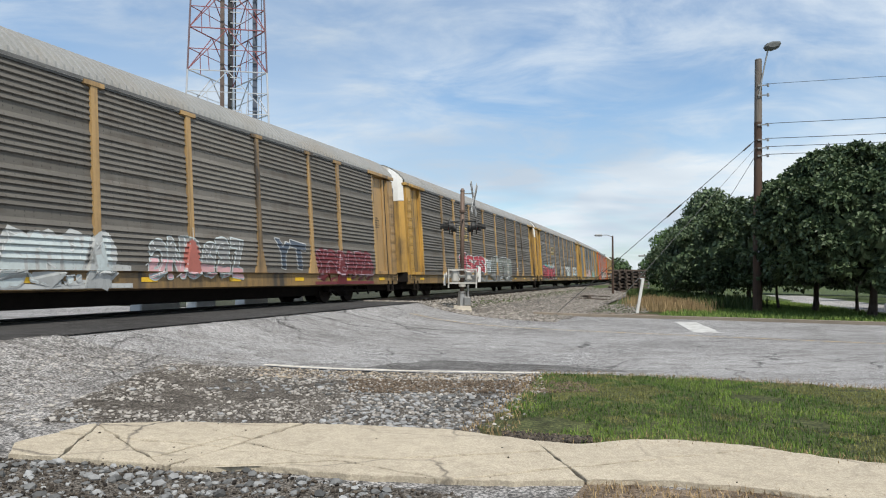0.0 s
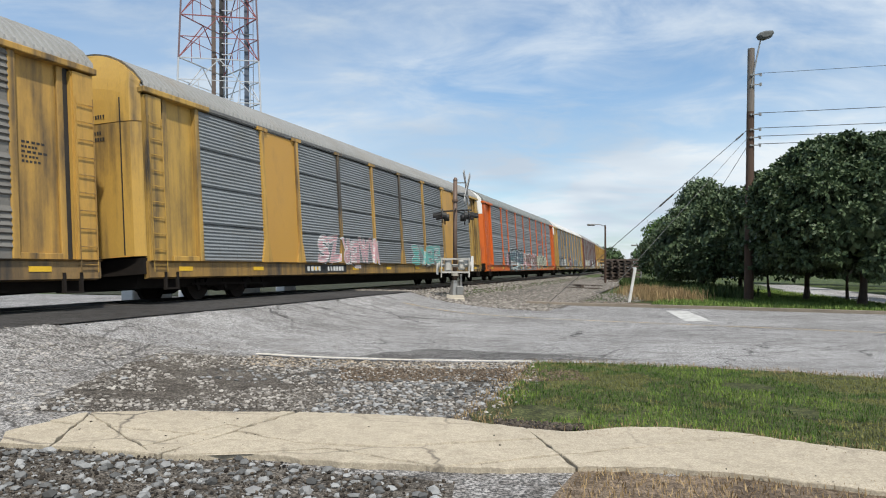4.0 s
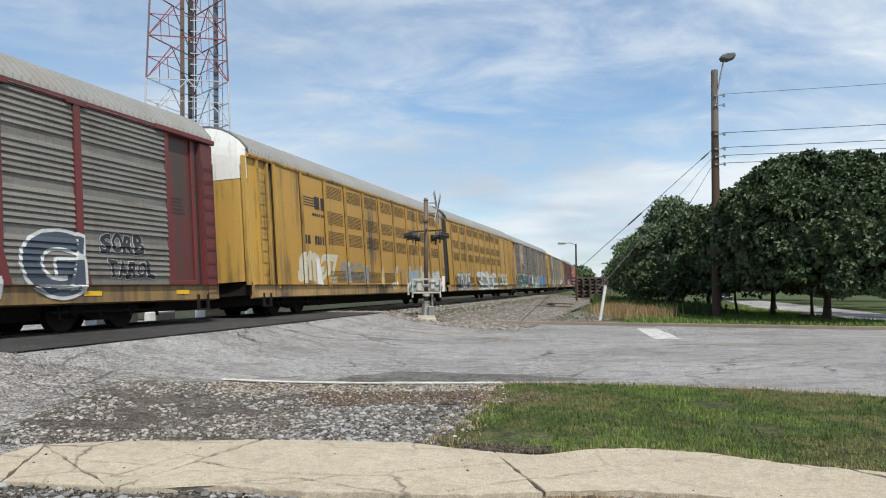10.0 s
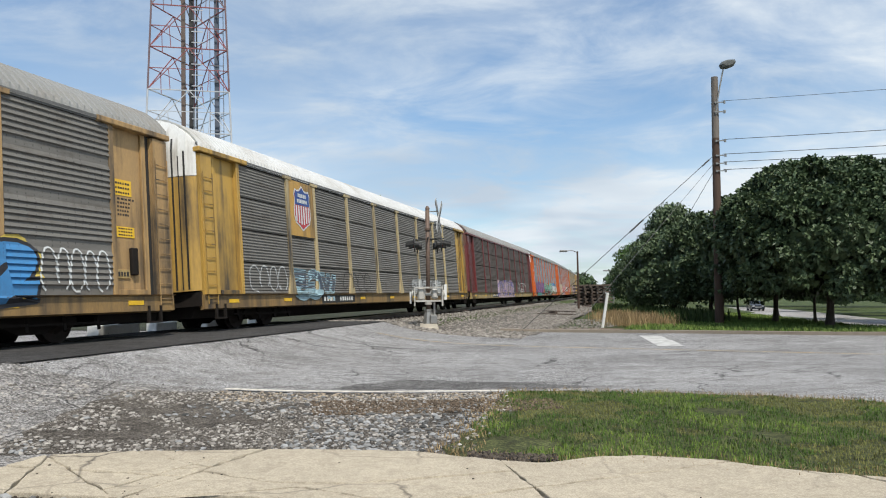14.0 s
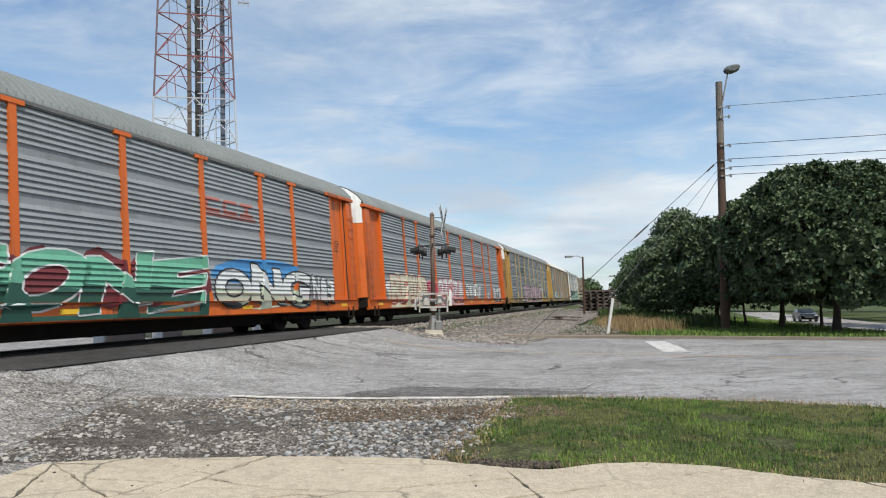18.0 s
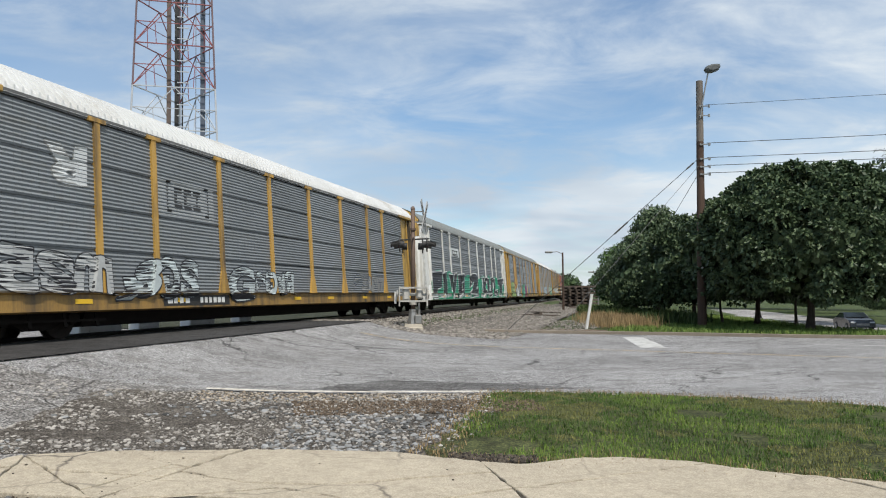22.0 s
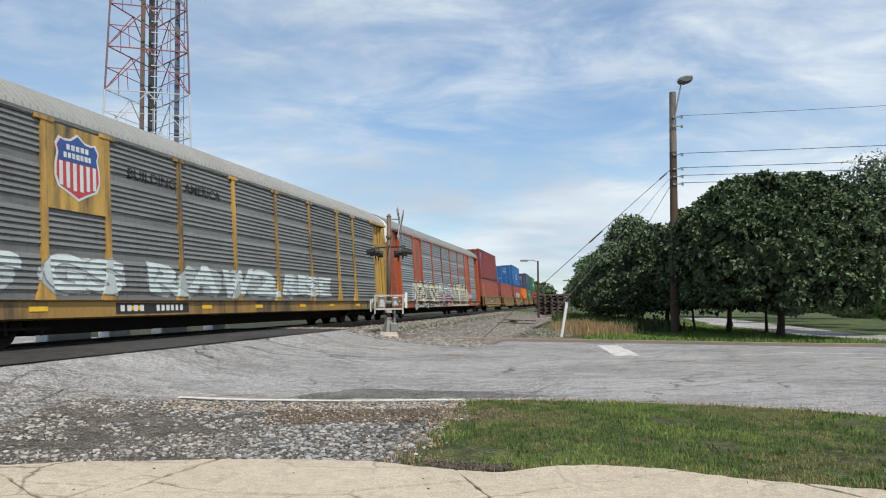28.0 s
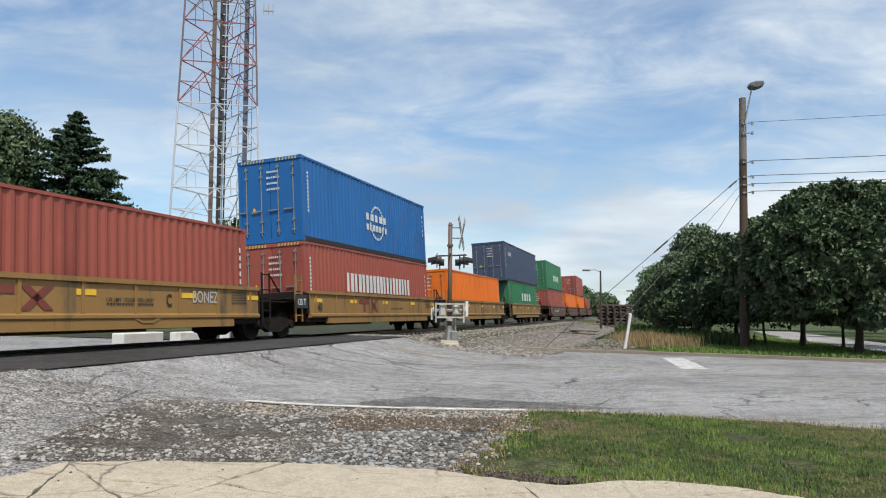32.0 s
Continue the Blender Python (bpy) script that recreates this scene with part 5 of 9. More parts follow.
def build_autoracks():
    G = graffiti
    c = autorack(mid_of(8.6), P_TAN, P_TAN, P_WHITE, PANEL_DUSTY, ROOF_GREY, P_SILLT, label="grimy grey autorack wagon with tan posts and graffiti", seed=1)
    band(c, -4.6, -0.5, 0.40, 0.95, S_SILVER, 0.0045)
    G(c, -4.9, 3.9, 0.45, 1.05, (S_ICE, S_SILVER, S_SILVER), 11, n=6, shine=S_WHITE, streaks=3)
    G(c, 0.0, 3.5, 0.55, 1.1, (S_GREY, S_ICE, None), 12, n=6, fade=S_PINK, shine=S_WHITE, streaks=4)
    patch(c, 1.1, 1.75, 0.6, 1.5, S_REDDUST, 121, lift=0.024)
    G(c, 5.0, 1.75, 0.75, 1.0, (S_SLATE, S_WHITE, None), 13, text="YT", bold=0.05)
    band(c, 7.2, 11.5, 0.40, 1.0, S_MAROON, 0.0045)
    G(c, 7.3, 4.1, 0.6, 0.95, (S_MAROON, S_LILAC, S_MAROON), 14, n=6, bold=0.04, streaks=2)
    c = autorack(mid_of(37.2), P_TAN, P_YEL, P_WHITE, PANEL_DUSTY, ROOF_GREY, P_SILLT, label="grey autorack wagon with faded yellow posts and ends", seed=2)
    band(c, -6.6, 5.2, 0.39, 0.8, S_GREY, 0.0045)
    G(c, -6.6, 5.2, 0.85, 1.15, (S_RED, S_WHITE, None), 21, n=4, bold=0.09, drop=0.06)
    G(c, -1.3, 1.2, 0.8, 0.95, (S_ICE, S_SILVER, None), 24, n=2)
    G(c, -0.1, 5.4, 0.42, 1.55, (S_MOSS, S_SILVER, None), 22, n=4, bold=0.07, drop=0.05, fade=S_GREY, shine=S_BLACK, streaks=3)
    scrawl(c, 7.0, 0.9, 0.9, 0.55, S_SILVER, 23, n=2, thick=0.03)
    wordmark(c, -6.2, 2.75, 1.5, 0.55, S_GOLD, "old")
    c = autorack(mid_of(65.8), P_TAN, P_YEL, P_WHITE, PANEL_OLD, ROOF_GREY, P_SILLT, label="dark grey autorack wagon with tan posts and teal and red graffiti", seed=3)
    band(c, -11.5, -4.9, 0.5, 1.6, S_RED, 0.0045)
    patch(c, -6.3, -4.4, 0.7, 1.75, S_TEAL, 312, lift=0.006, n=20)
    G(c, -11.4, 6.6, 0.55, 1.25, (S_RED, S_BLACK, S_TEAL), 31, n=6, bold=0.08, shine=S_WHITE, streaks=2)
    for k, (x, z) in enumerate(((-6.9, 1.35), (-6.0, 1.4), (-8.9, 1.4), (-8.1, 1.35))):
        patch(c, x, x + 0.85, z, z + 0.65, S_GREY, 311 + k, lift=0.026)
        patch(c, x + 0.12, x + 0.73, z + 0.1, z + 0.58, S_SILVER, 316 + k, lift=0.030)
    scrawl(c, -4.1, 2.9, 0.75, 0.75, S_BLACK, 32, n=6, thick=0.035)
    patch(c, -1.3, 0.1, 0.75, 1.75, S_GREY, 35, lift=0.006)
    patch(c, -1.2, -0.1, 0.8, 1.65, S_SILVER, 36, lift=0.010)
    scrawl(c, -1.2, 1.0, 0.8, 0.8, S_BLACK, 37, n=2, thick=0.04)
    G(c, 2.1, 3.5, 0.75, 1.12, (S_WHITE, S_BLACK, None), 33, n=4, bold=0.05, drop=0.04, fade=S_ICE)
    G(c, 7.7, 3.6, 0.78, 1.05, (S_WHITE, S_BLACK, None), 34, n=5, bold=0.05, fade=S_ICE)
    wordmark(c, -6.35, 2.85, 1.55, 0.55, S_GOLD, "old")
    c = autorack(mid_of(94.4), P_YEL, P_GOLD, P_GOLD, PANEL_MID, ROOF_GREY, P_SILL, "new", label="grey autorack wagon with yellow posts and plain yellow bays", special={1: P_BAY, 7: P_BAY}, seed=4)
    G(c, -6.0, 5.0, 0.6, 1.1, (S_PINK, S_WHITE, None), 41, "new", n=6)
    G(c, 2.5, 4.0, 0.6, 1.1, (S_TEAL, S_SILVER, None), 42, "new", n=4)
    c = autorack(mid_of(123.0), P_ORANGE, P_ORANGE, P_WHITE, PANEL_MID, ROOF_GREEN, P_ORANGE, label="grey autorack wagon with bright orange posts and graffiti", seed=5)
    patch(c, -8.0, -7.0, 0.6, 1.6, S_PINK, 512)
    band(c, -7.3, 3.4, 0.40, 0.85, S_GREY, 0.0045)
    G(c, -7.2, 5.0, 0.42, 1.5, (S_SLATE, S_ICE, S_BLACK), 51, n=5, bold=0.06, fade=S_ICE, shine=S_TEAL, streaks=5)
    G(c, -2.1, 5.8, 0.55, 1.15, (S_BROWN, S_ICE, S_PINK), 52, n=7, bold=0.05, fade=S_PINK, shine=S_WHITE, streaks=3)
    G(c, 3.9, 4.9, 0.5, 1.1, (S_PALE, S_BLACK, S_CREAM), 53, n=6, bold=0.05, streaks=2)
    wordmark(c, 4.4, 2.55, 2.4, 0.32, S_REDDUST, "old")
    c = autorack(mid_of(151.6), P_YEL, P_GOLD, P_WHITE, PANEL_MID, ROOF_WHITE, P_SILL, "new", label="grey autorack wagon with yellow posts and dark red graffiti", seed=6)
    G(c, -11.5, 3.6, 0.7, 1.05, (S_BLACK, S_SILVER, S_GREY), 61, "new", n=5)
    G(c, -7.4, 1.6, 0.75, 0.8, (S_WHITE, S_GREY, None), 65, "new", n=3)
    for k, (x0_, x1_, z1_) in enumerate(((-3.9, -2.2, 1.8), (-2.5, -0.9, 1.75), (-1.1, 0.1, 1.65))):
        patch(c, x0_, x1_, 0.55, z1_, S_MAROON, 620 + k, "new", lift=0.008, n=22)
    band(c, -3.7, -0.9, 0.40, 0.95, S_MAROON, 0.0045, "new")
    scrawl(c, -3.9, 4.0, 0.5, 1.25, S_WHITE, 62, "new", n=5, thick=0.035)
    scrawl(c, -3.3, 2.6, 0.45, 0.9, S_WHITE, 66, "new", n=4, thick=0.03)
    band(c, 1.7, 6.5, 0.40, 1.5, S_SLATE, 0.0045, "new")
    scrawl(c, 1.6, 4.9, 0.5, 1.25, S_WHITE, 63, "new", n=6, thick=0.032)
    G(c, 7.7, 4.6, 0.6, 0.95, (S_CREAM, S_BLACK, None), 64, "new", n=6, bold=0.05)
    wordmark(c, -6.4, 3.0, 1.35, 0.5, BLACKP, "new", BLACKP)
    c = autorack(mid_of(180.2), P_MAROON, P_MAROON, P_WHITE, PANEL_OLD, ROOF_GREY, P_SILLT, label="dark grey autorack wagon with maroon posts and white graffiti", seed=7, eave=P_MAROON)
    for k, (x0_, x1_, z1_, m) in enumerate(((-11.2, -10.2, 1.5, S_CHALK), (-10.5, -9.6, 1.8, S_CHALK), (-9.8, -8.9, 1.7, S_CHALK), (-9.0, -7.9, 1.72, S_DUSTY), (-8.0, -7.0, 1.6, S_DUSTY), (-6.5, -5.5, 1.6, S_CHALK), (-5.3, -4.7, 2.1, S_CHALK), (-5.6, -4.3, 1.55, S_CHALK), (-4.5, -3.4, 1.6, S_CHALK), (-3.6, -2.2, 1.7, S_CHALK))):
        patch(c, x0_, x1_, 0.78, z1_, m, 710 + k, lift=0.008 + 0.001 * (k % 3), n=16)
    G(c, -11.0, 2.3, 0.8, 0.95, (S_CHALK, S_GREY, None), 71, n=3, bold=0.025)
    G(c, -8.8, 1.9, 0.8, 0.9, (S_DUSTY, S_BROWN, None), 72, n=2, bold=0.03)
    G(c, -6.4, 4.2, 0.8, 0.8, (S_CHALK, S_GREY, None), 73, n=4, bold=0.025)
    for x, w, ch in ((-0.95, 2.3, "L"), (2.1, 2.2, "O"), (5.0, 2.1, "L"), (7.6, 1.5, "G")):
        G(c, x, w, 0.42, 1.5, (S_SLATE, S_WHITE, None), 74, text=ch, bold=0.09)
    G(c, 9.55, 1.35, 1.4, 0.5, (S_BLACK, S_WHITE, None), 75, text="SORB", bold=0.05)
    G(c, 9.75, 1.5, 0.86, 0.45, (S_BLACK, S_WHITE, None), 76, text="TAROL", bold=0.05)
    bm = bmesh.new()
    for i in range(4):
        poly(bm, [(0, 0.62 + 0.09 * i), (1.1, 0.62 + 0.09 * i), (1.1, 0.66 + 0.09 * i), (0, 0.66 + 0.09 * i)])
    bars(bm, 1.1, 0.55, 1.0, 0.45, 2, random.Random(2))
    bars(bm, 0.9, 0.28, 1.2, 0.12, 7, random.Random(2))
    bars(bm, 0.9, 0.1, 1.2, 0.12, 8, random.Random(2))
    lay_on_side(bm, "old", 2.85, 0.012)
    part("company_mark", bm, BLACKP, c, loc=(-6.75, -SIDE, 2.85))["kind"] = "stuff"
    articulated(182.4, 225.95)
    c = autorack(mid_of(253.1), P_TAN, P_TAN, P_WHITE, PANEL_OLD, ROOF_GREY, P_SILLT, label="grey autorack wagon with tan posts, shield emblem, green graffiti", special={1: P_TAN}, half_plate=True, seed=9)
    shield(c, -8.05, 2.85, 1.25, 1.55)
    band(c, -12.0, -4.6, 0.39, 1.8, S_DKGREEN, 0.006)
    for x, w, ch in ((-11.9, 2.3, "O"), (-9.5, 1.9, "K"), (-7.75, 1.45, "V"), (-6.5, 2.0, "A")):
        G(c, x, w, 0.40, 1.48, (S_DKGREEN, S_WHITE, None), 91, text=ch, bold=0.05, fatness=0.09)
    patch(c, -4.6, -3.8, 0.5, 1.7, S_PURPLE, 911, lift=0.005)
    patch(c, -5.8, -5.2, 1.4, 1.85, S_PURPLE, 912, lift=0.009)
    G(c, -3.8, 2.3, 0.78, 0.85, (S_DKGREEN, S_WHITE, None), 92, text="JADE", bold=0.10)
    band(c, -1.5, 4.2, 0.40, 0.8, S_SKY, 0.0045)
    G(c, -1.0, 5.2, 0.62, 1.15, (S_GREY, S_SKY, None), 93, text="ROME", bold=0.06, fade=S_SKY)
    for k, (x0_, x1_) in enumerate(((5.3, 7.2), (6.6, 8.4), (7.7, 8.7))):
        patch(c, x0_, x1_, 0.45, 1.85, S_BLUE, 940 + k, lift=0.006, n=18)
    G(c, 5.5, 2.9, 0.5, 1.3, (S_BLUE, S_SKY, None), 94, n=3, bold=0.04, drop=0.03, shine=S_YELLOW)
    patch(c, 8.5, 10.0, 0.62, 1.88, S_YELLOW, 947, lift=0.009, n=24)
    G(c, 8.45, 1.45, 0.38, 1.45, (S_BLUE, S_BLACK, None), 96, text="2", bold=0.10, fatness=0.10, shine=S_SKY)
    part("brake_housing", box(bmesh.new(), 0, 0.2, -0.09, 0.02, 0, 0.62, 0.02), STEEL_DARK, c, "dark grimy hand brake box", (12.42, -SIDE + 0.10, 1.2))
    part("lettered_plate", box(bmesh.new(), 0, 0.42, -0.03, 0.02, 0, 0.2, 0.01), P_CREAM, c, "small cream metal plate", (11.98, -SIDE + 0.10, 1.12))
    bm = bmesh.new()
    bars(bm, 0.04, 0.05, 0.34, 0.1, 4, random.Random(9))
    part("plate_lettering", bm, BLACKP, c, loc=(11.98, -SIDE + 0.064, 1.12))["kind"] = "stuff"
    for x, z, w, h in ((12.05, 3.0, 0.55, 0.36), (12.1, 2.05, 0.55, 0.24)):
        part("warning_placard", box(bmesh.new(), 0, w, -0.004, 0.004, 0, h), YELLOWR, c, "yellow warning placard", (x - 0.05, -SIDE + 0.092, z))
        bm = bmesh.new()
        for k in range(3):
            bars(bm, 0.05, 0.04 + k * h / 3.4, w - 0.1, h / 8, 6, random.Random(k))
        part("placard_lettering", bm, BLACKP, c, loc=(x - 0.05, -SIDE + 0.086, z))["kind"] = "stuff"
    scrawl(c, 9.9, 1.75, 0.78, 0.95, S_WHITE, 95, n=5, thick=0.04)
    c = autorack(mid_of(281.7), P_PALE, P_GOLD, P_WHITE, PANEL_OLD, ROOF_WHITE, P_SILLT, "new", label="grey autorack wagon with yellow posts and a shield emblem", special={1: P_YEL}, half_plate=True, seed=10)
    shield(c, -8.05, 2.85, 1.2, 1.55)
    scrawl(c, -11.5, 2.2, 0.8, 0.85, S_SILVER, 101, "new", n=4, thick=0.045)
    for y in (-1.30, -0.98, -0.62, -0.24, 0.22, 0.6, 0.95, 1.3):
        slot = part("door_slot", seam_bm(-y, 0.026, 4.95 if abs(y) < 1.2 else 4.6), BLACKP, c, loc=(-(HALF - 0.024), 0, 0))
        slot.rotation_euler = (0, 0, math.pi)
    G(c, -8.9, 3.3, 0.5, 1.1, (S_SLATE, S_SKY, None), 103, "new", n=3, fade=S_SKY, bold=0.08)
    scrawl(c, -4.9, 2.6, 0.8, 0.8, S_BLACK, 104, "new", n=4, thick=0.03)
    G(c, 3.0, 5.0, 0.6, 0.9, (S_SILVER, S_GREY, None), 102, "new", n=6)
    c = autorack(mid_of(310.3), P_MAROON, P_MAROON, P_BROWN, PANEL_BROWN, ROOF_GREY, P_CREAM, "new", label="dark brown autorack wagon with maroon ends and cream sill", seed=11, eave=P_MAROON)
    band(c, -4.6, 2.9, 0.40, 1.1, S_LILAC, 0.0045, "new")
    G(c, -4.6, 7.4, 0.45, 1.3, (S_LILAC, S_VIOLET, S_LILAC), 111, "new", n=5, bold=0.08, shine=S_WHITE)
    scrawl(c, 5.1, 3.9, 0.75, 0.9, S_WHITE, 112, "new", n=5, thick=0.05)
    scrawl(c, 5.2, 1.9, 0.42, 0.7, S_WHITE, 113, "new", n=2, thick=0.05)
    c = autorack(mid_of(338.9), P_ORANGE, P_ORANGE, P_WHITE, PANEL_NEW, ROOF_GREEN, P_ORANGE, label="grey autorack wagon with orange posts and big green and purple graffiti", seed=12)
    band(c, -11.6, -4.4, 0.40, 1.5, S_SLATE, 0.0045)
    for k in range(5):
        patch(c, -11.4 + k * 1.4, -9.6 + k * 1.4, 0.9, 1.95, S_PURPLE, 1220 + k, lift=0.006)
    band(c, -10.8, -7.0, 0.40, 0.75, S_TEAL, 0.007)
    G(c, -11.3, 6.8, 0.55, 1.2, (S_PURPLE, S_BLACK, None), 121, n=5, bold=0.05, drop=0.05, shine=S_PINK, streaks=4)
    band(c, -4.2, 4.3, 0.40, 1.0, S_DKGREEN, 0.0045)
    for k in range(6):
        patch(c, -4.3 + k * 1.4, -2.6 + k * 1.4, 0.6, 1.9, S_MAROON, 1230 + k, lift=0.006)
    for x, w, ch in ((-4.0, 2.3, "G"), (-1.9, 2.2, "O"), (0.2, 2.0, "N"), (2.2, 2.0, "E")):
        G(c, x, w, 0.5, 1.4, (S_MINT, S_WHITE, None), 122, text=ch, bold=0.05, fade=S_DKGREEN, drop=0.04)
    patch(c, 4.5, 9.9, 0.5, 1.2, S_PALE, 1213, lift=0.003)
    patch(c, 4.5, 9.9, 1.1, 2.0, S_BLUE, 1214, lift=0.004)
    G(c, 4.6, 5.3, 0.5, 1.35, (S_WHITE, S_BLACK, None), 123, text="ONG", bold=0.08, fade=S_PALE)
    G(c, 10.1, 1.6, 0.6, 1.0, (S_WHITE, S_BLACK, None), 124, n=3)
    scrawl(c, -12.9, 0.5, 1.0, 2.6, S_PINK, 125, "flat", n=1, thick=0.05)
    wordmark(c, 4.4, 3.15, 2.4, 0.4, S_REDDUST, "old")
    c = autorack(mid_of(367.5), P_ORANGE, P_ORANGE, P_WHITE, PANEL_NEW, ROOF_GREEN, P_ORANGE, label="grey autorack wagon with orange posts and pale graffiti outlined in red", seed=13)
    band(c, -11.3, -6.2, 0.40, 1.2, S_CREAM, 0.0045)
    patch(c, -11.9, -11.1, 1.1, 1.55, S_WHITE, 1300, lift=0.008)
    for x, w, ch in ((-11.2, 1.6, "R"), (-9.9, 1.2, "E"), (-9.0, 1.3, "U"), (-7.9, 1.5, "A"), (-6.8, 0.9, "D")):
        G(c, x, w, 0.45, 1.5, (S_CREAM, S_RED, S_CREAM if ch != "D" else None), 131, text=ch, bold=0.055, shine=S_WHITE)
    patch(c, -6.1, -4.3, 0.75, 1.6, S_RED, 1321, lift=0.005)
    G(c, -6.1, 1.8, 0.8, 0.9, (S_RED, S_PINK, None), 132, n=2)
    for k in range(4):
        patch(c, -4.2 + k * 1.3, -2.6 + k * 1.3, 0.5, 1.9, S_PINK, 1330 + k, lift=0.005)
    band(c, -4.2, 1.1, 0.40, 0.9, S_PINK, 0.0045)
    G(c, -4.1, 5.1, 0.5, 1.4, (S_WHITE, S_RED, None), 133, n=5, bold=0.045, fade=S_PINK, streaks=2)
    G(c, 1.9, 3.8, 0.8, 0.9, (S_WHITE, S_BLACK, None), 134, n=5, bold=0.06)
    G(c, 7.0, 1.2, 0.7, 0.5, (S_WHITE, S_BLACK, None), 136, n=3)
    G(c, 9.6, 2.6, 0.5, 1.1, (S_WHITE, S_BLACK, None), 135, n=3)
    wordmark(c, 4.4, 2.6, 2.3, 0.34, S_REDDUST, "old")
    c = autorack(mid_of(396.1), P_CREAM, P_YEL, P_WHITE, PANEL_MID, ROOF_GREEN, P_SILL, label="grey autorack wagon with cream posts and bubble graffiti in pink", seed=14)
    for k in range(9):
        patch(c, -5.4 + k * 1.35, -3.6 + k * 1.35, 0.8, 2.15, S_DUSTY, 1410 + k, lift=0.003)
    band(c, -5.6, 6.3, 0.39, 1.0, S_ROSE, 0.0055)
    for i, (x, w, ch) in enumerate(((-5.6, 1.9, "P"), (-4.0, 2.0, "V"), (-2.3, 1.5, "V"), (-0.75, 2.0, "e"), (1.2, 2.0, "N"), (3.35, 2.9, "e"))):
        G(c, x, w, 0.40, 1.72, (S_ROSE, S_BLACK, None), 141 + i, text=ch, bold=0.09, drop=-0.05, fatness=0.10)
    G(c, 7.2, 1.8, 0.98, 0.5, (S_BLACK, S_SILVER, None), 149, text="HUGE", bold=0.05)
    G(c, 9.2, 1.6, 1.0, 0.45, (S_BLACK, S_SILVER, None), 150, text="WTF", bold=0.05)
    wordmark(c, -6.5, 3.05, 1.3, 0.45, BLACKP, "old", BLACKP)
    c = autorack(mid_of(424.7), P_YEL, P_GOLD, P_WHITE, PANEL_MID, ROOF_WHITE, P_SILL, "new", label="grey autorack wagon with yellow posts and a white roof", seed=15)
    G(c, -11.6, 3.0, 0.7, 1.0, (S_SILVER, S_BLACK, None), 151, "new", n=3, bold=0.05)
    G(c, -8.4, 1.5, 0.6, 1.1, (S_ICE, S_BLACK, None), 152, "new", n=1, bold=0.06)
    G(c, -7.0, 1.6, 0.55, 1.15, (S_ICE, S_BLACK, None), 156, "new", n=2, bold=0.06)
    G(c, -4.1, 1.5, 0.42, 1.1, (S_ICE, S_BLACK, None), 153, "new", text="G", bold=0.07)
    G(c, -2.5, 2.5, 0.6, 0.9, (S_ICE, S_BLACK, None), 157, "new", n=4, bold=0.06)
    G(c, -10.5, 1.2, 2.95, 0.95, (S_WHITE, S_GREY, None), 154, "new", n=1)
    G(c, 5.3, 3.5, 0.75, 0.85, (S_GREY, S_SLATE, None), 155, "new", n=4, bold=0.05)
    bm = bmesh.new()
    poly(bm, [(0, 0), (2.4, 0), (2.4, 0.92), (0, 0.92)])
    lay_on_side(bm, "new", 2.72, 0.006)
    part("sign_field", bm, S_SILVER, c, loc=(-6.95, -SIDE, 2.72))["kind"] = "stuff"
    wordmark(c, -6.3, 2.95, 1.2, 0.5, BLACKP, "new", BLACKP)
    c = autorack(mid_of(453.3), P_WHITE, P_WHITE, P_GOLD, PANEL_MID, ROOF_GREEN, P_WHITE, label="grey autorack wagon with white posts and huge black lettering on green", seed=16)
    band(c, -12.0, 12.6, 0.39, 1.7, S_GREEN, 0.004)
    for i in range(9):
        patch(c, -12.0 + i * 2.7, -9.0 + i * 2.7, 0.5, 2.15, S_GREEN, 160 + i, lift=0.003, n=14)
    band(c, 2.6, 3.2, 0.39, 2.2, S_WHITE, 0.0062)
    band(c, 5.5, 6.2, 0.39, 1.6, S_WHITE, 0.0062)
    for x, w, ch in ((-11.8, 2.1, "F"), (-9.4, 1.0, "I"), (-7.9, 2.2, "V"), (-5.4, 1.9, "E"), (-1.9, 3.1, "2"), (2.85, 1.9, "K"), (4.65, 2.3, "U"), (7.0, 2.2, "L"), (9.3, 2.9, "T")):
        G(c, x, w, 0.35 if ch == "2" else 0.38, 2.05 if ch == "2" else 1.75, (S_BLACK, S_WHITE, None), 161, text=ch, bold=0.07, fatness=0.09)
    bm = bmesh.new()
    poly(bm, [(0, 0), (2.1, 0), (2.1, 0.55), (0, 0.55)])
    for v in bm.verts:
        v.co.y = -0.05
    part("sign_plate", bm, S_WHITE, c, loc=(-6.9, -SIDE, 3.1))
    wordmark(c, -6.6, 3.22, 1.5, 0.3, BLACKP, "plate")
    c = autorack(mid_of(481.9), P_TAN, P_GOLD, P_GOLD, PANEL_NEW, ROOF_GREEN, P_SILL, label="pale grey autorack wagon with plain yellow bays and graffiti", special={1: P_BAY, 7: P_BAY}, seed=17, eave=P_TAN)
    band(c, -11.6, -8.9, 0.40, 0.95, S_LIME, 0.0045)
    band(c, -3.2, -1.2, 0.40, 1.3, S_MINT, 0.0045)
    band(c, -1.2, 0.9, 0.40, 1.2, S_MAGENTA, 0.0045)
    for k, (cx, cz, rx, rz) in enumerate(((-11.2, 1.45, 0.42, 0.4), (-10.45, 1.5, 0.42, 0.4), (-9.65, 1.5, 0.45, 0.4), (-11.35, 1.0, 0.42, 0.4), (-10.6, 0.95, 0.5, 0.4), (-9.75, 0.95, 0.5, 0.4), (-11.2, 0.62, 0.5, 0.22), (-10.3, 0.62, 0.5, 0.22), (-9.45, 0.62, 0.45, 0.22))):
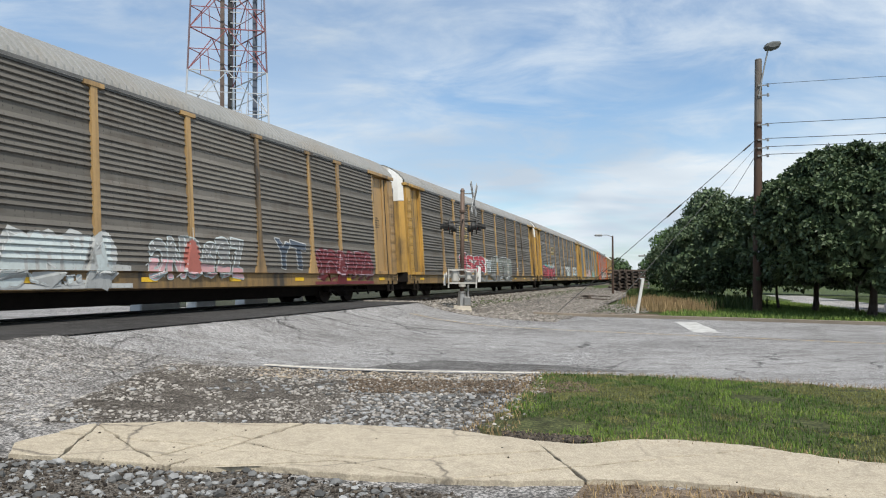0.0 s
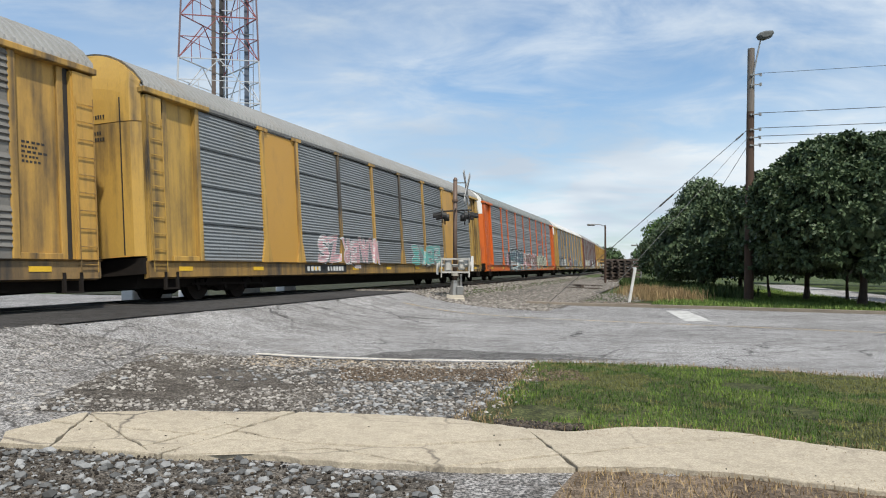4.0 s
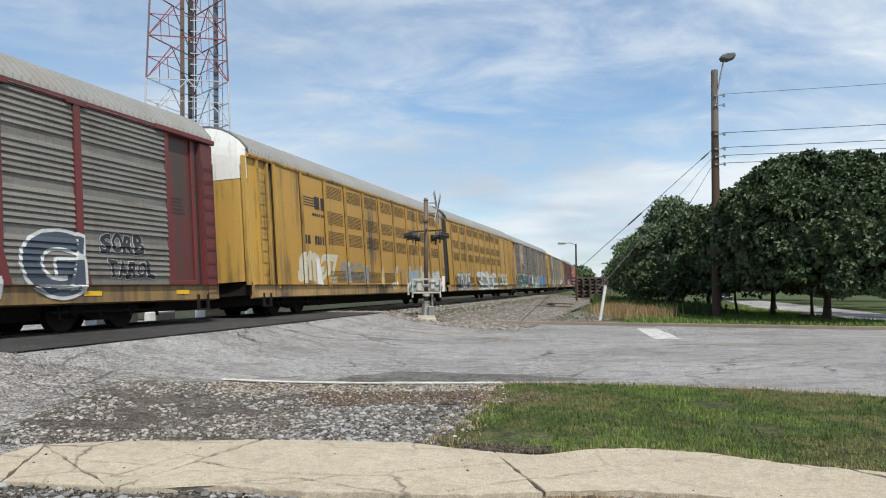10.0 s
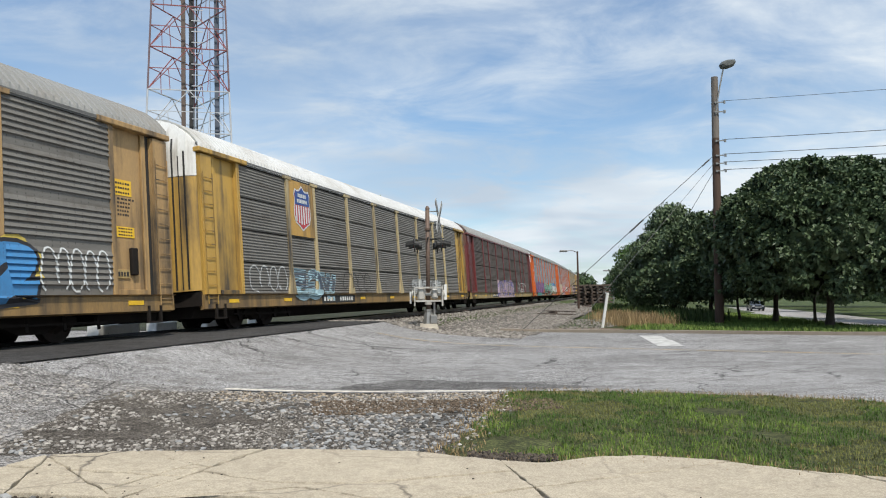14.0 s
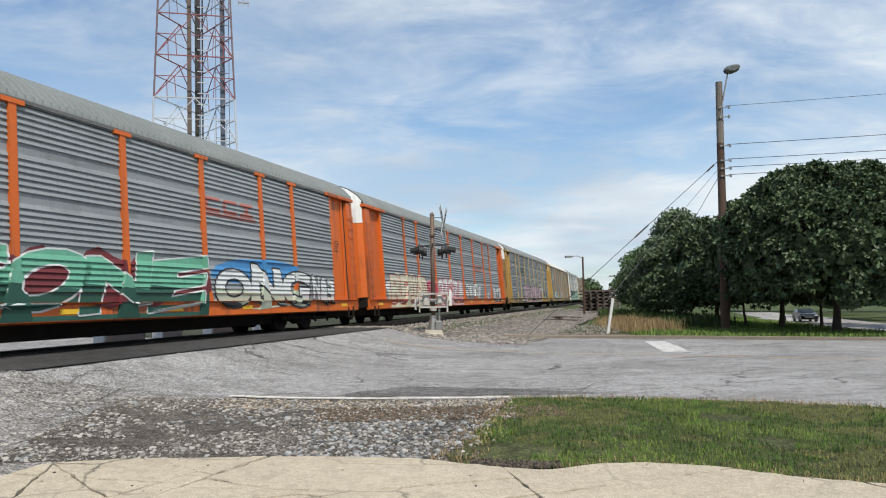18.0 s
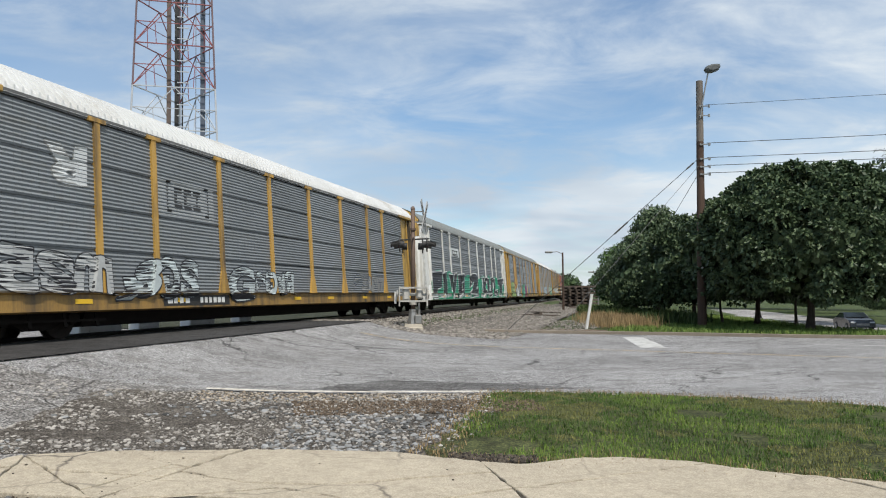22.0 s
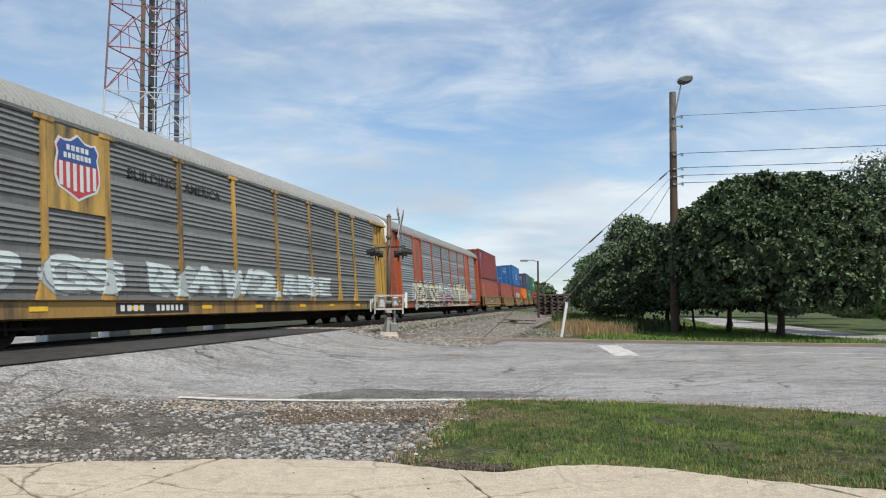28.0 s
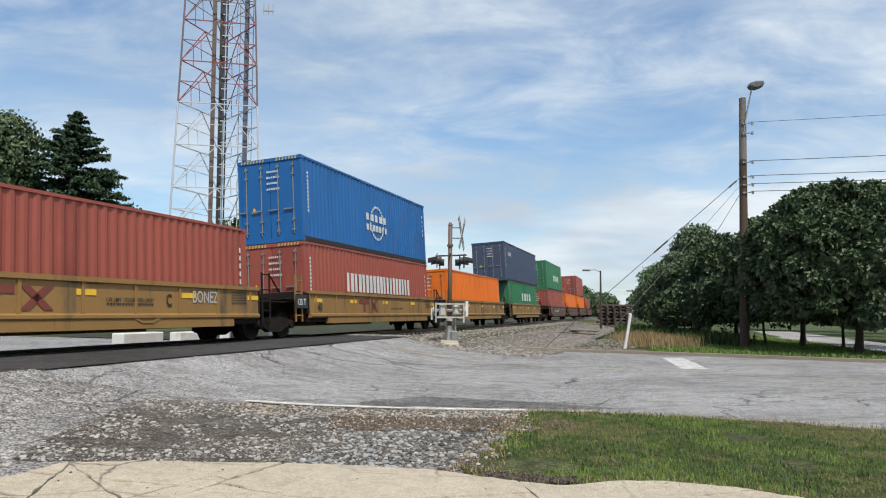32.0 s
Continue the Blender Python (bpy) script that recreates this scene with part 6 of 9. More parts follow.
        drawing(c, bubble(cx, cz, rx, rz), S_LIME, S_BLACK, "old", 0.008 + 0.003 * k, 0.05)
    drawing(c, [(-8.95, 0.75), (-8.9, 1.12), (-8.5, 1.26), (-7.85, 1.28), (-7.72, 1.1), (-7.70, 0.44), (-8.6, 0.44)], S_WHITE, S_BLACK, "flat", 0.070)
    drawing(c, [(-7.74, 0.44), (-7.72, 1.18), (-7.54, 1.42), (-7.36, 1.66), (-7.12, 1.5), (-7.10, 1.3), (-7.24, 1.1), (-6.9, 1.06), (-6.8, 0.78), (-6.5, 0.68), (-6.58, 0.46)], S_WHITE, S_BLACK, "flat", 0.075)
    for z in (0.62, 0.78, 0.94):
        drawing(c, [(-7.42, z), (-7.2, z + 0.05), (-6.92, z + 0.02)], None, S_BLACK, "flat", 0.082, 0.04)
    drawing(c, [(-8.5, 1.0), (-8.5, 1.2), (-7.95, 1.2), (-7.95, 1.0)], S_BLACK, None, "flat", 0.080)
    part("graffiti", text_bm("MEANS", 0.62, 0.18, 0.01), S_BLACK, c, loc=(-8.5, -SIDE - 0.125, 0.76))["kind"] = "stuff"
    G(c, -8.85, 1.15, 1.38, 0.3, (S_BROWN, S_BROWN, None), 175, "flat", text="LOE'W", bold=0.01, fatness=0.01)
    scrawl(c, -3.9, 0.6, 0.9, 0.7, S_BLACK, 177, n=2, thick=0.03)
    G(c, -3.3, 2.1, 0.40, 1.3, (S_MINT, S_DKGREEN, S_MINT), 172, n=3, drop=0.04, shine=S_RED)
    G(c, -1.3, 2.1, 0.42, 1.2, (S_MAGENTA, S_MAROON, S_MAGENTA), 176, n=2, drop=0.04)
    scrawl(c, 7.3, 1.5, 0.7, 0.75, S_BLACK, 173, "flat", n=4, thick=0.035)
    scrawl(c, 9.4, 1.6, 0.7, 0.8, S_GREY, 178, n=3, thick=0.035)
    wordmark(c, -6.6, 2.95, 2.0, 0.5, S_SLATE, "old")
    c = autorack(mid_of(510.5), P_TAN, P_YEL, P_WHITE, PANEL_NEW, ROOF_WHITE, P_SILL, label="clean grey autorack wagon with tan posts and yellow ends", seed=18)
    G(c, -6.0, 5.0, 0.55, 1.15, (S_SKY, S_PURPLE, None), 181, n=5)
    G(c, 5.0, 6.4, 0.5, 1.3, (S_PALE, S_GREEN, S_TEAL), 182, n=5)
    c = autorack(mid_of(539.1), P_YEL, P_GOLD, P_WHITE, PANEL_MID2, ROOF_GREY, P_SILL, label="grey autorack wagon with yellow posts, shield emblem, silver graffiti", special={1: P_GOLD}, half_plate=True, seed=19)
    shield(c, -8.05, 2.9, 1.4, 1.5)
    for k, (x0_, x1_) in enumerate(((-11.8, -10.6), (-10.9, -9.7), (-9.2, -8.0), (-8.4, -7.4), (-7.6, -6.5), (-5.8, -4.4), (-4.5, -3.3), (-3.4, -2.2), (-2.2, -0.9), (-0.9, 0.3), (0.2, 1.3), (1.7, 3.2), (3.1, 4.6), (4.5, 6.0))):
        patch(c, x0_, x1_, 0.82, 1.7, S_FROST, 1900 + k, lift=0.004 + 0.0005 * (k % 3), n=16)
    G(c, -11.8, 2.2, 0.84, 0.9, (S_ICE, S_GREY, None), 194, n=2, bold=0.04)
    G(c, -9.1, 2.5, 0.84, 0.9, (S_ICE, S_GREY, None), 191, text="GS", bold=0.04)
    G(c, -5.7, 7.0, 0.86, 0.9, (S_ICE, S_GREY, None), 192, text="RAW2", bold=0.04)
    G(c, 1.8, 4.3, 0.88, 0.85, (S_ICE, S_GREY, None), 193, text="RISE", bold=0.05)
    for x, w, word in ((-6.35, 1.95, "BUILDING"), (-4.0, 1.85, "AMERICA")):
        bm = text_bm(word, w, 0.27, 0.02)
        lay_on_side(bm, "old", 3.72, 0.008)
        part("lettering", bm, BLACKP, c, loc=(x, -SIDE, 3.72))["kind"] = "stuff"
    c = autorack(mid_of(567.7), P_ORED, P_ORED, P_WHITE, PANEL_NEW, ROOF_GREEN, P_ORED, label="grey autorack wagon with rusty orange bays and cream graffiti", special={1: P_ORED, 7: P_ORED}, gusset=False, seed=20, eave=P_ORED)
    band(c, -9.6, -0.4, 0.40, 0.9, S_SILVER, 0.0045)
    patch(c, 0.6, 9.6, 0.6, 1.7, S_LILAC, 2031, lift=0.002, n=30)
    band(c, 1.3, 8.2, 0.40, 1.3, S_CREAM, 0.0045)
    G(c, -9.6, 6.6, 0.42, 1.55, (S_CREAM, S_BLACK, S_SILVER), 201, n=5, bold=0.07, drop=0.05)
    G(c, -2.7, 4.0, 1.25, 0.8, (S_WHITE, S_BLACK, S_SILVER), 202, text="KFC", bold=0.09)
    G(c, -2.7, 4.1, 0.42, 0.8, (S_LILAC, S_BLACK, S_PINK), 204, n=5, bold=0.09)
    for i, (x, w, ch) in enumerate(((1.5, 1.9, "A"), (3.0, 1.9, "T"), (4.55, 2.1, "M"), (6.45, 1.7, "A"))):
        G(c, x, w, 0.40, 1.75, (S_CREAM, S_BLACK, None), 203, text=ch, bold=0.06, fatness=0.09)
        patch(c, x + 0.3, x + w - 0.3, 0.75, 1.25, S_SAGE, 2040 + i, lift=0.0185)
    wordmark(c, 4.6, 3.0, 2.3, 0.34, S_REDDUST, "old")


def wordmark(car, x, z, w, h, m, kind, frame_m=None):
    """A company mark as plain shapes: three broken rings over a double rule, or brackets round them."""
    bm = bmesh.new()
    for i in range(3):
        a = w * i / 3
        lw = w / 3 * 0.8
        t = h * 0.24
        for p in ([(a, 0), (a + lw, 0), (a + lw, t), (a, t)], [(a, h - t), (a + lw, h - t), (a + lw, h), (a, h)], [(a, t), (a + t, t), (a + t, h - t), (a, h - t)] if i < 2 else [(a + lw * 0.4, t), (a + lw * 0.65, t), (a + lw * 0.65, h - t), (a + lw * 0.4, h - t)]):
            poly(bm, p)
    rules = ((-0.28, -0.20), (-0.16, -0.08)) if frame_m is None else ()
    for a, b in rules:
        poly(bm, [(0, a * h), (w, a * h), (w, b * h), (0, b * h)])
    if kind == "plate":
        for v in bm.verts:
            v.co.y = -0.055
    else:
        lay_on_side(bm, kind, z, 0.012, x)
    part("company_mark", bm, m, car, loc=(x, -SIDE, z))["kind"] = "stuff"
    if frame_m:
        bm = bmesh.new()
        for sg, e in ((1, -0.3), (-1, w + 0.3)):
            e0, e1 = sorted((e, e + sg * 0.06))
            poly(bm, [(e0, -0.15), (e1, -0.15), (e1, h + 0.15), (e0, h + 0.15)])
            for zz in (-0.15, h + 0.09):
                f0, f1 = sorted((e, e + sg * 0.18))
                poly(bm, [(f0, zz), (f1, zz), (f1, zz + 0.06), (f0, zz + 0.06)])
        lay_on_side(bm, kind, z, 0.010)
        part("company_mark_frame", bm, frame_m, car, loc=(x, -SIDE, z))["kind"] = "stuff"


def vent_bm(w, h):
    """A block of small dark holes punched through the side sheet."""
    bm = bmesh.new()
    nx, nz = 22, 9
    for r in range(nz):
        for i in range(nx):
            x, z = -w / 2 + w * i / nx, h * r / nz
            poly(bm, [(x, z), (x + w / nx * 0.72, z), (x + w / nx * 0.72, z + h / nz * 0.62), (x, z + h / nz * 0.62)])
    for v in bm.verts:
        v.co.y = -0.018
    return bm


def rivets_bm(w):
    bm = bmesh.new()
    for z in (0.95, 1.15, 1.72, 2.62, 3.3):
        for i in range(6):
            x = -w * 0.4 + w * 0.8 * i / 5 + (0.04 if z == 1.15 else 0)
            box(bm, x - 0.012, x + 0.012, -0.024, -0.014, z - 0.012, z + 0.012)
    return bm


VENT_DARK = mat("dark_slot_brown", (0.05, 0.035, 0.018), (0.03, 0.022, 0.014), 0.9, 3, 30)


def articulated(g0, g1):
    """A two-unit yellow car carrier joined by a dark bellows."""
    mid, half = (g0 + g1) / 2, (g1 - g0) / 2 - 0.6
    car = tagged(new("autorack_car"), "solid yellow two-unit autorack wagon with a dark bellows between", "railway wagon", "cars of the train")
    unit = half - 0.5
    w, first, bays = SLIM_W, SLIM_FIRST, SLIM_BAYS
    for u in (-1, 1):
        for sgn in (-1, 1):
            rz = None if sgn < 0 else (0, 0, 180)
            shared(("panel", 0.92, "flat"), lambda: panel_bm(0.92, "flat"), P_OCHRE, car, "side_panel", (u * 0.96, sgn * SIDE, Z0), rz)
            for i in range(bays):
                x = u * (first + (i + 0.5) * w)
                shared(("panel", w, "flat"), lambda: panel_bm(w, "flat"), P_OCHRE, car, "side_panel", (x, sgn * SIDE, Z0), rz)
                if sgn < 0:
                    shared(("rivets", w), lambda: rivets_bm(w), P_TAN, car, "rivet_row", (x, -SIDE, Z0))["kind"] = "stuff"
                    if i < 8:
                        for z, h in ((3.18, 0.48), (2.20, 0.50), (1.47, 0.50), (0.08, 0.44)):
                            shared(("vent", h), lambda: vent_bm(1.36, h), VENT_DARK, car, "vent", (x - 0.02, -SIDE, Z0 + z))["kind"] = "stuff"
            for i in range(0, bays + 1):
                shared("slim_post", lambda: box(bmesh.new(), -0.05, 0.05, -0.075, 0.02, -0.1, Z1 - Z0), P_OCHRE, car, "side_post", (u * (first + i * w), sgn * SIDE, Z0), rz)
                if sgn < 0:
                    # flat dark strip stands in for the shaded groove left of each post
                    shared("post_seam", lambda: box(bmesh.new(), -0.03, 0.03, -0.021, -0.012, 0.0, Z1 - Z0), VENT_DARK, car, "post_seam", (u * (first + i * w) - 0.085, -SIDE, Z0))
            ends = half - first - bays * w

            def plain():
                bm = bmesh.new()
                box(bm, -ends / 2, ends / 2, 0.06, 0.1, 0, Z1 - Z0)
                for xx in (-0.9, -0.2, 0.4, 0.95):
                    box(bm, xx - 0.06, xx + 0.06, -0.02, 0.08, 0, Z1 - Z0)
                return bm
            shared("plain_end", plain, P_GOLD, car, "end_section", (u * (half - ends / 2), sgn * SIDE, Z0), rz)["kind"] = "stuff"
        shared("ladder", ladder_bm, P_GOLD, car, "ladder", (u * (half - 0.75) - 0.21, -SIDE, Z0 + 0.02))
        shared(("roof", round(unit, 2)), lambda: roof_bm(unit / 2), ROOF_GREY, car, "roof", (u * (0.5 + unit / 2), 0, 0.02))
        shared(("sill", round(unit, 2)), lambda: sill_bm(unit / 2), P_TAN, car, "side_sill", (u * (0.5 + unit / 2), 0, 0))
        shared(("eave", round(unit, 2)), lambda: eave_bm(unit / 2), P_OCHRE, car, "eave_rail", (u * (0.5 + unit / 2), -SIDE - 0.01, Z1 + 0.005))
        rz = None if u > 0 else (0, 0, 180)
        for sd in (-1, 1):
            shared(("leaf", sd), lambda: end_bm(0.86, 3.86, sd), P_GOLD, car, "end_door", (u * (half - 0.02), 0, 0), rz)
        shared("cap", lambda: end_bm(3.88, 5.7, 0), P_WHITE, car, "end_cap", (u * (half - 0.02), 0, 0), rz)
        truck(car, u * (half - 3.4), mid)
    truck(car, 0, mid)
    bm = bmesh.new()
    rings = []
    for i in range(9):
        k = 0.97 if i % 2 else 0.93
        rings.append([bm.verts.new((-0.5 + i / 8, y * k, 0.8 + (z - 0.8) * (k + 0.03))) for y, z in [(-1.6, 0.9)] + ROOF_LINE + [(1.6, 0.9)]])
    loft(bm, rings)
    part("bellows", bm, BLACKP, car)
    shared("under_long", lambda: under_bm(half, half - 3.4), STEEL_DARK, car, "underframe")
    G = graffiti
    G(car, -18.4, 3.2, 0.78, 1.15, (S_CREAM, S_WHITE, None), 81, "flat", n=4)
    G(car, -15.0, 3.0, 0.75, 0.9, (S_GREY, S_SILVER, None), 82, "flat", n=4)
    for k in range(3):
        patch(car, -11.2 + k * 0.85, -10.1 + k * 0.85, 0.75, 1.55, S_PALEGOLD, 870 + k, "flat", lift=0.006)
    patch(car, -9.5, -8.7, 0.5, 1.3, S_CREAM, 874, "flat", lift=0.007)
    # four boxed letters, one to a bay, with a common pale rim
    for x, w_, m in ((-8.95, 1.7, P_OCHRE), (-7.05, 1.6, S_BLUEICE), (-5.2, 1.65, S_PALE), (-3.3, 1.65, S_ICE)):
        band(car, x, x + w_, 0.40, 1.72, S_SILVER, 0.008, "flat")
        band(car, x + 0.07, x + w_ - 0.07, 0.42, 1.66, m, 0.012, "flat")
        if x > -8:
            band(car, x + 0.62, x + 0.95, 1.0, 1.66, P_OCHRE if x < -6 else S_GREY, 0.016, "flat")
            scrawl(car, x + 0.5, 0.6, 0.42, 0.9, S_SLATE, int(-x * 10), "flat", n=1, thick=0.07)
        else:
            patch(car, x + 0.55, x + 1.1, 1.15, 1.45, S_GREY, 88, "flat", lift=0.016, n=8)
            patch(car, x + 0.5, x + 1.05, 0.42, 0.85, S_GREY, 89, "flat", lift=0.016, n=8)
    scrawl(car, -0.9, 0.5, 1.35, 0.35, S_BLACK, 90, "flat", n=3, thick=0.03)
    band(car, 2.2, 5.2, 0.42, 1.0, S_SILVER, 0.0045, "flat")
    G(car, 2.2, 3.1, 0.5, 1.15, (S_ICE, S_SLATE, None), 84, "flat", n=4, bold=0.08, shine=S_SLATE, streaks=2)
    band(car, 7.8, 14.2, 0.40, 1.05, S_WHITE, 0.0045, "flat")
    for k, (x0_, x1_, z1_) in enumerate(((7.7, 10.2, 1.68), (9.9, 11.0, 1.8), (10.8, 12.6, 1.62), (12.4, 14.2, 1.72))):
        patch(car, x0_, x1_, 0.55, z1_, S_GREY, 850 + k, "flat", lift=0.006, n=14)
    for x, w_, ch in ((7.7, 3.0, "S"), (10.3, 0.9, "I"), (10.7, 2.2, "M"), (12.3, 1.9, "S")):
        G(car, x, w_, 0.42, 1.3, (S_WHITE, S_GREY, None), 85, "flat", text=ch, bold=0.06, drop=-0.04)
    G(car, 14.8, 3.2, 0.62, 1.0, (S_PALE, S_SAGE, None), 86, "flat", text="DEE", bold=0.05)
    bm = bmesh.new()
    for i in range(4):
        poly(bm, [(0, 0.62 + 0.09 * i), (1.1, 0.62 + 0.09 * i), (1.1, 0.66 + 0.09 * i), (0, 0.66 + 0.09 * i)])
    bars(bm, 1.1, 0.55, 1.0, 0.45, 2, random.Random(2))
    bars(bm, 0.9, 0.3, 1.2, 0.1, 7, random.Random(2))
    bars(bm, 0.2, -0.7, 0.5, 0.3, 2, random.Random(2))
    bars(bm, 1.0, -0.7, 1.2, 0.3, 6, random.Random(2))
    for v in bm.verts:
        v.co.y = -0.022
    part("company_mark", bm, BLACKP, car, loc=(-18.0, -SIDE, 2.85))["kind"] = "stuff"
    CARS.append((car, mid))


build_autoracks()


# ---- container cars ----
def corrugated_bm(length, h):
    """A container side wall with upright corrugations."""
    bm = bmesh.new()
    n = int(length / 0.278)
    p = length / n
    lo, hi = [], []
    for i in range(n):
        for q, d in ((0.0, 0.0), (0.25, 0.0), (0.5, 0.036), (0.75, 0.036)):
            x = -length / 2 + (i + q) * p
            lo.append(bm.verts.new((x, d, 0)))
            hi.append(bm.verts.new((x, d, h)))
    lo.append(bm.verts.new((length / 2, 0, 0)))
    hi.append(bm.verts.new((length / 2, 0, h)))
    loft(bm, [lo, hi])
    return bm


def container_frame_bm(length, h):
    bm = bmesh.new()
    w = 1.219
    for x in (-1, 1):
        for y in (-1, 1):
            xx, yy = x * (length / 2 - 0.07), y * (w - 0.06)
            box(bm, xx - 0.07, xx + 0.07, yy - 0.06, yy + 0.06, 0, h)
            for z in (0, h - 0.118):
                box(bm, xx - 0.09, xx + 0.09, yy - 0.075, yy + 0.075, z, z + 0.118)
    for y in (-1, 1):
        box(bm, -length / 2, length / 2, y * (w - 0.03) - 0.03, y * (w - 0.03) + 0.03, h - 0.07, h)
    for x in (-1, 1):
        for z0, z1 in ((0.0, 0.15), (h - 0.12, h)):
            box(bm, x * (length / 2 - 0.05) - 0.05, x * (length / 2 - 0.05) + 0.05, -w, w, z0, z1)
    return bm


def rods_bm(h):
    bm = bmesh.new()
    for y in (0.0,):
        cyl(bm, (-0.03, y, h / 2), (0, 0, 1), 0.02, h / 2 - 0.12, 8)
        for z in (0.25, 0.6, h - 0.5, h - 0.2):
            box(bm, -0.06, -0.0, y - 0.05, y + 0.05, z - 0.03, z + 0.03)
        box(bm, -0.065, -0.03, y - 0.02, y + 0.36, 0.95, 0.99)
    return bm


LOADS = []
RAIL_DARK = mat("dirty_dark_rail", (0.035, 0.022, 0.02), (0.02, 0.016, 0.015), 0.8, 3, 30)
TRIANGLE = mat("warning_triangle_yellow", (0.75, 0.42, 0.03), (0.65, 0.36, 0.03), 0.5)


def container(mid, base, length, m, h=2.59, label="", writing=None, bands=False):
    box_ = tagged(new("shipping_container"), label, "shipping container", "containers on the train")
    k = (length, h)
    shared(("cframe", k), lambda: container_frame_bm(length, h), m, box_, "frame")
    inner = length - 0.28
    shared(("cside", k), lambda: corrugated_bm(inner, h - 0.2), m, box_, "side_wall", (0, -1.205, 0.13))
    shared(("cside", k), lambda: corrugated_bm(inner, h - 0.2), m, box_, "side_wall", (0, 1.205, 0.13), (0, 0, 180))
    shared(("cend", k), lambda: corrugated_bm(2.16, h - 0.26), m, box_, "front_wall", (length / 2 - 0.03, 0, 0.14), (0, 0, 90))
    for y in (-1, 1):
        shared(("crail", k), lambda: box(bmesh.new(), -length / 2 + 0.1, length / 2 - 0.1, -0.035, 0.03, 0.0, 0.16), RAIL_DARK, box_, "bottom_rail", (0, y * 1.19, 0), None, "dark dirty bottom rail")
    shared(("croof", k), lambda: box(bmesh.new(), -inner / 2, inner / 2, -1.17, 1.17, h - 0.05, h - 0.02), m, box_, "roof")
    for sy in (-1, 1):
        door = shared(("cdoor", k, sy), lambda: door_bm(h), m, box_, "door", (-length / 2 + 0.05, sy * 0.575, 0.14))
    for ry in (-0.9, -0.32, 0.32, 0.9):
        shared(("crod", k), lambda: rods_bm(h - 0.26), GALV, box_, "lock_rod", (-length / 2 + 0.03, ry, 0.14))
    rnd = random.Random(int(mid * 10))
    bm = bmesh.new()
    for r in range(4):
        bars(bm, 0, h - 0.5 - r * 0.2, rnd.uniform(0.35, 0.55), 0.06, 6, rnd)
    ob = part("data_lettering", bm, S_WHITE, box_, loc=(-length / 2 - 0.012, 0.1, 0), )
    ob.rotation_euler = (0, 0, radians(-90))
    if writing:
        x, z, w, hh, n, ring = writing
        bm = bmesh.new()
        if ring:
            for i in range(24):
                a, b = 2 * math.pi * i / 24, 2 * math.pi * (i + 0.7) / 24
                q = lambda an, r: (x + w / 2 + r * math.cos(an), z + hh / 2 + r * math.sin(an))
                poly(bm, [q(a, 0.62), q(b, 0.62), q(b, 0.72), q(a, 0.72)])
            bars(bm, x, z + hh * 0.55, w, hh * 0.32, 5, rnd)
            bars(bm, x, z + hh * 0.1, w, hh * 0.28, 7, rnd)
        else:
            bars(bm, x, z, w, hh, n, rnd)
        part("company_mark", bm, S_WHITE, box_, loc=(0, -1.216, 0))["kind"] = "stuff"
    if bands:
        for s0 in (0, 1.36):
            bm = bmesh.new()
            for i in range(8):
                a = -1.1 + i * 0.12
                poly(bm, [(a + s0, 0), (a + s0 + 0.05, 0), (a + s0 + 0.08, 0.09), (a + s0 + 0.03, 0.09)])
            ob = part("warning_stripes", bm, S_YELLOW, box_, loc=(-length / 2 - 0.004, 0, h - 0.11))
            ob.rotation_euler = (0, 0, radians(-90))
            ob["kind"] = "stuff"
    # upright code beside the door end, small plates at the far end, a warning triangle on the door
    bm = bmesh.new()
    for r_ in range(11):
        poly(bm, [(-length / 2 + 0.38, h - 0.6 - 0.13 * r_), (-length / 2 + 0.48, h - 0.6 - 0.13 * r_), (-length / 2 + 0.48, h - 0.51 - 0.13 * r_), (-length / 2 + 0.38, h - 0.51 - 0.13 * r_)])
    for r_ in range(5):
        poly(bm, [(length / 2 - 0.34, h - 0.7 - 0.22 * r_), (length / 2 - 0.27, h - 0.7 - 0.22 * r_), (length / 2 - 0.27, h - 0.56 - 0.22 * r_), (length / 2 - 0.34, h - 0.56 - 0.22 * r_)])
    part("side_lettering", bm, S_WHITE, box_, loc=(0, -1.216, 0))["kind"] = "stuff"
    bm = bmesh.new()
    poly(bm, [(-0.12, 0), (0.12, 0), (0, 0.21)])
    ob = part("warning_triangle", bm, TRIANGLE, box_, "yellow warning triangle", loc=(-length / 2 + 0.024, 0.62, 1.05))
    ob.rotation_euler = (0, 0, radians(-90))
    CARS.append((box_, mid))
    LOADS.append((box_, base))
    return box_


def door_bm(h):
    bm = bmesh.new()
    box(bm, -0.02, 0.03, -0.565, 0.565, 0, h - 0.26, 0.008)
    for z in (0.35, 0.85, 1.35, 1.85):
        box(bm, -0.022, 0.0, -0.48, 0.48, z, z + 0.05)
    return bm


def well_side_bm(half):
    """The deep side of a well car, with its top chord, a bent lower flange and posts."""
    bm = bmesh.new()
    prism(bm, [(-0.05, 0.42), (-0.09, 0.46), (-0.09, 0.52), (-0.02, 0.56), (-0.02, 1.18), (-0.08, 1.20), (-0.08, 1.30), (0.06, 1.30), (0.06, 0.42)], -half, half)
    prism(bm, [(-0.06, 0.22), (-0.06, 0.42), (0.06, 0.42), (0.06, 0.22)], -half + 1.2, half - 1.2)
    for i in range(9):
        x = -half + 0.4 + i * (2 * half - 0.8) / 8
        box(bm, x - 0.04, x + 0.04, -0.05, 0.02, 0.5, 1.2)
    return bm


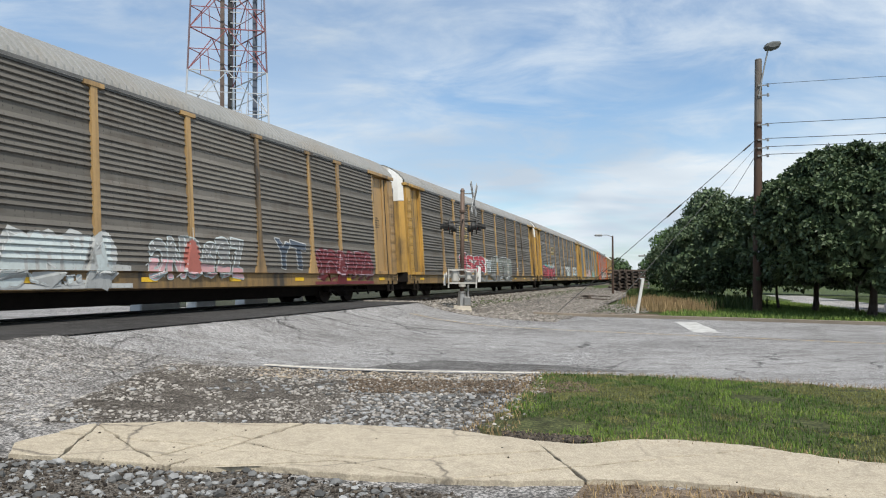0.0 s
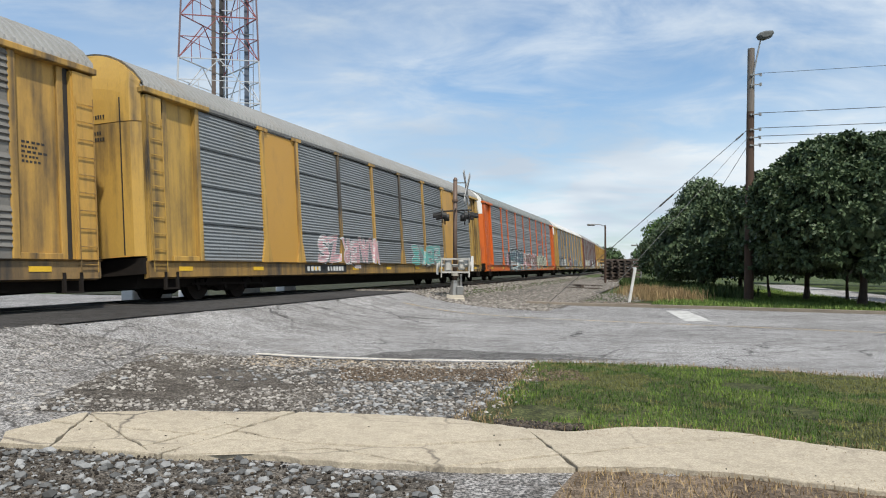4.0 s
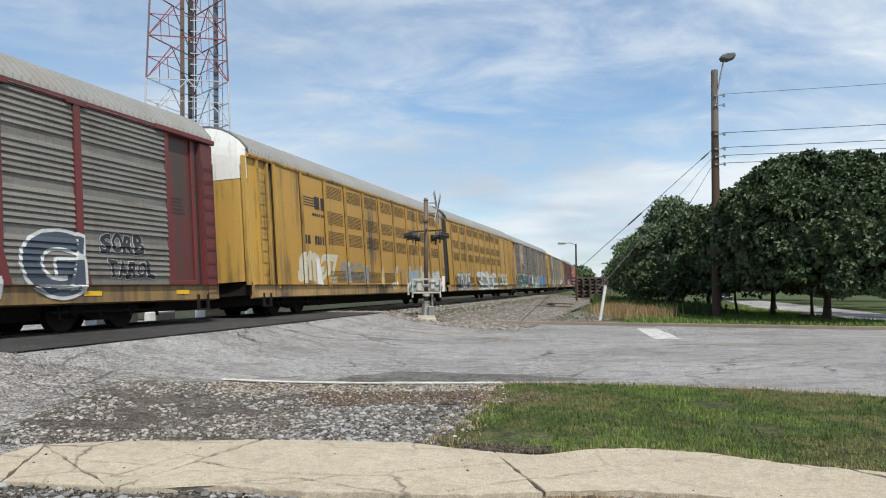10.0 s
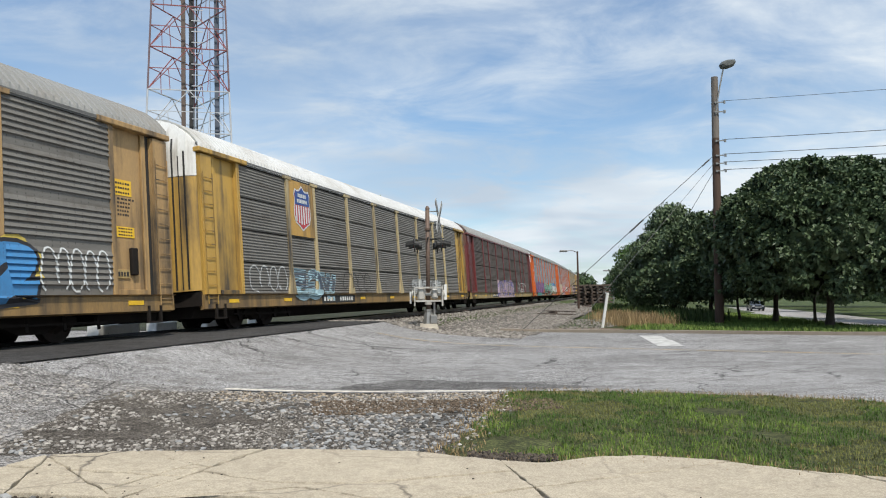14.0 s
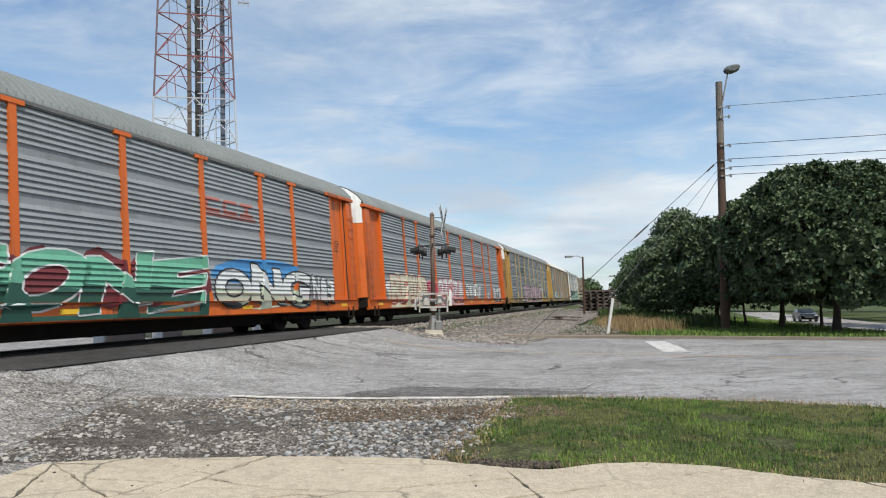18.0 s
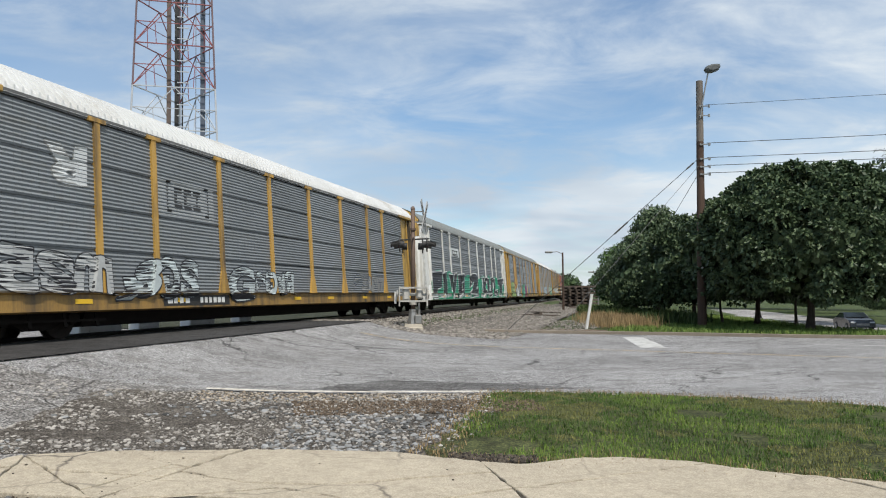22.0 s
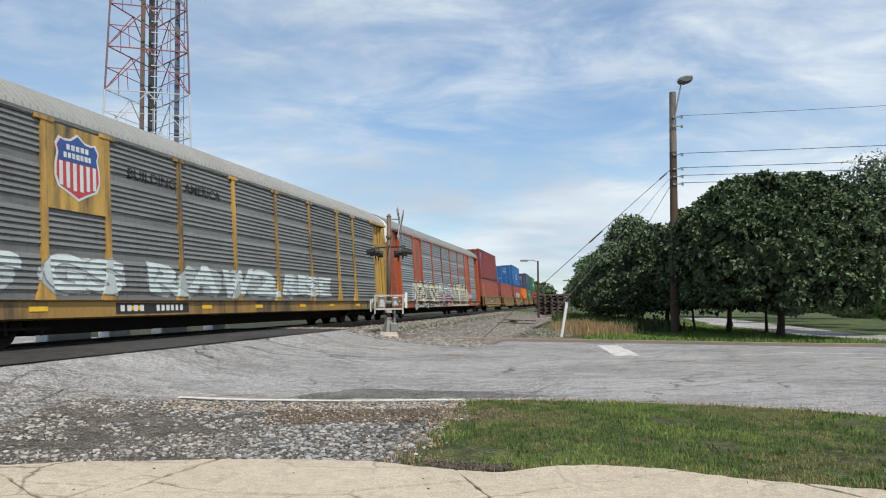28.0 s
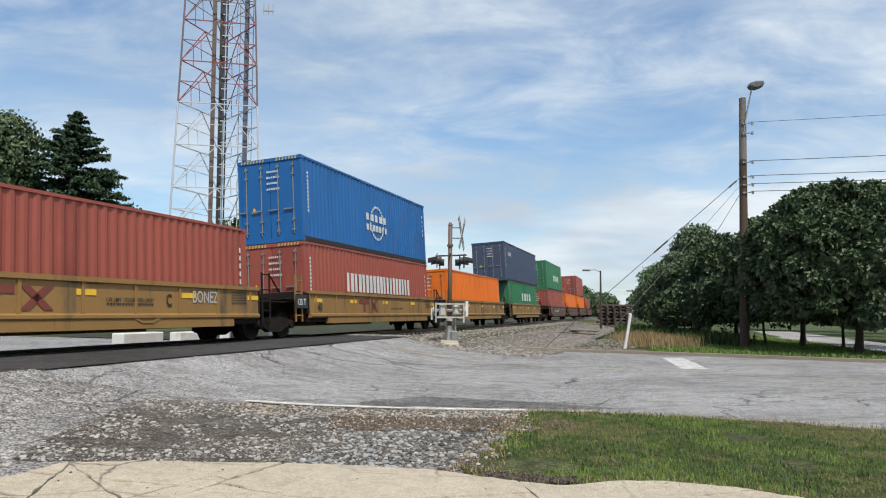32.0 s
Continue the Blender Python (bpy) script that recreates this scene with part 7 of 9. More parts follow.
def platform_bm():
    """The open end of a well car over its truck: bulkhead, deck plates, steps and hand rails."""
    bm = bmesh.new()
    prism(bm, [(-1.45, 0.55), (-1.45, 1.22), (-1.1, 1.3), (1.1, 1.3), (1.45, 1.22), (1.45, 0.55)], 0, 0.12)
    prism(bm, [(-0.5, 0.62), (-0.7, 0.95), (0.7, 0.95), (0.5, 0.62)], 0.1, 1.7)
    box(bm, 0.15, 1.3, -1.35, -0.7, 1.0, 1.04)
    box(bm, 0.15, 1.3, 0.7, 1.35, 1.0, 1.04)
    for x in (0.35, 0.75):
        beam(bm, (x, -1.38, 0.25), (x, -1.38, 1.75), 0.04)
    for z in (0.35, 0.65, 0.95, 1.25, 1.7):
        beam(bm, (0.35, -1.38, z), (0.75, -1.38, z), 0.035)
    beam(bm, (0.75, -1.38, 1.7), (1.3, -1.38, 1.2), 0.035)
    for k in range(5):
        beam(bm, (0.5 + 0.25 * k, -0.9 + 0.1 * k, 0.7 - 0.12 * (k % 3)), (0.75 + 0.25 * k, -0.8 + 0.1 * k, 0.7 - 0.12 * ((k + 1) % 3)), 0.05)
    return bm


def well_car(mid, first=False, mark=0, label="", m=None, half=6.25, reach=7.75):
    m = m or P_BUFF
    car = tagged(new("well_car"), label or "buff well wagon unit carrying containers", "railway wagon", "cars of the train")
    shared(("well", half), lambda: well_side_bm(half), m, car, "well_side", (0, -1.44, 0))
    shared(("well", half), lambda: well_side_bm(half), m, car, "well_side", (0, 1.44, 0), (0, 0, 180))
    for x0, x1 in ((-half, -half + 1.6), (-0.5, 0.5), (half - 1.6, half)):
        shared(("wfloor", round(x1 - x0, 3)), lambda: box(bmesh.new(), (x0 - x1) / 2, (x1 - x0) / 2, -1.4, 1.4, 0.28, 0.40), STEEL_DARK, car, "well_floor", ((x0 + x1) / 2, 0, 0))
    for e in (-1, 1):
        shared("platform", platform_bm, STEEL_DARK, car, "end_platform", (e * half, 0, 0), None if e > 0 else (0, 0, 180))
        if e < 0 and True:
            rl = bmesh.new()
            for x in (-0.4, -0.8):
                beam(rl, (x, -1.4, 0.3), (x, -1.4, 1.8), 0.045)
            for z in (0.5, 0.85, 1.2, 1.6):
                beam(rl, (-0.4, -1.4, z), (-0.8, -1.4, z), 0.04)
            part("ladder", rl, m, car, loc=(-half, 0, 0))
    truck(car, reach, mid)
    if first:
        truck(car, -reach, mid)
    rnd = random.Random(int(mid))
    for x in (-5.9, -3.2, -0.15, 3.0, 5.75):
        shared("well_reflector", lambda: box(bmesh.new(), 0, 0.5, -0.004, 0.01, 0, 0.12), YELLOWR, car, "reflector", (x, -1.47, 0.93))
    bm = bmesh.new()
    bars(bm, -0.28, 1.16, 0.85, 0.06, 9, rnd)
    bars(bm, 0.63, 0.74, 1.4, 0.04, 16, rnd)
    for k in range(5):
        bars(bm, 5.0, 0.82 + 0.07 * k, 0.7, 0.03, 8, rnd)
    part("stencil_mark", bm, BLACKP, car, loc=(0, -1.475, 0))["kind"] = "stuff"
    if first:
        bm = bmesh.new()
        poly(bm, [(-2.5, 0.86), (0.55, 0.86), (0.55, 1.24), (-2.5, 1.24)])
        plate = part("number_panel", bm, BLACKP, car, loc=(-0.75, -1.479, -0.28))
        bm = bmesh.new()
        bars(bm, -2.3, 0.93, 1.1, 0.24, 4, rnd)
        bars(bm, -0.95, 0.93, 1.4, 0.24, 6, rnd)
        part("number_mark", bm, S_WHITE, plate, loc=(0, -0.004, 0))["kind"] = "stuff"
    if mark:
        bm = bmesh.new()
        x = -2.45
        poly(bm, [(x, 0.92), (x + 0.9, 0.92), (x + 0.9, 1.08), (x, 1.08)])
        poly(bm, [(x + 0.36, 0.62), (x + 0.54, 0.62), (x + 0.54, 0.92), (x + 0.36, 0.92)])
        poly(bm, [(x + 1.0, 0.62), (x + 1.22, 0.62), (x + 1.75, 1.08), (x + 1.53, 1.08)])
        poly(bm, [(x + 1.53, 0.62), (x + 1.75, 0.62), (x + 1.22, 1.08), (x + 1.0, 1.08)])
        part("company_mark", bm, mat("mark_red_brown", (0.2, 0.05, 0.04)), car, loc=(0, -1.475, 0))["kind"] = "stuff"
    for word, xx, z, hh in (("40", -5.75, 0.62, 0.28),) if mark == 2 else (("C", 2.45, 0.72, 0.3), ("LD LMT 122300 PER UNIT", 0.62, 0.81, 0.085)) if mark == 1 else ():
        bm = text_bm(word, hh * (0.62 if len(word) < 3 else 0.76) * len(word), hh, 0.02)
        part("lettering", bm, BLACKP, car, loc=(xx, -1.478, z))["kind"] = "stuff"
    if mark == 1:
        part("graffiti", text_bm("BONEZ", 1.0, 0.3, 0.005), S_SILVER, car, loc=(3.4, -1.478, 0.82))["kind"] = "stuff"
        bm = bmesh.new()
        pts = [(-3.2, 0.50), (1.3, 0.50), (1.62, 0.36), (1.95, 0.36), (2.3, 0.50), (6.0, 0.50)]
        for (a, b), (c_, d) in zip(pts, pts[1:]):
            beam(bm, (a, -1.50, b), (c_, -1.50, d), 0.04)
        part("drain_pipe", bm, m, car)
    CARS.append((car, mid))
    return car


def box_paint(name, c, k=0.82):
    return mat(name, c, tuple(x * k for x in c), 0.5, 0.8, 30, 0.05, streak=4, dirt=(c[0] * 0.55, c[1] * 0.5, c[2] * 0.5), dirt_amt=0.3)


C_MAROON, C_RED, C_BLUE = box_paint("box_maroon", (0.20, 0.034, 0.036)), box_paint("box_brick_red", (0.30, 0.072, 0.048)), box_paint("box_blue", (0.011, 0.115, 0.34))
C_ORANGE, C_NAVY, C_GREEN = box_paint("box_orange", (0.72, 0.16, 0.012)), box_paint("box_navy", (0.045, 0.065, 0.115)), box_paint("box_green", (0.03, 0.17, 0.075))
L40, L45 = 12.19, 13.72
FLOOR = 0.38


def build_wells():
    well_car(578.8, True, 0, "buff well wagon unit with two stacked red containers")
    low = container(578.8, FLOOR, L40, C_RED, label="brick red corrugated shipping container with upright white lettering")
    bm = bmesh.new()
    for k in range(5):
        z = 0.92 + 0.25 * k
        for x0_, x1_, z0_, z1_ in ((-4.9, -4.64, 0.15, 0.19), (-4.81, -4.73, 0.04, 0.15), (-4.87, -4.67, 0.0, 0.04)):
            poly(bm, [(x0_, z + z0_), (x1_, z + z0_), (x1_, z + z1_), (x0_, z + z1_)])
    part("company_mark", bm, S_WHITE, low, loc=(0, -1.216, 0))["kind"] = "stuff"
    container(578.8, FLOOR + 2.61, L40, C_MAROON, 2.9, "maroon corrugated shipping container on the upper tier", writing=None, bands=True)
    top = LOADS[-1][0]
    for nm, m, pts, y in (("emblem_plate", S_WHITE, [(0, 0), (0.36, 0), (0.36, 0.44), (0, 0.44)], 0.0), ("emblem", SHIELD_BLUE, [(0.03, 0.10), (0.33, 0.10), (0.33, 0.41), (0.03, 0.41)], -0.004), ("emblem_stripe", S_YELLOW, [(0.06, 0.18), (0.24, 0.20), (0.30, 0.36), (0.13, 0.33)], -0.008)):
        bm = bmesh.new()
        poly(bm, pts)
        part(nm, bm, m, top, loc=(-5.25, -1.218 + y, 2.12))
    well_car(594.3, False, 1, "buff well wagon unit with one red container")
    container(594.3, FLOOR, L40, C_RED, label="brick red corrugated shipping container in the well")
    well_car(609.8, False, 2, "buff well wagon unit with a blue container on a red one")
    container(609.8, FLOOR, L40, C_RED, label="red corrugated shipping container with white lettering", writing=(-2.9, 1.0, 6.6, 0.7, 19, False), bands=True)
    container(609.8, FLOOR + 2.61, L40, C_BLUE, 2.9, label="bright blue corrugated shipping container with a white emblem", writing=(-0.9, 0.85, 2.2, 0.9, 5, True), bands=True)
    plate = part("load_plate", box(bmesh.new(), -0.42, 0.30, -0.01, 0.01, 0, 0.42), BLACKP, CARS[-3][0], "black load plate", loc=(-6.75, -1.48, 0.72))
    part("lettering", text_bm("125 T", 0.5, 0.2, 0.02), S_WHITE, plate, loc=(-0.3, -0.014, 0.1))["kind"] = "stuff"
    well_car(625.3, False, 0, "buff well wagon unit with one orange container")
    container(625.3, FLOOR, L40, C_ORANGE, label="orange corrugated shipping container with dark lettering", writing=None)
    well_car(640.8, False, 0, "buff well wagon unit with a navy container on a green one")
    container(640.8, FLOOR, L40, C_GREEN, label="green corrugated shipping container with white lettering", writing=(-1.0, 1.2, 4.2, 0.6, 4, False))
    container(640.8, FLOOR + 2.61, L45, C_NAVY, 2.9, "navy blue corrugated shipping container on the upper tier", writing=(-5.5, 1.9, 1.2, 0.3, 4, False))
    well_car(660.1, True, 0, "dark well wagon with green container on red", P_BROWN)
    container(660.1, FLOOR, L40, C_RED, label="brick red corrugated shipping container in the well")
    container(660.1, FLOOR + 2.61, L40, C_GREEN, 2.9, label="green corrugated shipping container on the upper tier", writing=(-1.0, 1.0, 4.4, 0.6, 4, False))
    well_car(675.6, False, 0, "dark red well wagon unit with one orange container", P_BROWN)
    container(675.6, FLOOR, L40, C_ORANGE, label="orange corrugated shipping container in the well")
    well_car(691.1, False, 0, "dark well wagon with red container on orange", P_BROWN)
    container(691.1, FLOOR, L40, C_ORANGE, label="orange corrugated shipping container in the well")
    container(691.1, FLOOR + 2.61, L40, C_RED, 2.9, label="red corrugated shipping container on the upper tier")
    well_car(706.6, False, 0, "dark red well wagon unit with one red container", P_BROWN)
    container(706.6, FLOOR, L40, C_RED, label="red corrugated shipping container in the well")


build_wells()


# ---- stones, blades and leaves ----
def stuff_mesh(name, verts, faces, material, label, kind="stuff", smooth=False, parent=None):
    me = bpy.data.meshes.new(name)
    me.from_pydata(verts.tolist() if hasattr(verts, "tolist") else verts, [], faces.tolist() if hasattr(faces, "tolist") else faces)
    me.materials.append(material)
    if smooth:
        me.polygons.foreach_set("use_smooth", [True] * len(me.polygons))
    ob = new(name, me)
    if parent is not None:
        ob.parent = parent
        return ob
    return tagged(ob, label, "", "", kind)


PHI = (1 + 5 ** 0.5) / 2
ICO_V = np.array([(a, b, 0) for a in (-1, 1) for b in (-PHI, PHI)] + [(0, a, b) for a in (-1, 1) for b in (-PHI, PHI)] + [(b, 0, a) for a in (-1, 1) for b in (-PHI, PHI)], float) / 1.9


def ico_faces():
    bm = bmesh.new()
    vs = [bm.verts.new(v) for v in ICO_V]
    bmesh.ops.convex_hull(bm, input=vs)
    bm.verts.index_update()
    bmesh.ops.recalc_face_normals(bm, faces=bm.faces)
    f = [[v.index for v in p.verts] for p in bm.faces]
    bm.free()
    return np.array(f)


ICO_F = ico_faces()


def inside(pts, outline):
    x, y = pts[:, 0], pts[:, 1]
    res = np.zeros(len(pts), bool)
    o = np.array(outline)
    for (x0, y0), (x1, y1) in zip(o, np.roll(o, -1, 0)):
        hit = ((y0 > y) != (y1 > y)) & (x < (x1 - x0) * (y - y0) / (y1 - y0 + 1e-12) + x0)
        res ^= hit
    return res


def scatter(outline, n, seed):
    r = np.random.RandomState(seed)
    o = np.array(outline)
    lo, hi = o.min(0), o.max(0)
    pts = lo + r.rand(n * 4, 2) * (hi - lo)
    return pts[inside(pts, outline)][:n], r


def heights_at(p):
    return np.array([gz(x, y) for x, y in p])


def stones(name, pts, size, material, label, r, dz=0.0, flat=0.6):
    n = len(pts)
    s = size[0] * (size[1] / size[0]) ** (r.rand(n) ** 2.2)
    v = ICO_V[None] * (0.75 + 0.5 * r.rand(n, 12, 1))
    v = v * np.stack([s * (0.8 + 0.5 * r.rand(n)), s * (0.7 + 0.4 * r.rand(n)), s * flat * (0.7 + 0.6 * r.rand(n))], 1)[:, None, :]
    a = r.rand(n) * 6.283
    c, sn = np.cos(a)[:, None], np.sin(a)[:, None]
    x, y = v[..., 0] * c - v[..., 1] * sn, v[..., 0] * sn + v[..., 1] * c
    z = v[..., 2] + (heights_at(pts) + dz)[:, None] + s[:, None] * 0.25
    V = np.stack([x + pts[:, :1], y + pts[:, 1:2], z], 2).reshape(-1, 3)
    F = (ICO_F[None] + (np.arange(n) * 12)[:, None, None]).reshape(-1, 3)
    return stuff_mesh(name, V, F, material, label)


STONE = island_mat("crushed_stone", (0.055, 0.055, 0.053), (0.34, 0.34, 0.335), 0.9)
STONE_WARM = island_mat("crushed_stone_warm", (0.09, 0.08, 0.07), (0.43, 0.40, 0.36), 0.9)
SOIL_DARK = island_mat("dark_soil_crumbs", (0.02, 0.017, 0.015), (0.11, 0.09, 0.07), 0.95)
SOIL_BROWN = island_mat("brown_dirt_crumbs", (0.06, 0.045, 0.033), (0.19, 0.145, 0.105), 0.95)
STONE_TAN = island_mat("crushed_stone_tan", (0.16, 0.125, 0.09), (0.46, 0.385, 0.29), 0.95)
BALLAST = island_mat("ballast_stone", (0.11, 0.098, 0.085), (0.33, 0.30, 0.262), 0.95)
p, r = scatter(GRAVEL_OUT, 12000, 5)
p = p[np.array([noise.noise((x * 0.55, y * 1.1, 21)) + 0.5 * noise.noise((x * 2, y * 2, 3)) > -0.2 for x, y in p])]
stones("gravel", p, (0.006, 0.032), STONE_WARM, "loose crushed stone on the dirt patch", r, 0.022)
p, r = scatter([(-1.4, 7.0), (0.3, 6.95), (1.1, 9.2), (0.2, 9.6), (-1.2, 8.6)], 620, 6)
stones("gravel", p, (0.014, 0.05), STONE, "pale grey broken stone by the grass", r, 0.022, 0.5)
p, r = scatter(FRONT_GRAVEL, 2600, 7)
stones("gravel", p, (0.012, 0.05), STONE, "grey broken stone beside the concrete strip", r, 0.022)
p, r = scatter([(0.5, 6.55), (0.95, 6.4), (1.3, 6.4), (1.36, 6.6), (0.95, 6.68), (0.55, 6.8)], 900, 90)
stones("gravel", p, (0.008, 0.03), SOIL_DARK, "dark crumbled soil at the edge of the grass", r, 0.045, 0.9)
p, r = scatter([(-8.0, 4.0), (-3.6, 5.5), (-3.9, 9.5), (-3.0, 12.0), (-6.0, 11.2), (-7.2, 8.5)], 1500, 8)
stones("gravel", p, (0.006, 0.022), STONE_WARM, "small stones scattered over the lot", r, 0.01)
p, r = scatter([(-6.5, 6.4), (-3.6, 6.6), (-3.2, 10.8), (-5.4, 10.6), (-6.2, 8.6)], 3200, 88)
p = p[np.array([noise.noise((x * 1.1, y * 1.1, 5)) + 0.25 * (x + 5) > -0.1 for x, y in p])]
stones("gravel", p, (0.008, 0.035), STONE_WARM, "crumbled stone spilling over the lot", r, 0.01)
p, r = scatter(GRAVEL_OUT, 1500, 57)
p = p[np.array([noise.noise((x * 0.8, y * 0.8, 11)) > 0.0 for x, y in p])]
stones("gravel", p, (0.014, 0.045), STONE, "larger pale stones in the dirt patch", r, 0.022, 0.5)
p, r = scatter([(-1.2, 9.0), (2.0, 9.3), (2.0, 10.3), (-1.4, 10.1)], 5000, 91)
stones("gravel", p, (0.006, 0.022), SOIL_BROWN, "brown crumbled dirt below the edge line", r, 0.03, 0.9)
p, r = scatter(FRONT_GRAVEL, 5000, 92)
stones("gravel", p, (0.005, 0.02), SOIL_DARK, "dark damp dirt along the concrete strip", r, 0.03, 0.9)
p, r = scatter([(-2.8, 10.0), (1.2, 10.2), (1.4, 10.95), (-2.8, 10.9)], 1500, 89)
stones("gravel", p, (0.006, 0.03), STONE_TAN, "tan crumbled stone along the edge line", r, 0.022)


def track_scatter(n, s0, s1, l0, l1, seed):
    r = np.random.RandomState(seed)
    s = s0 + (s1 - s0) * r.rand(n) ** 1.6
    l = l0 + (l1 - l0) * r.rand(n)
    return np.array([edge_at(a, b)[:2] for a, b in zip(s, l)]), r


p, r = track_scatter(16000, 6.4, 66, -6.6, 0.9, 9)
stones("ballast_stones", p, (0.03, 0.075), BALLAST, "grey crushed stone ballast beside the rails", r, 0.0)
p, r = scatter([(1.2, 27.6), (7.2, 28.3), (9.5, 32), (12.0, 40), (8.0, 40), (4.4, 31)], 2500, 10)
stones("ballast_stones", p, (0.02, 0.06), BALLAST, "loose stone at the foot of the ballast slope", r, 0.01)


def blades(name, pts, r, h, w, material, label, lean=0.5, dz=0.026):
    n = len(pts)
    hh = h[0] + (h[1] - h[0]) * r.rand(n)
    a = r.rand(n) * 6.283
    d = np.stack([np.cos(a), np.sin(a)], 1)
    base = np.column_stack([pts, heights_at(pts) + dz])
    side = np.column_stack([-d[:, 1], d[:, 0], np.zeros(n)]) * (w * (0.6 + 0.8 * r.rand(n)))[:, None]
    tip = base + np.column_stack([d * (hh * lean * r.rand(n))[:, None], hh])
    midp = base * 0.45 + tip * 0.55
    midp[:, 2] += hh * 0.08
    V = np.stack([base - side, base + side, midp + side * 0.7, midp - side * 0.7, tip], 1).reshape(-1, 3)
    k = (np.arange(n) * 5)[:, None]
    F = np.concatenate([k + np.array([[0, 1, 2]]), k + np.array([[0, 2, 3]]), k + np.array([[3, 2, 4]])])
    return stuff_mesh(name, V, F, material, label)


GRASS = island_mat("grass_blades", (0.06, 0.13, 0.018), (0.20, 0.27, 0.05), 0.75)
GRASS_DRY = island_mat("dry_grass", (0.20, 0.135, 0.065), (0.40, 0.29, 0.155), 0.85)
GRASS_FAR = island_mat("verge_grass", (0.07, 0.13, 0.025), (0.20, 0.27, 0.065), 0.8)
p, r = scatter(TURF_OUT[:7] + TURF_OUT[7:], 130000, 12)
keep = np.array([noise.noise((x * 0.9, y * 0.9, 0)) + 0.55 * noise.noise((x * 3, y * 3, 4)) > -0.42 for x, y in p])
p = p[keep & (p[:, 0] < 11)]
tone = np.array([noise.noise((x * 0.7, y * 0.7, 9)) + 0.6 * noise.noise((x * 2.5, y * 2.5, 3)) for x, y in p])
GRASS_DEEP = island_mat("grass_deep_green", (0.03, 0.075, 0.012), (0.10, 0.16, 0.03), 0.75)
GRASS_OLIVE = island_mat("grass_olive", (0.10, 0.12, 0.03), (0.24, 0.22, 0.075), 0.8)
for q, m_, lab, hh_ in ((tone > 0.12, GRASS, "short green grass", 0.06), ((tone <= 0.12) & (tone > -0.25), GRASS_DEEP, "short deep green grass", 0.06), (tone <= -0.25, GRASS_OLIVE, "thin olive grass", 0.04)):
    blades("grass", p[q], np.random.RandomState(13), (0.015, hh_), 0.003, m_, lab, 1.0)
edge = []
rr = np.random.RandomState(14)
for a, b in zip(TURF_OUT, TURF_OUT[1:] + TURF_OUT[:1]):
    n = int(math.dist(a, b) * 260)
    q = rr.rand(n)[:, None]
    pp = np.array(a) * (1 - q) + np.array(b) * q + rr.randn(n, 2) * 0.15
    edge.append(pp)
edge = np.concatenate(edge)
edge = edge[(edge[:, 0] < 11)]
blades("dry_grass", edge, rr, (0.02, 0.06), 0.0035, GRASS_DRY, "dry tan grass along the edge of the plot", 1.0)
p, r = scatter(DIRT_OUT, 3500, 15)
blades("dry_grass", p, r, (0.02, 0.06), 0.0035, GRASS_DRY, "dry brown grass on the dirt", 1.2)
GREEN_VERGE = [(8.6, 28.4), (11.0, 26.7), (15, 24.4), (19.6, 22.6), (19.2, 25.3), (18.8, 30), (20.5, 38), (21.9, 46), (20, 47), (15, 44), (12, 36)]
sheet("verge_turf", chain(GREEN_VERGE, 0.2, 83, 1.2), 0.022, GROUND, 2.0, label="green grass verge between the road and the trees")
p, r = scatter(GREEN_VERGE, 26000, 16)
blades("grass", p, r, (0.05, 0.16), 0.012, GRASS_FAR, "green verge grass under the trees", 0.7)
p, r = scatter([(9.6, 31.4), (10.9, 30.6), (11.9, 32.4), (12.6, 37), (12.2, 43), (11.2, 41)], 7500, 17)
p = p + r.randn(len(p), 2) * 0.45
p = p[np.array([noise.noise((x * 0.8, y * 0.5, 2)) > -0.12 for x, y in p])]
blades("tall_dry_grass", p, r, (0.12, 0.62), 0.010, GRASS_DRY, "clump of tall tan dry grass by the ballast", 0.35)
p, r = scatter([(11.9, 32.2), (13.4, 31.6), (15.6, 34), (18, 44), (18.5, 62), (15.5, 60), (13, 46), (12.4, 37)], 16000, 18)
p = p[np.array([noise.noise((x * 0.5, y * 0.35, 7)) > -0.1 for x, y in p])]
WEEDS = island_mat("weed_leaves", (0.025, 0.05, 0.014), (0.085, 0.115, 0.035), 0.75)
blades("tall_weeds", p, r, (0.15, 0.7), 0.03, WEEDS, "tall green weeds beside the dry grass", 0.5)


# ---- broken concrete strip ----
def cut(poly2, p0, nrm, gap):
    out = []
    for sg in (1, -1):
        res = []
        n = len(poly2)
        val = [sg * ((q[0] - p0[0]) * nrm[0] + (q[1] - p0[1]) * nrm[1]) - gap / 2 for q in poly2]
        for i in range(n):
            a, b, va, vb = poly2[i], poly2[(i + 1) % n], val[i], val[(i + 1) % n]
            if va >= 0:
                res.append(a)
            if (va >= 0) != (vb >= 0):
                q = va / (va - vb)
                res.append((a[0] + (b[0] - a[0]) * q, a[1] + (b[1] - a[1]) * q))
        if len(res) > 2:
            out.append(res)
    return out


STRIP_OUT = [(-3.6, 5.95), (-3.3, 6.72), (-2.5, 6.95), (-1.6, 7.0), (-0.8, 6.95), (0.05, 6.82), (0.66, 6.45), (1.2, 6.3), (1.65, 6.48), (2.1, 6.5), (2.7, 6.25), (3.2, 5.85), (3.9, 5.45), (9.5, 3.2), (9.5, 1.7), (3.9, 4.1), (2.3, 4.95), (1.65, 5.17), (1.05, 5.18), (0.27, 5.15), (-0.64, 5.26), (-1.44, 5.46), (-1.96, 5.38), (-2.8, 5.56), (-3.45, 5.62)]


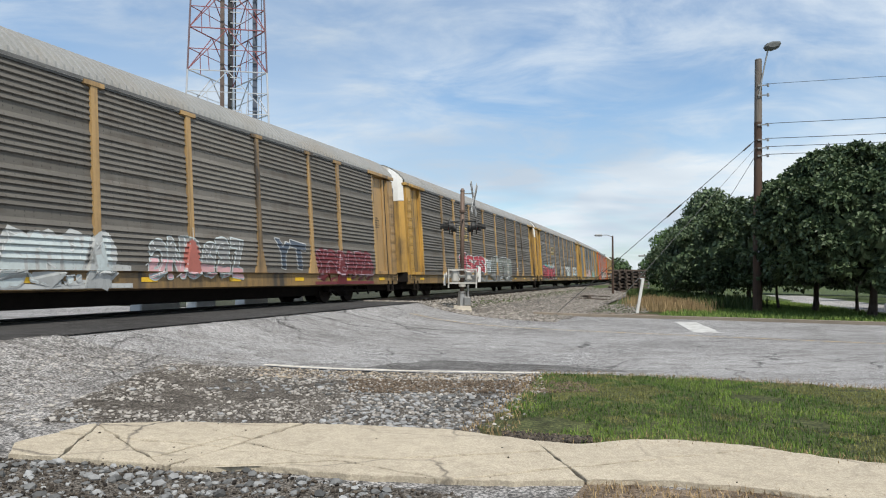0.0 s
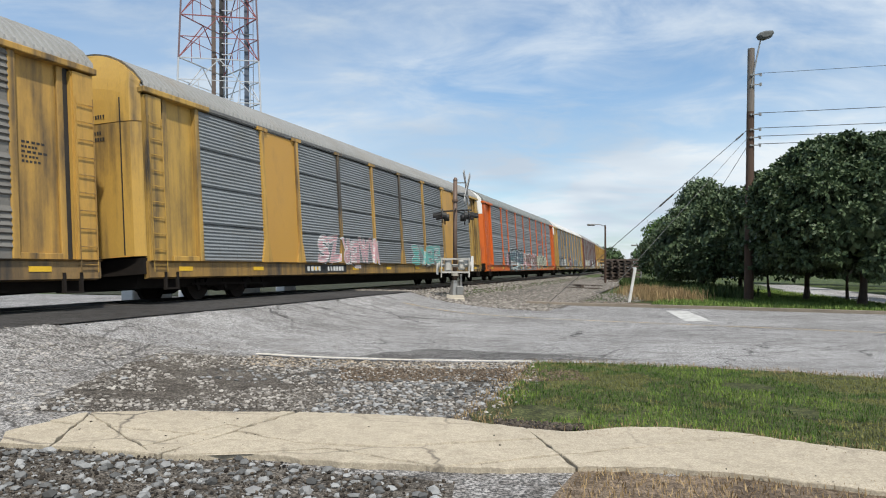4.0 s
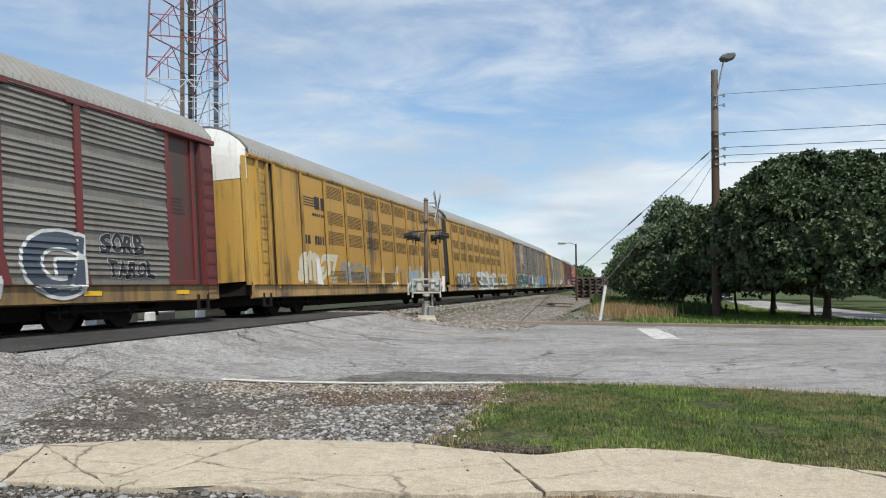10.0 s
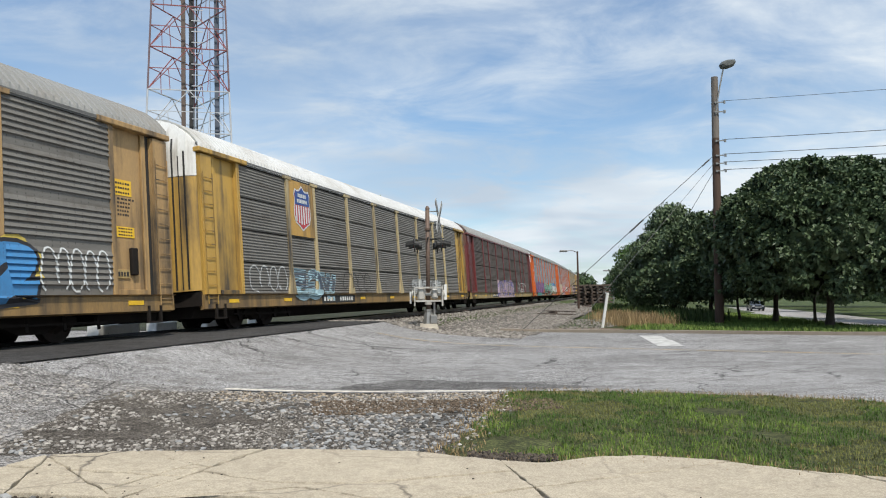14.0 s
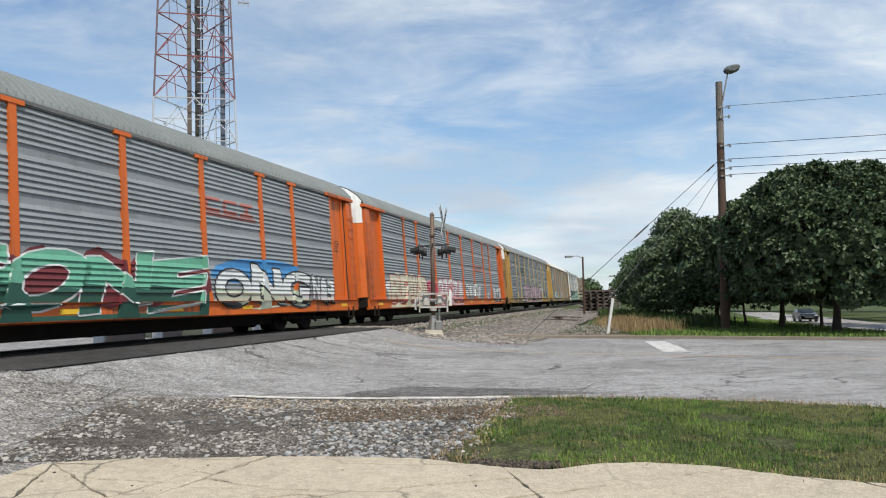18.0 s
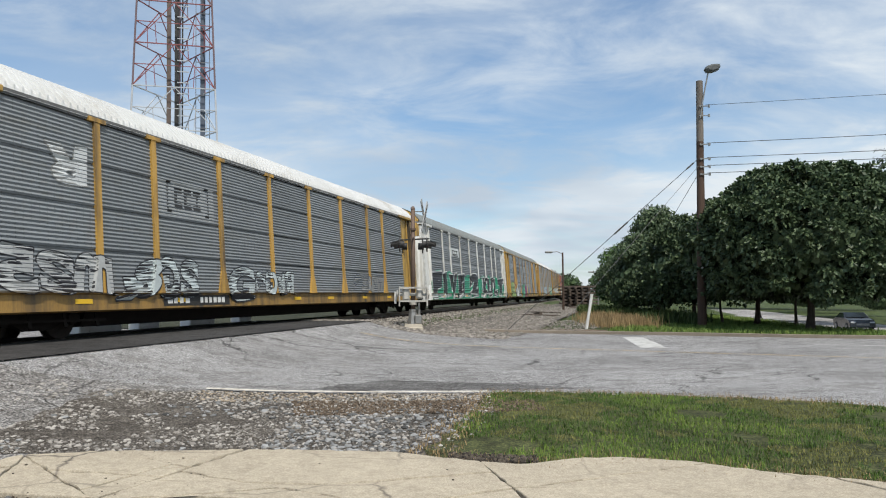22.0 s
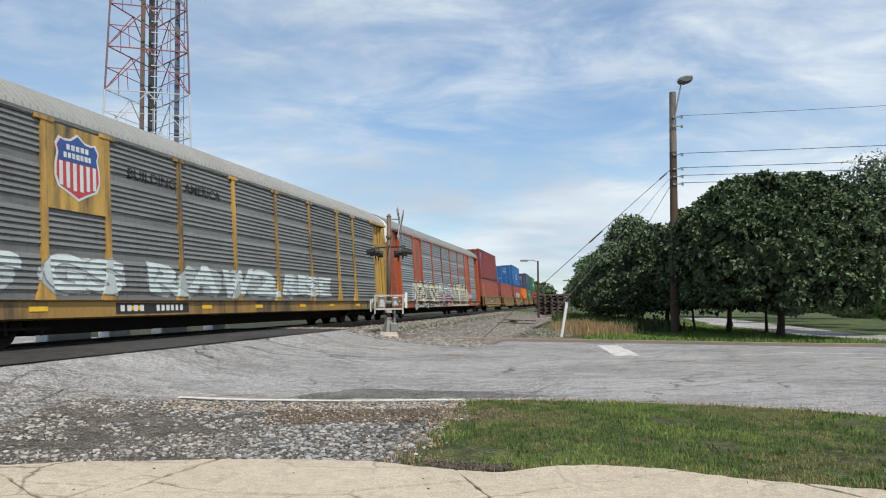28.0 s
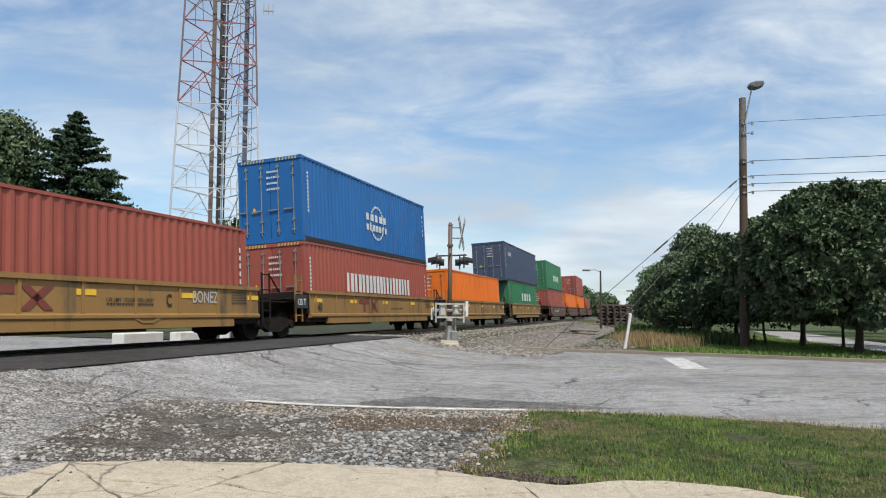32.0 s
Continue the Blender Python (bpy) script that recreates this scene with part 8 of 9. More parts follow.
def build_concrete():
    strip_ = tagged(new("concrete_strip"), "broken pale concrete pavement strip with cracks", "", "", "structure")
    pieces = [STRIP_OUT]
    cuts = [((-1.75, 6.2), (0.90, -0.42), 0.04), ((3.95, 4.8), (0.9, 0.4), 0.02), ((6.6, 3.6), (0.9, 0.4), 0.02)]
    for p0, n, g in cuts:
        new_p = []
        for q in pieces:
            new_p += cut(q, p0, n, g)
        pieces = new_p
    # the worn west end has fallen into small slabs
    final = []
    for q in pieces:
        cx = sum(a[0] for a in q) / len(q)
        todo = [q]
        if cx < -1.9:
            for p0, n, g in (((-2.75, 6.1), (0.75, 0.66), 0.016), ((-2.4, 6.15), (-0.25, 0.97), 0.016), ((-2.25, 5.8), (0.85, -0.5), 0.016), ((-3.0, 6.25), (0.2, 0.98), 0.016), ((-2.0, 6.5), (0.6, 0.8), 0.016), ((-3.1, 5.9), (0.97, 0.2), 0.016)):
                nx = []
                for w in todo:
                    nx += cut(w, p0, n, g)
                todo = nx
        elif -1.7 < cx < 3.0:
            for p0, n, g in (((-0.9, 5.62), (-0.22, 0.97), 0.012), ((0.9, 5.75), (0.985, 0.17), 0.02), ((0.35, 5.62), (0.12, 0.99), 0.012), ((1.6, 5.75), (-0.35, 0.94), 0.012), ((-1.3, 5.9), (0.5, 0.86), 0.014)):
                nx = []
                for w in todo:
                    c2 = cut(w, p0, n, g)
                    nx += c2
                todo = nx
        final += todo
    for k, q in enumerate(final):
        out = []
        for i, (a, b) in enumerate(zip(q, q[1:] + q[:1])):
            out += wavy(a, b, max(1, int(math.dist(a, b) / 0.10)), 0.02, 900 + k * 20 + i)
        rnd = random.Random(k)
        bm = bmesh.new()
        top = [bm.verts.new((x, y, gz(x, y) + 0.068)) for x, y in out]
        rim = [bm.verts.new((v.co.x + 0.0, v.co.y, v.co.z - 0.012)) for v in top]
        cx, cy = sum(v.co.x for v in top) / len(top), sum(v.co.y for v in top) / len(top)
        for v in top:
            d = Vector((cx - v.co.x, cy - v.co.y))
            v.co.x += d.normalized().x * 0.005
            v.co.y += d.normalized().y * 0.005
            v.co.z += rnd.uniform(-0.002, 0.002) - 0.004 * (k % 3)
        low = [bm.verts.new((v.co.x, v.co.y, v.co.z - 0.09)) for v in rim]
        bm.faces.new(top)
        loft(bm, [[*low, low[0]], [*rim, rim[0]], [*top, top[0]]])
        bmesh.ops.recalc_face_normals(bm, faces=bm.faces)
        part("slab", bm, CONC_CRACK, strip_)


CONC_CRACK = surface_mat("weathered_concrete", (0.5, 0.45, 0.36), (0.40, 0.345, 0.262), (0.53, 0.46, 0.35), (0.10, 0.085, 0.07), 1.0, 70, 0.9, bump=0.3, crack_w=0.024, worn=0.3)
build_concrete()
p, r = scatter(STRIP_OUT, 420, 93)
p = p[np.array([noise.noise((x * 0.9, y * 1.5, 31)) - 0.12 * (x + 2.5) > -0.25 for x, y in p])]
stones("debris", p, (0.004, 0.013), SOIL_DARK, "dark crumbs lying on the concrete strip", r, 0.062, 0.6)


# ---- utility pole, wires and lamps ----
def wire(name, a, b, sag, rad, material, label, parent=None, n=14):
    bm = bmesh.new()
    pts = []
    for i in range(n + 1):
        q = i / n
        v = Vector(a).lerp(Vector(b), q)
        v.z -= sag * 4 * q * (1 - q)
        pts.append(v)
    rings = []
    for i, v in enumerate(pts):
        d = (pts[min(i + 1, n)] - pts[max(i - 1, 0)]).normalized()
        q = d.to_track_quat("Z", "Y")
        rings.append([bm.verts.new(v + q @ Vector((math.cos(k * 2.094) * rad, math.sin(k * 2.094) * rad, 0))) for k in range(3)])
    loft(bm, rings, True)
    return tagged(part(name, bm, material), label, "cable")


def build_pole():
    pole = tagged(new("utility_pole"), "tall brown creosoted wooden utility pole with a street lamp", "utility pole")
    pole.location = (14.15, 32.0, -0.05)
    lean = Vector((0.195, 0, 11.55))
    bm = bmesh.new()
    rings = []
    for i in range(13):
        q = i / 12
        c = lean * q
        rad = 0.205 - 0.055 * q
        rings.append([bm.verts.new((c.x + rad * math.cos(k * math.pi / 7) * (1 + 0.03 * math.sin(k * 5 + i)), c.y + rad * math.sin(k * math.pi / 7), c.z)) for k in range(14)])
    loft(bm, rings[:10], True)
    part("shaft", bm, WOODPOLE, pole, smooth=True)
    bm = bmesh.new()
    rings = [[bm.verts.new(v) for v in ring] for ring in [[(lean.x * q + (0.205 - 0.055 * q) * math.cos(k * math.pi / 7), (0.205 - 0.055 * q) * math.sin(k * math.pi / 7), lean.z * q) for k in range(14)] for q in (0.75, 0.88, 1.0)]]
    loft(bm, rings, True)
    bm.faces.new(rings[-1])
    part("weathered_top", bm, WOODTOP, pole, "grey weathered pole top", smooth=False)
    bm = bmesh.new()
    arm = [(0.12, -0.16, 9.75), (0.22, -0.18, 10.4), (0.38, -0.2, 11.2), (0.52, -0.22, 11.85), (0.68, -0.24, 12.05)]
    for a, b in zip(arm, arm[1:]):
        beam(bm, a, b, 0.07, sides=8)
    part("lamp_arm", bm, GALV, pole)
    bm = bmesh.new()
    o = [(-0.36, 0.02), (-0.30, -0.13), (-0.05, -0.2), (0.22, -0.17), (0.36, -0.02), (0.34, 0.1), (0.0, 0.17), (-0.25, 0.14)]
    a = [bm.verts.new((x, -0.13, z)) for x, z in o]
    b = [bm.verts.new((x, 0.13, z)) for x, z in o]
    c1 = [bm.verts.new((x * 0.7, -0.2, z * 0.6)) for x, z in o]
    c2 = [bm.verts.new((x * 0.7, 0.2, z * 0.6)) for x, z in o]
    for p0, p1 in ((c1, a), (a, b), (b, c2)):
        loft(bm, [[*p0, p0[0]], [*p1, p1[0]]])
    bm.faces.new(c1)
    bm.faces.new(c2)
    bmesh.ops.recalc_face_normals(bm, faces=bm.faces)
    ob = part("lamp_head", bm, mat("lamp_grey", (0.12, 0.125, 0.12), (0.07, 0.075, 0.07), 0.5, 4, 30), pole, "grey cobra-head street lamp", loc=(0.72, -0.24, 12.1))
    ob.rotation_euler = (0, radians(-14), 0)
    part("cable_box", box(bmesh.new(), 0.16, 0.36, -0.30, -0.14, 3.9, 4.35, 0.02), GALV, pole, "grey metal box")
    part("marker_tag", box(bmesh.new(), -0.045, 0.035, -0.225, -0.205, 2.35, 2.85), WHITEP, pole, "white marker strip")
    for z in (9.85, 10.3, 8.5, 7.82, 7.45, 7.1):
        x = 0.195 * z / 11.55
        bm = bmesh.new()
        beam(bm, (x, -0.2, z), (x + 0.3, -0.26, z), 0.045)
        cyl(bm, (x + 0.33, -0.26, z), (0, 0, 1), 0.05, 0.07, 8)
        cyl(bm, (x - 0.05, -0.18, z), (0, 1, 0), 0.05, 0.03, 8)
        part("insulator_bracket", bm, GALV, pole)
    for k, (z, sag) in enumerate(((10.3, 0.5), (8.5, 0.45), (7.82, 0.5), (7.45, 0.45), (7.1, 0.4))):
        wire("overhead_wire", (14.5, 31.75, z), (48, 20.4, z + 0.25), sag * 0.4, 0.016 if k else 0.011, BLACKP, "thin dark overhead wire strung from the pole")
    wire("guy_wire", (14.15, 31.9, 7.8), (4.6, 29.0, 0.05), 0.0, 0.016, BLACKP, "dark steel guy wire from pole to ground")
    wire("guy_wire", (14.15, 31.9, 7.45), (7.0, 30.3, 0.0), 0.0, 0.011, mat("guy_grey", (0.16, 0.16, 0.155)), "grey steel guy wire from pole to ground")
    wire("guy_wire", (14.2, 32.1, 7.1), (11.2, 36.5, 0.0), 0.0, 0.014, BLACKP, "thin guy wire behind the pole")
    a, b = Vector((14.15, 31.9, 7.8)), Vector((4.6, 29.0, 0.05))
    for q0, q1 in ((0.03, 0.07), (0.40, 0.47)):
        tagged(part("strain_insulator", beam(bmesh.new(), a.lerp(b, q0), a.lerp(b, q1), 0.07, sides=8), BLACKP), "black strain insulator on the guy wire", "insulator", "guy wire insulators")


build_pole()


def build_marker():
    bm = bmesh.new()
    beam(bm, (0, 0, -0.1), (0.29, 0, 1.52), 0.13, sides=10)
    bmesh.ops.bevel(bm, geom=[e for e in bm.edges if all(v.co.z > 1 for v in e.verts)], offset=0.02, segments=2, affect="EDGES")
    ob = part("marker_post", bm, WHITEP)
    ob.location = (8.28, 30.4, 0)
    tagged(ob, "leaning white plastic guy marker post in the ballast", "marker post")


build_marker()


def far_lamp(x, y, h, arm, label, lean=0.0):
    ob = tagged(new("street_lamp"), label, "street lamp")
    ob.location = (x, y, gz(x, y))
    part("pole", beam(bmesh.new(), (0, 0, -0.1), (lean, 0, h), 0.22, sides=10, w2=0.15), WOODPOLE if arm > 0.9 else GALV, ob)
    bm = bmesh.new()
    beam(bm, (lean, 0, h - 0.12), (lean - arm * 0.5, 0, h + 0.08), 0.07, sides=8)
    beam(bm, (lean - arm * 0.5, 0, h + 0.08), (lean - arm, 0, h + 0.05), 0.07, sides=8)
    part("arm", bm, GALV, ob)
    bm = box(bmesh.new(), lean - arm - 0.65, lean - arm + 0.05, -0.16, 0.16, h - 0.06, h + 0.12, 0.05)
    part("lamp_head", bm, GALV, ob)


far_lamp(15.6, 65.0, 5.3, 1.0, "brown street lamp pole with a pale head on a curved arm")
far_lamp(25.5, 88.0, 4.2, 0.8, "thin grey street lamp by the far trees", 0.3)


# ---- crossing signal ----
SIGN_GREY = mat("sign_grey_white", (0.40, 0.40, 0.39), (0.26, 0.26, 0.25), 0.7, 3, 40, 0.1)


def build_signal():
    sg = tagged(new("crossing_signal"), "weathered railway crossing signal mast with crossbuck and hooded lights", "crossing signal")
    sg.location = (0.73, 26.9, 0.30)
    mast = mat("tarnished_aluminium", (0.17, 0.115, 0.085), (0.10, 0.07, 0.055), 0.6, 3, 40, 0.2, 0.2)
    bm = bmesh.new()
    rings = []
    for z, s in ((-0.15, 0.36), (0.02, 0.36), (0.05, 0.33), (0.16, 0.31)):
        rings.append([bm.verts.new((s * a, s * b, z)) for a, b in ((-1, -1), (1, -1), (1, 1), (-1, 1))])
    loft(bm, rings, True)
    bm.faces.new(rings[-1])
    part("foundation", bm, CONCRETE, sg, "concrete foundation block")
    bm = bmesh.new()
    for z0, z1, a, b in ((0.15, 0.62, 0.46, 0.30), (0.62, 0.70, 0.34, 0.34)):
        beam(bm, (0, 0, z0), (0, 0, z1), a, sides=8, w2=b)
    part("base_casting", bm, GALV, sg)
    part("mast", beam(bmesh.new(), (0, 0, 0.6), (0, 0, 4.5), 0.165, sides=14), mast, sg, smooth=True)
    part("mast_cap", beam(bmesh.new(), (0, 0, 4.5), (0, 0, 4.6), 0.2, sides=12, w2=0.08), mast, sg)
    # mechanism housings, their brackets and counterweights
    pale = mat("weathered_pale_paint", (0.52, 0.51, 0.47), (0.36, 0.34, 0.30), 0.6, 4, 40, 0.15, dirt=(0.2, 0.17, 0.14), dirt_amt=0.35, dirt_scale=3)
    for x0, x1, z0, z1, d in ((-0.40, -0.13, 1.02, 1.50, 0.2), (0.12, 0.36, 1.08, 1.46, 0.17)):
        hb = part("mechanism_box", box(bmesh.new(), x0, x1, -d, d, z0, z1, 0.05), pale, sg, "pale painted mechanism housing")
        part("cover", box(bmesh.new(), x0 + 0.05, x1 - 0.05, -d - 0.03, -d + 0.005, z0 + 0.06, z1 - 0.06, 0.015), pale, hb)
        for x in (x0 + 0.03, x1 - 0.03):
            for z in (z0 + 0.05, z1 - 0.05):
                part("bolt", cyl(bmesh.new(), (x, -d - 0.012, z), (0, 1, 0), 0.018, 0.015, 6), GALV, hb)
    for z in (0.98, 1.48):
        for y in (-0.27, 0.26):
            part("bracket_bar", box(bmesh.new(), -0.50, 0.50, y - 0.03, y + 0.03, z, z + 0.06), pale, sg)
    for x in (-0.54, 0.50):
        part("bracket_arm", box(bmesh.new(), x, x + 0.05, -0.30, 0.30, 0.82, 1.55), pale, sg)
    part("axle", cyl(bmesh.new(), (0.0, -0.05, 1.26), (1, 0, 0), 0.06, 0.62, 10), pale, sg)
    for x in (-0.60, 0.58):
        part("crank_plate", cyl(bmesh.new(), (x, -0.05, 1.26), (1, 0, 0), 0.15, 0.02, 14), pale, sg)
    part("counterweight_arm", box(bmesh.new(), 0.60, 0.70, -0.03, 0.03, 1.05, 1.62), WHITEP, sg)
    part("counterweight_arm", box(bmesh.new(), -0.70, -0.62, -0.03, 0.03, 0.92, 1.36), WHITEP, sg)
    part("stay", box(bmesh.new(), 0.46, 0.64, -0.02, 0.02, 1.1, 1.15), pale, sg)
    part("conduit", cyl(bmesh.new(), (0.22, -0.1, 0.55), (0, 0, 1), 0.045, 0.4, 8), GALV, sg)
    part("junction_box", box(bmesh.new(), 0.05, 0.32, -0.3, -0.12, 0.15, 0.5, 0.03), GALV, sg)
    part("collar", cyl(bmesh.new(), (0, 0, 0.92), (0, 0, 1), 0.14, 0.05, 14), pale, sg)
    part("collar", cyl(bmesh.new(), (0, 0, 3.72), (0, 0, 1), 0.12, 0.04, 14), mast, sg)
    # lights: a cross arm with a pair facing each way along the road
    bm = bmesh.new()
    beam(bm, (-0.55, 0.1, 3.32), (0.62, -0.1, 3.36), 0.06, sides=8)
    beam(bm, (0, -0.75, 3.34), (0, 0.75, 3.34), 0.06, sides=8)
    part("cross_arm", bm, BLACKP, sg)
    for fx in (-1, 1):
        for dy in (-0.62, 0.42):
            bm = bmesh.new()
            x = fx * (0.50 if dy < 0 else 0.38)
            cyl(bm, (x, dy, 3.1), (1, 0, 0), 0.27, 0.02, 18)
            cyl(bm, (x - fx * 0.09, dy, 3.1), (1, 0, 0), 0.13, 0.08, 12, 0.13)
            part("light_background", bm, BLACKP, sg)
            bm = bmesh.new()
            lo, hi = [], []
            for k in range(9):
                a = math.radians(-10 + 200 * k / 8)
                lo.append(bm.verts.new((x + fx * 0.02, dy + 0.16 * math.cos(a), 3.1 + 0.16 * math.sin(a))))
                hi.append(bm.verts.new((x + fx * 0.34, dy + 0.15 * math.cos(a), 3.04 + 0.15 * math.sin(a))))
            loft(bm, [lo, hi])
            r = bmesh.ops.solidify(bm, geom=bm.faces[:], thickness=0.012)
            part("visor", bm, BLACKP, sg)
            part("lens", cyl(bmesh.new(), (x + fx * 0.03, dy, 3.1), (1, 0, 0), 0.13, 0.015, 14), mat("red_lens", (0.12, 0.008, 0.008), rough=0.2), sg)
    # crossbuck, edge-on to the line
    for a in (45, -45):
        bm = bmesh.new()
        box(bm, -0.012, 0.012, -0.76, 0.76, -0.105, 0.105)
        ob = part("crossbuck_board", bm, SIGN_GREY, sg, "grey-white crossbuck board", loc=(0.42 + (0.03 if a > 0 else 0), 0, 4.2))
        ob.rotation_euler = (radians(a * 1.12), 0, radians(-15))
        bm = bmesh.new()
        for k in range(6):
            box(bm, 0.013, 0.016, -0.5 + 0.17 * k, -0.40 + 0.17 * k, -0.06, 0.06)
        o2 = part("crossbuck_letters", bm, BLACKP, ob)
    bm = bmesh.new()
    for z in (4.0, 4.4):
        beam(bm, (0, 0, z), (0.42, 0, z), 0.04)
    part("crossbuck_bracket", bm, GALV, sg)


build_signal()


# ---- lattice tower ----
def build_tower():
    tw = tagged(new("lattice_tower"), "tall lattice steel radio tower in red and white with cable ladders", "radio tower")
    tw.location = (-23.0, 77.0, 0.5)
    tw.rotation_euler = (0, radians(-0.8), radians(12))
    white, red = mat("tower_white", (0.55, 0.56, 0.58), (0.42, 0.43, 0.45), 0.6, 1, 20), mat("tower_red", (0.30, 0.09, 0.09), (0.22, 0.07, 0.07), 0.6, 1, 20)
    rusty = mat("tower_faded_red", (0.20, 0.125, 0.13), (0.15, 0.11, 0.12), 0.6, 1, 20)
    dark = mat("tower_weathered", (0.20, 0.20, 0.22), (0.14, 0.14, 0.15), 0.6, 1, 20)
    bay, n = 4.55, 16
    R = lambda z: (9.75 - 0.073 * z) / 2 / math.cos(math.pi / 6)
    leg = lambda k, z: Vector((R(z) * math.cos(math.radians(-150 + 120 * k)), R(z) * math.sin(math.radians(-150 + 120 * k)), z))
    for i in range(n):
        z0, z1 = i * bay, (i + 1) * bay
        m = white if i < 5 else rusty
        mb = white if i < 5 else red if i in (5, 6) else rusty
        for k in range(3):
            part("leg_section", beam(bmesh.new(), leg(k, z0), leg(k, z1), 0.19, sides=8), m, tw)
            j = (k + 1) % 3
            a0, b0, a1, b1 = leg(k, z0), leg(j, z0), leg(k, z1), leg(j, z1)
            top, low = (a1 + b1) / 2, (a0 + b0) / 2
            bm = bmesh.new()
            beam(bm, a1, b1, 0.10)
            beam(bm, a0, top, 0.08)
            beam(bm, b0, top, 0.08)
            q1, q2 = a0.lerp(top, 0.5), b0.lerp(top, 0.5)
            beam(bm, a0.lerp(a1, 0.5), q1, 0.075)
            beam(bm, b0.lerp(b1, 0.5), q2, 0.075)
            beam(bm, q1, a0.lerp(b0, 0.27), 0.06)
            beam(bm, q2, a0.lerp(b0, 0.73), 0.06)
            beam(bm, q1, q2, 0.06)
            part("brace", bm, mb, tw)
    for x, w, m in ((-0.75, 0.42, mat("cable_run_brown", (0.15, 0.11, 0.09), (0.10, 0.075, 0.065), 0.7)), (0.05, 0.42, BLACKP), (0.62, 0.14, BLACKP), (2.7, 0.5, mat("cable_run_blue_grey", (0.10, 0.12, 0.16), (0.07, 0.085, 0.115), 0.6))):
        bm = bmesh.new()
        box(bm, x - w / 2, x + w / 2, -0.2, 0.2, 0, n * bay)
        part("cable_run", bm, m, tw)
    for i in range(60):
        part("rung", box(bmesh.new(), 0.1, 1.3, -0.3, -0.24, 0, 0.1), white, tw, loc=(0, 0, 1 + i * 1.2))
    bm = bmesh.new()
    for x in (2.0, 3.4):
        beam(bm, (x, -0.3, 0), (x, -0.3, n * bay), 0.07)
    for i in range(40):
        beam(bm, (2.0, -0.3, 1 + i * 1.8), (3.4, -0.3, 1 + i * 1.8), 0.06)
    part("ladder", bm, dark, tw)
    bm = bmesh.new()
    z = 34
    beam(bm, (4.4, -1, z), (5.6, -1, z), 0.12)
    for x in (4.5, 5.0, 5.5):
        beam(bm, (x, -1, z - 0.4), (x, -1, z + 0.8), 0.08)
    part("antenna", bm, GALV, tw)


build_tower()


# ---- trees ----
LEAF_DARK = island_mat("leaves_dark_green", (0.025, 0.046, 0.020), (0.125, 0.168, 0.082), 0.45)
LEAF_LIGHT = island_mat("leaves_light_green", (0.055, 0.09, 0.024), (0.16, 0.215, 0.07), 0.65)
LEAF_MID = island_mat("leaves_mid_green", (0.025, 0.06, 0.014), (0.10, 0.17, 0.045), 0.6)
LEAF_FAR = island_mat("leaves_far_green", (0.03, 0.055, 0.022), (0.085, 0.13, 0.055), 0.7)
NEEDLE = island_mat("needles", (0.014, 0.036, 0.018), (0.065, 0.105, 0.05), 0.7)


def leaf_cloud(c, nrm, size, r, droop=0.3):
    """A leaf at every point: a folded lozenge turned roughly along its normal."""
    n = len(c)
    d = nrm + r.randn(n, 3) * 0.55
    d /= np.linalg.norm(d, axis=1)[:, None] + 1e-9
    t = np.cross(d, r.randn(n, 3))
    t /= np.linalg.norm(t, axis=1)[:, None] + 1e-9
    t[:, 2] -= droop
    b = np.cross(d, t)
    s = size * (0.6 + 0.8 * r.rand(n))[:, None]
    V = np.stack([c - t * s * 0.5, c + b * s * 0.28 + d * s * 0.05, c + t * s * 0.5, c - b * s * 0.28 + d * s * 0.05], 1).reshape(-1, 3)
    F = (np.arange(n) * 4)[:, None] + np.array([[0, 1, 2, 3]])
    return V, F


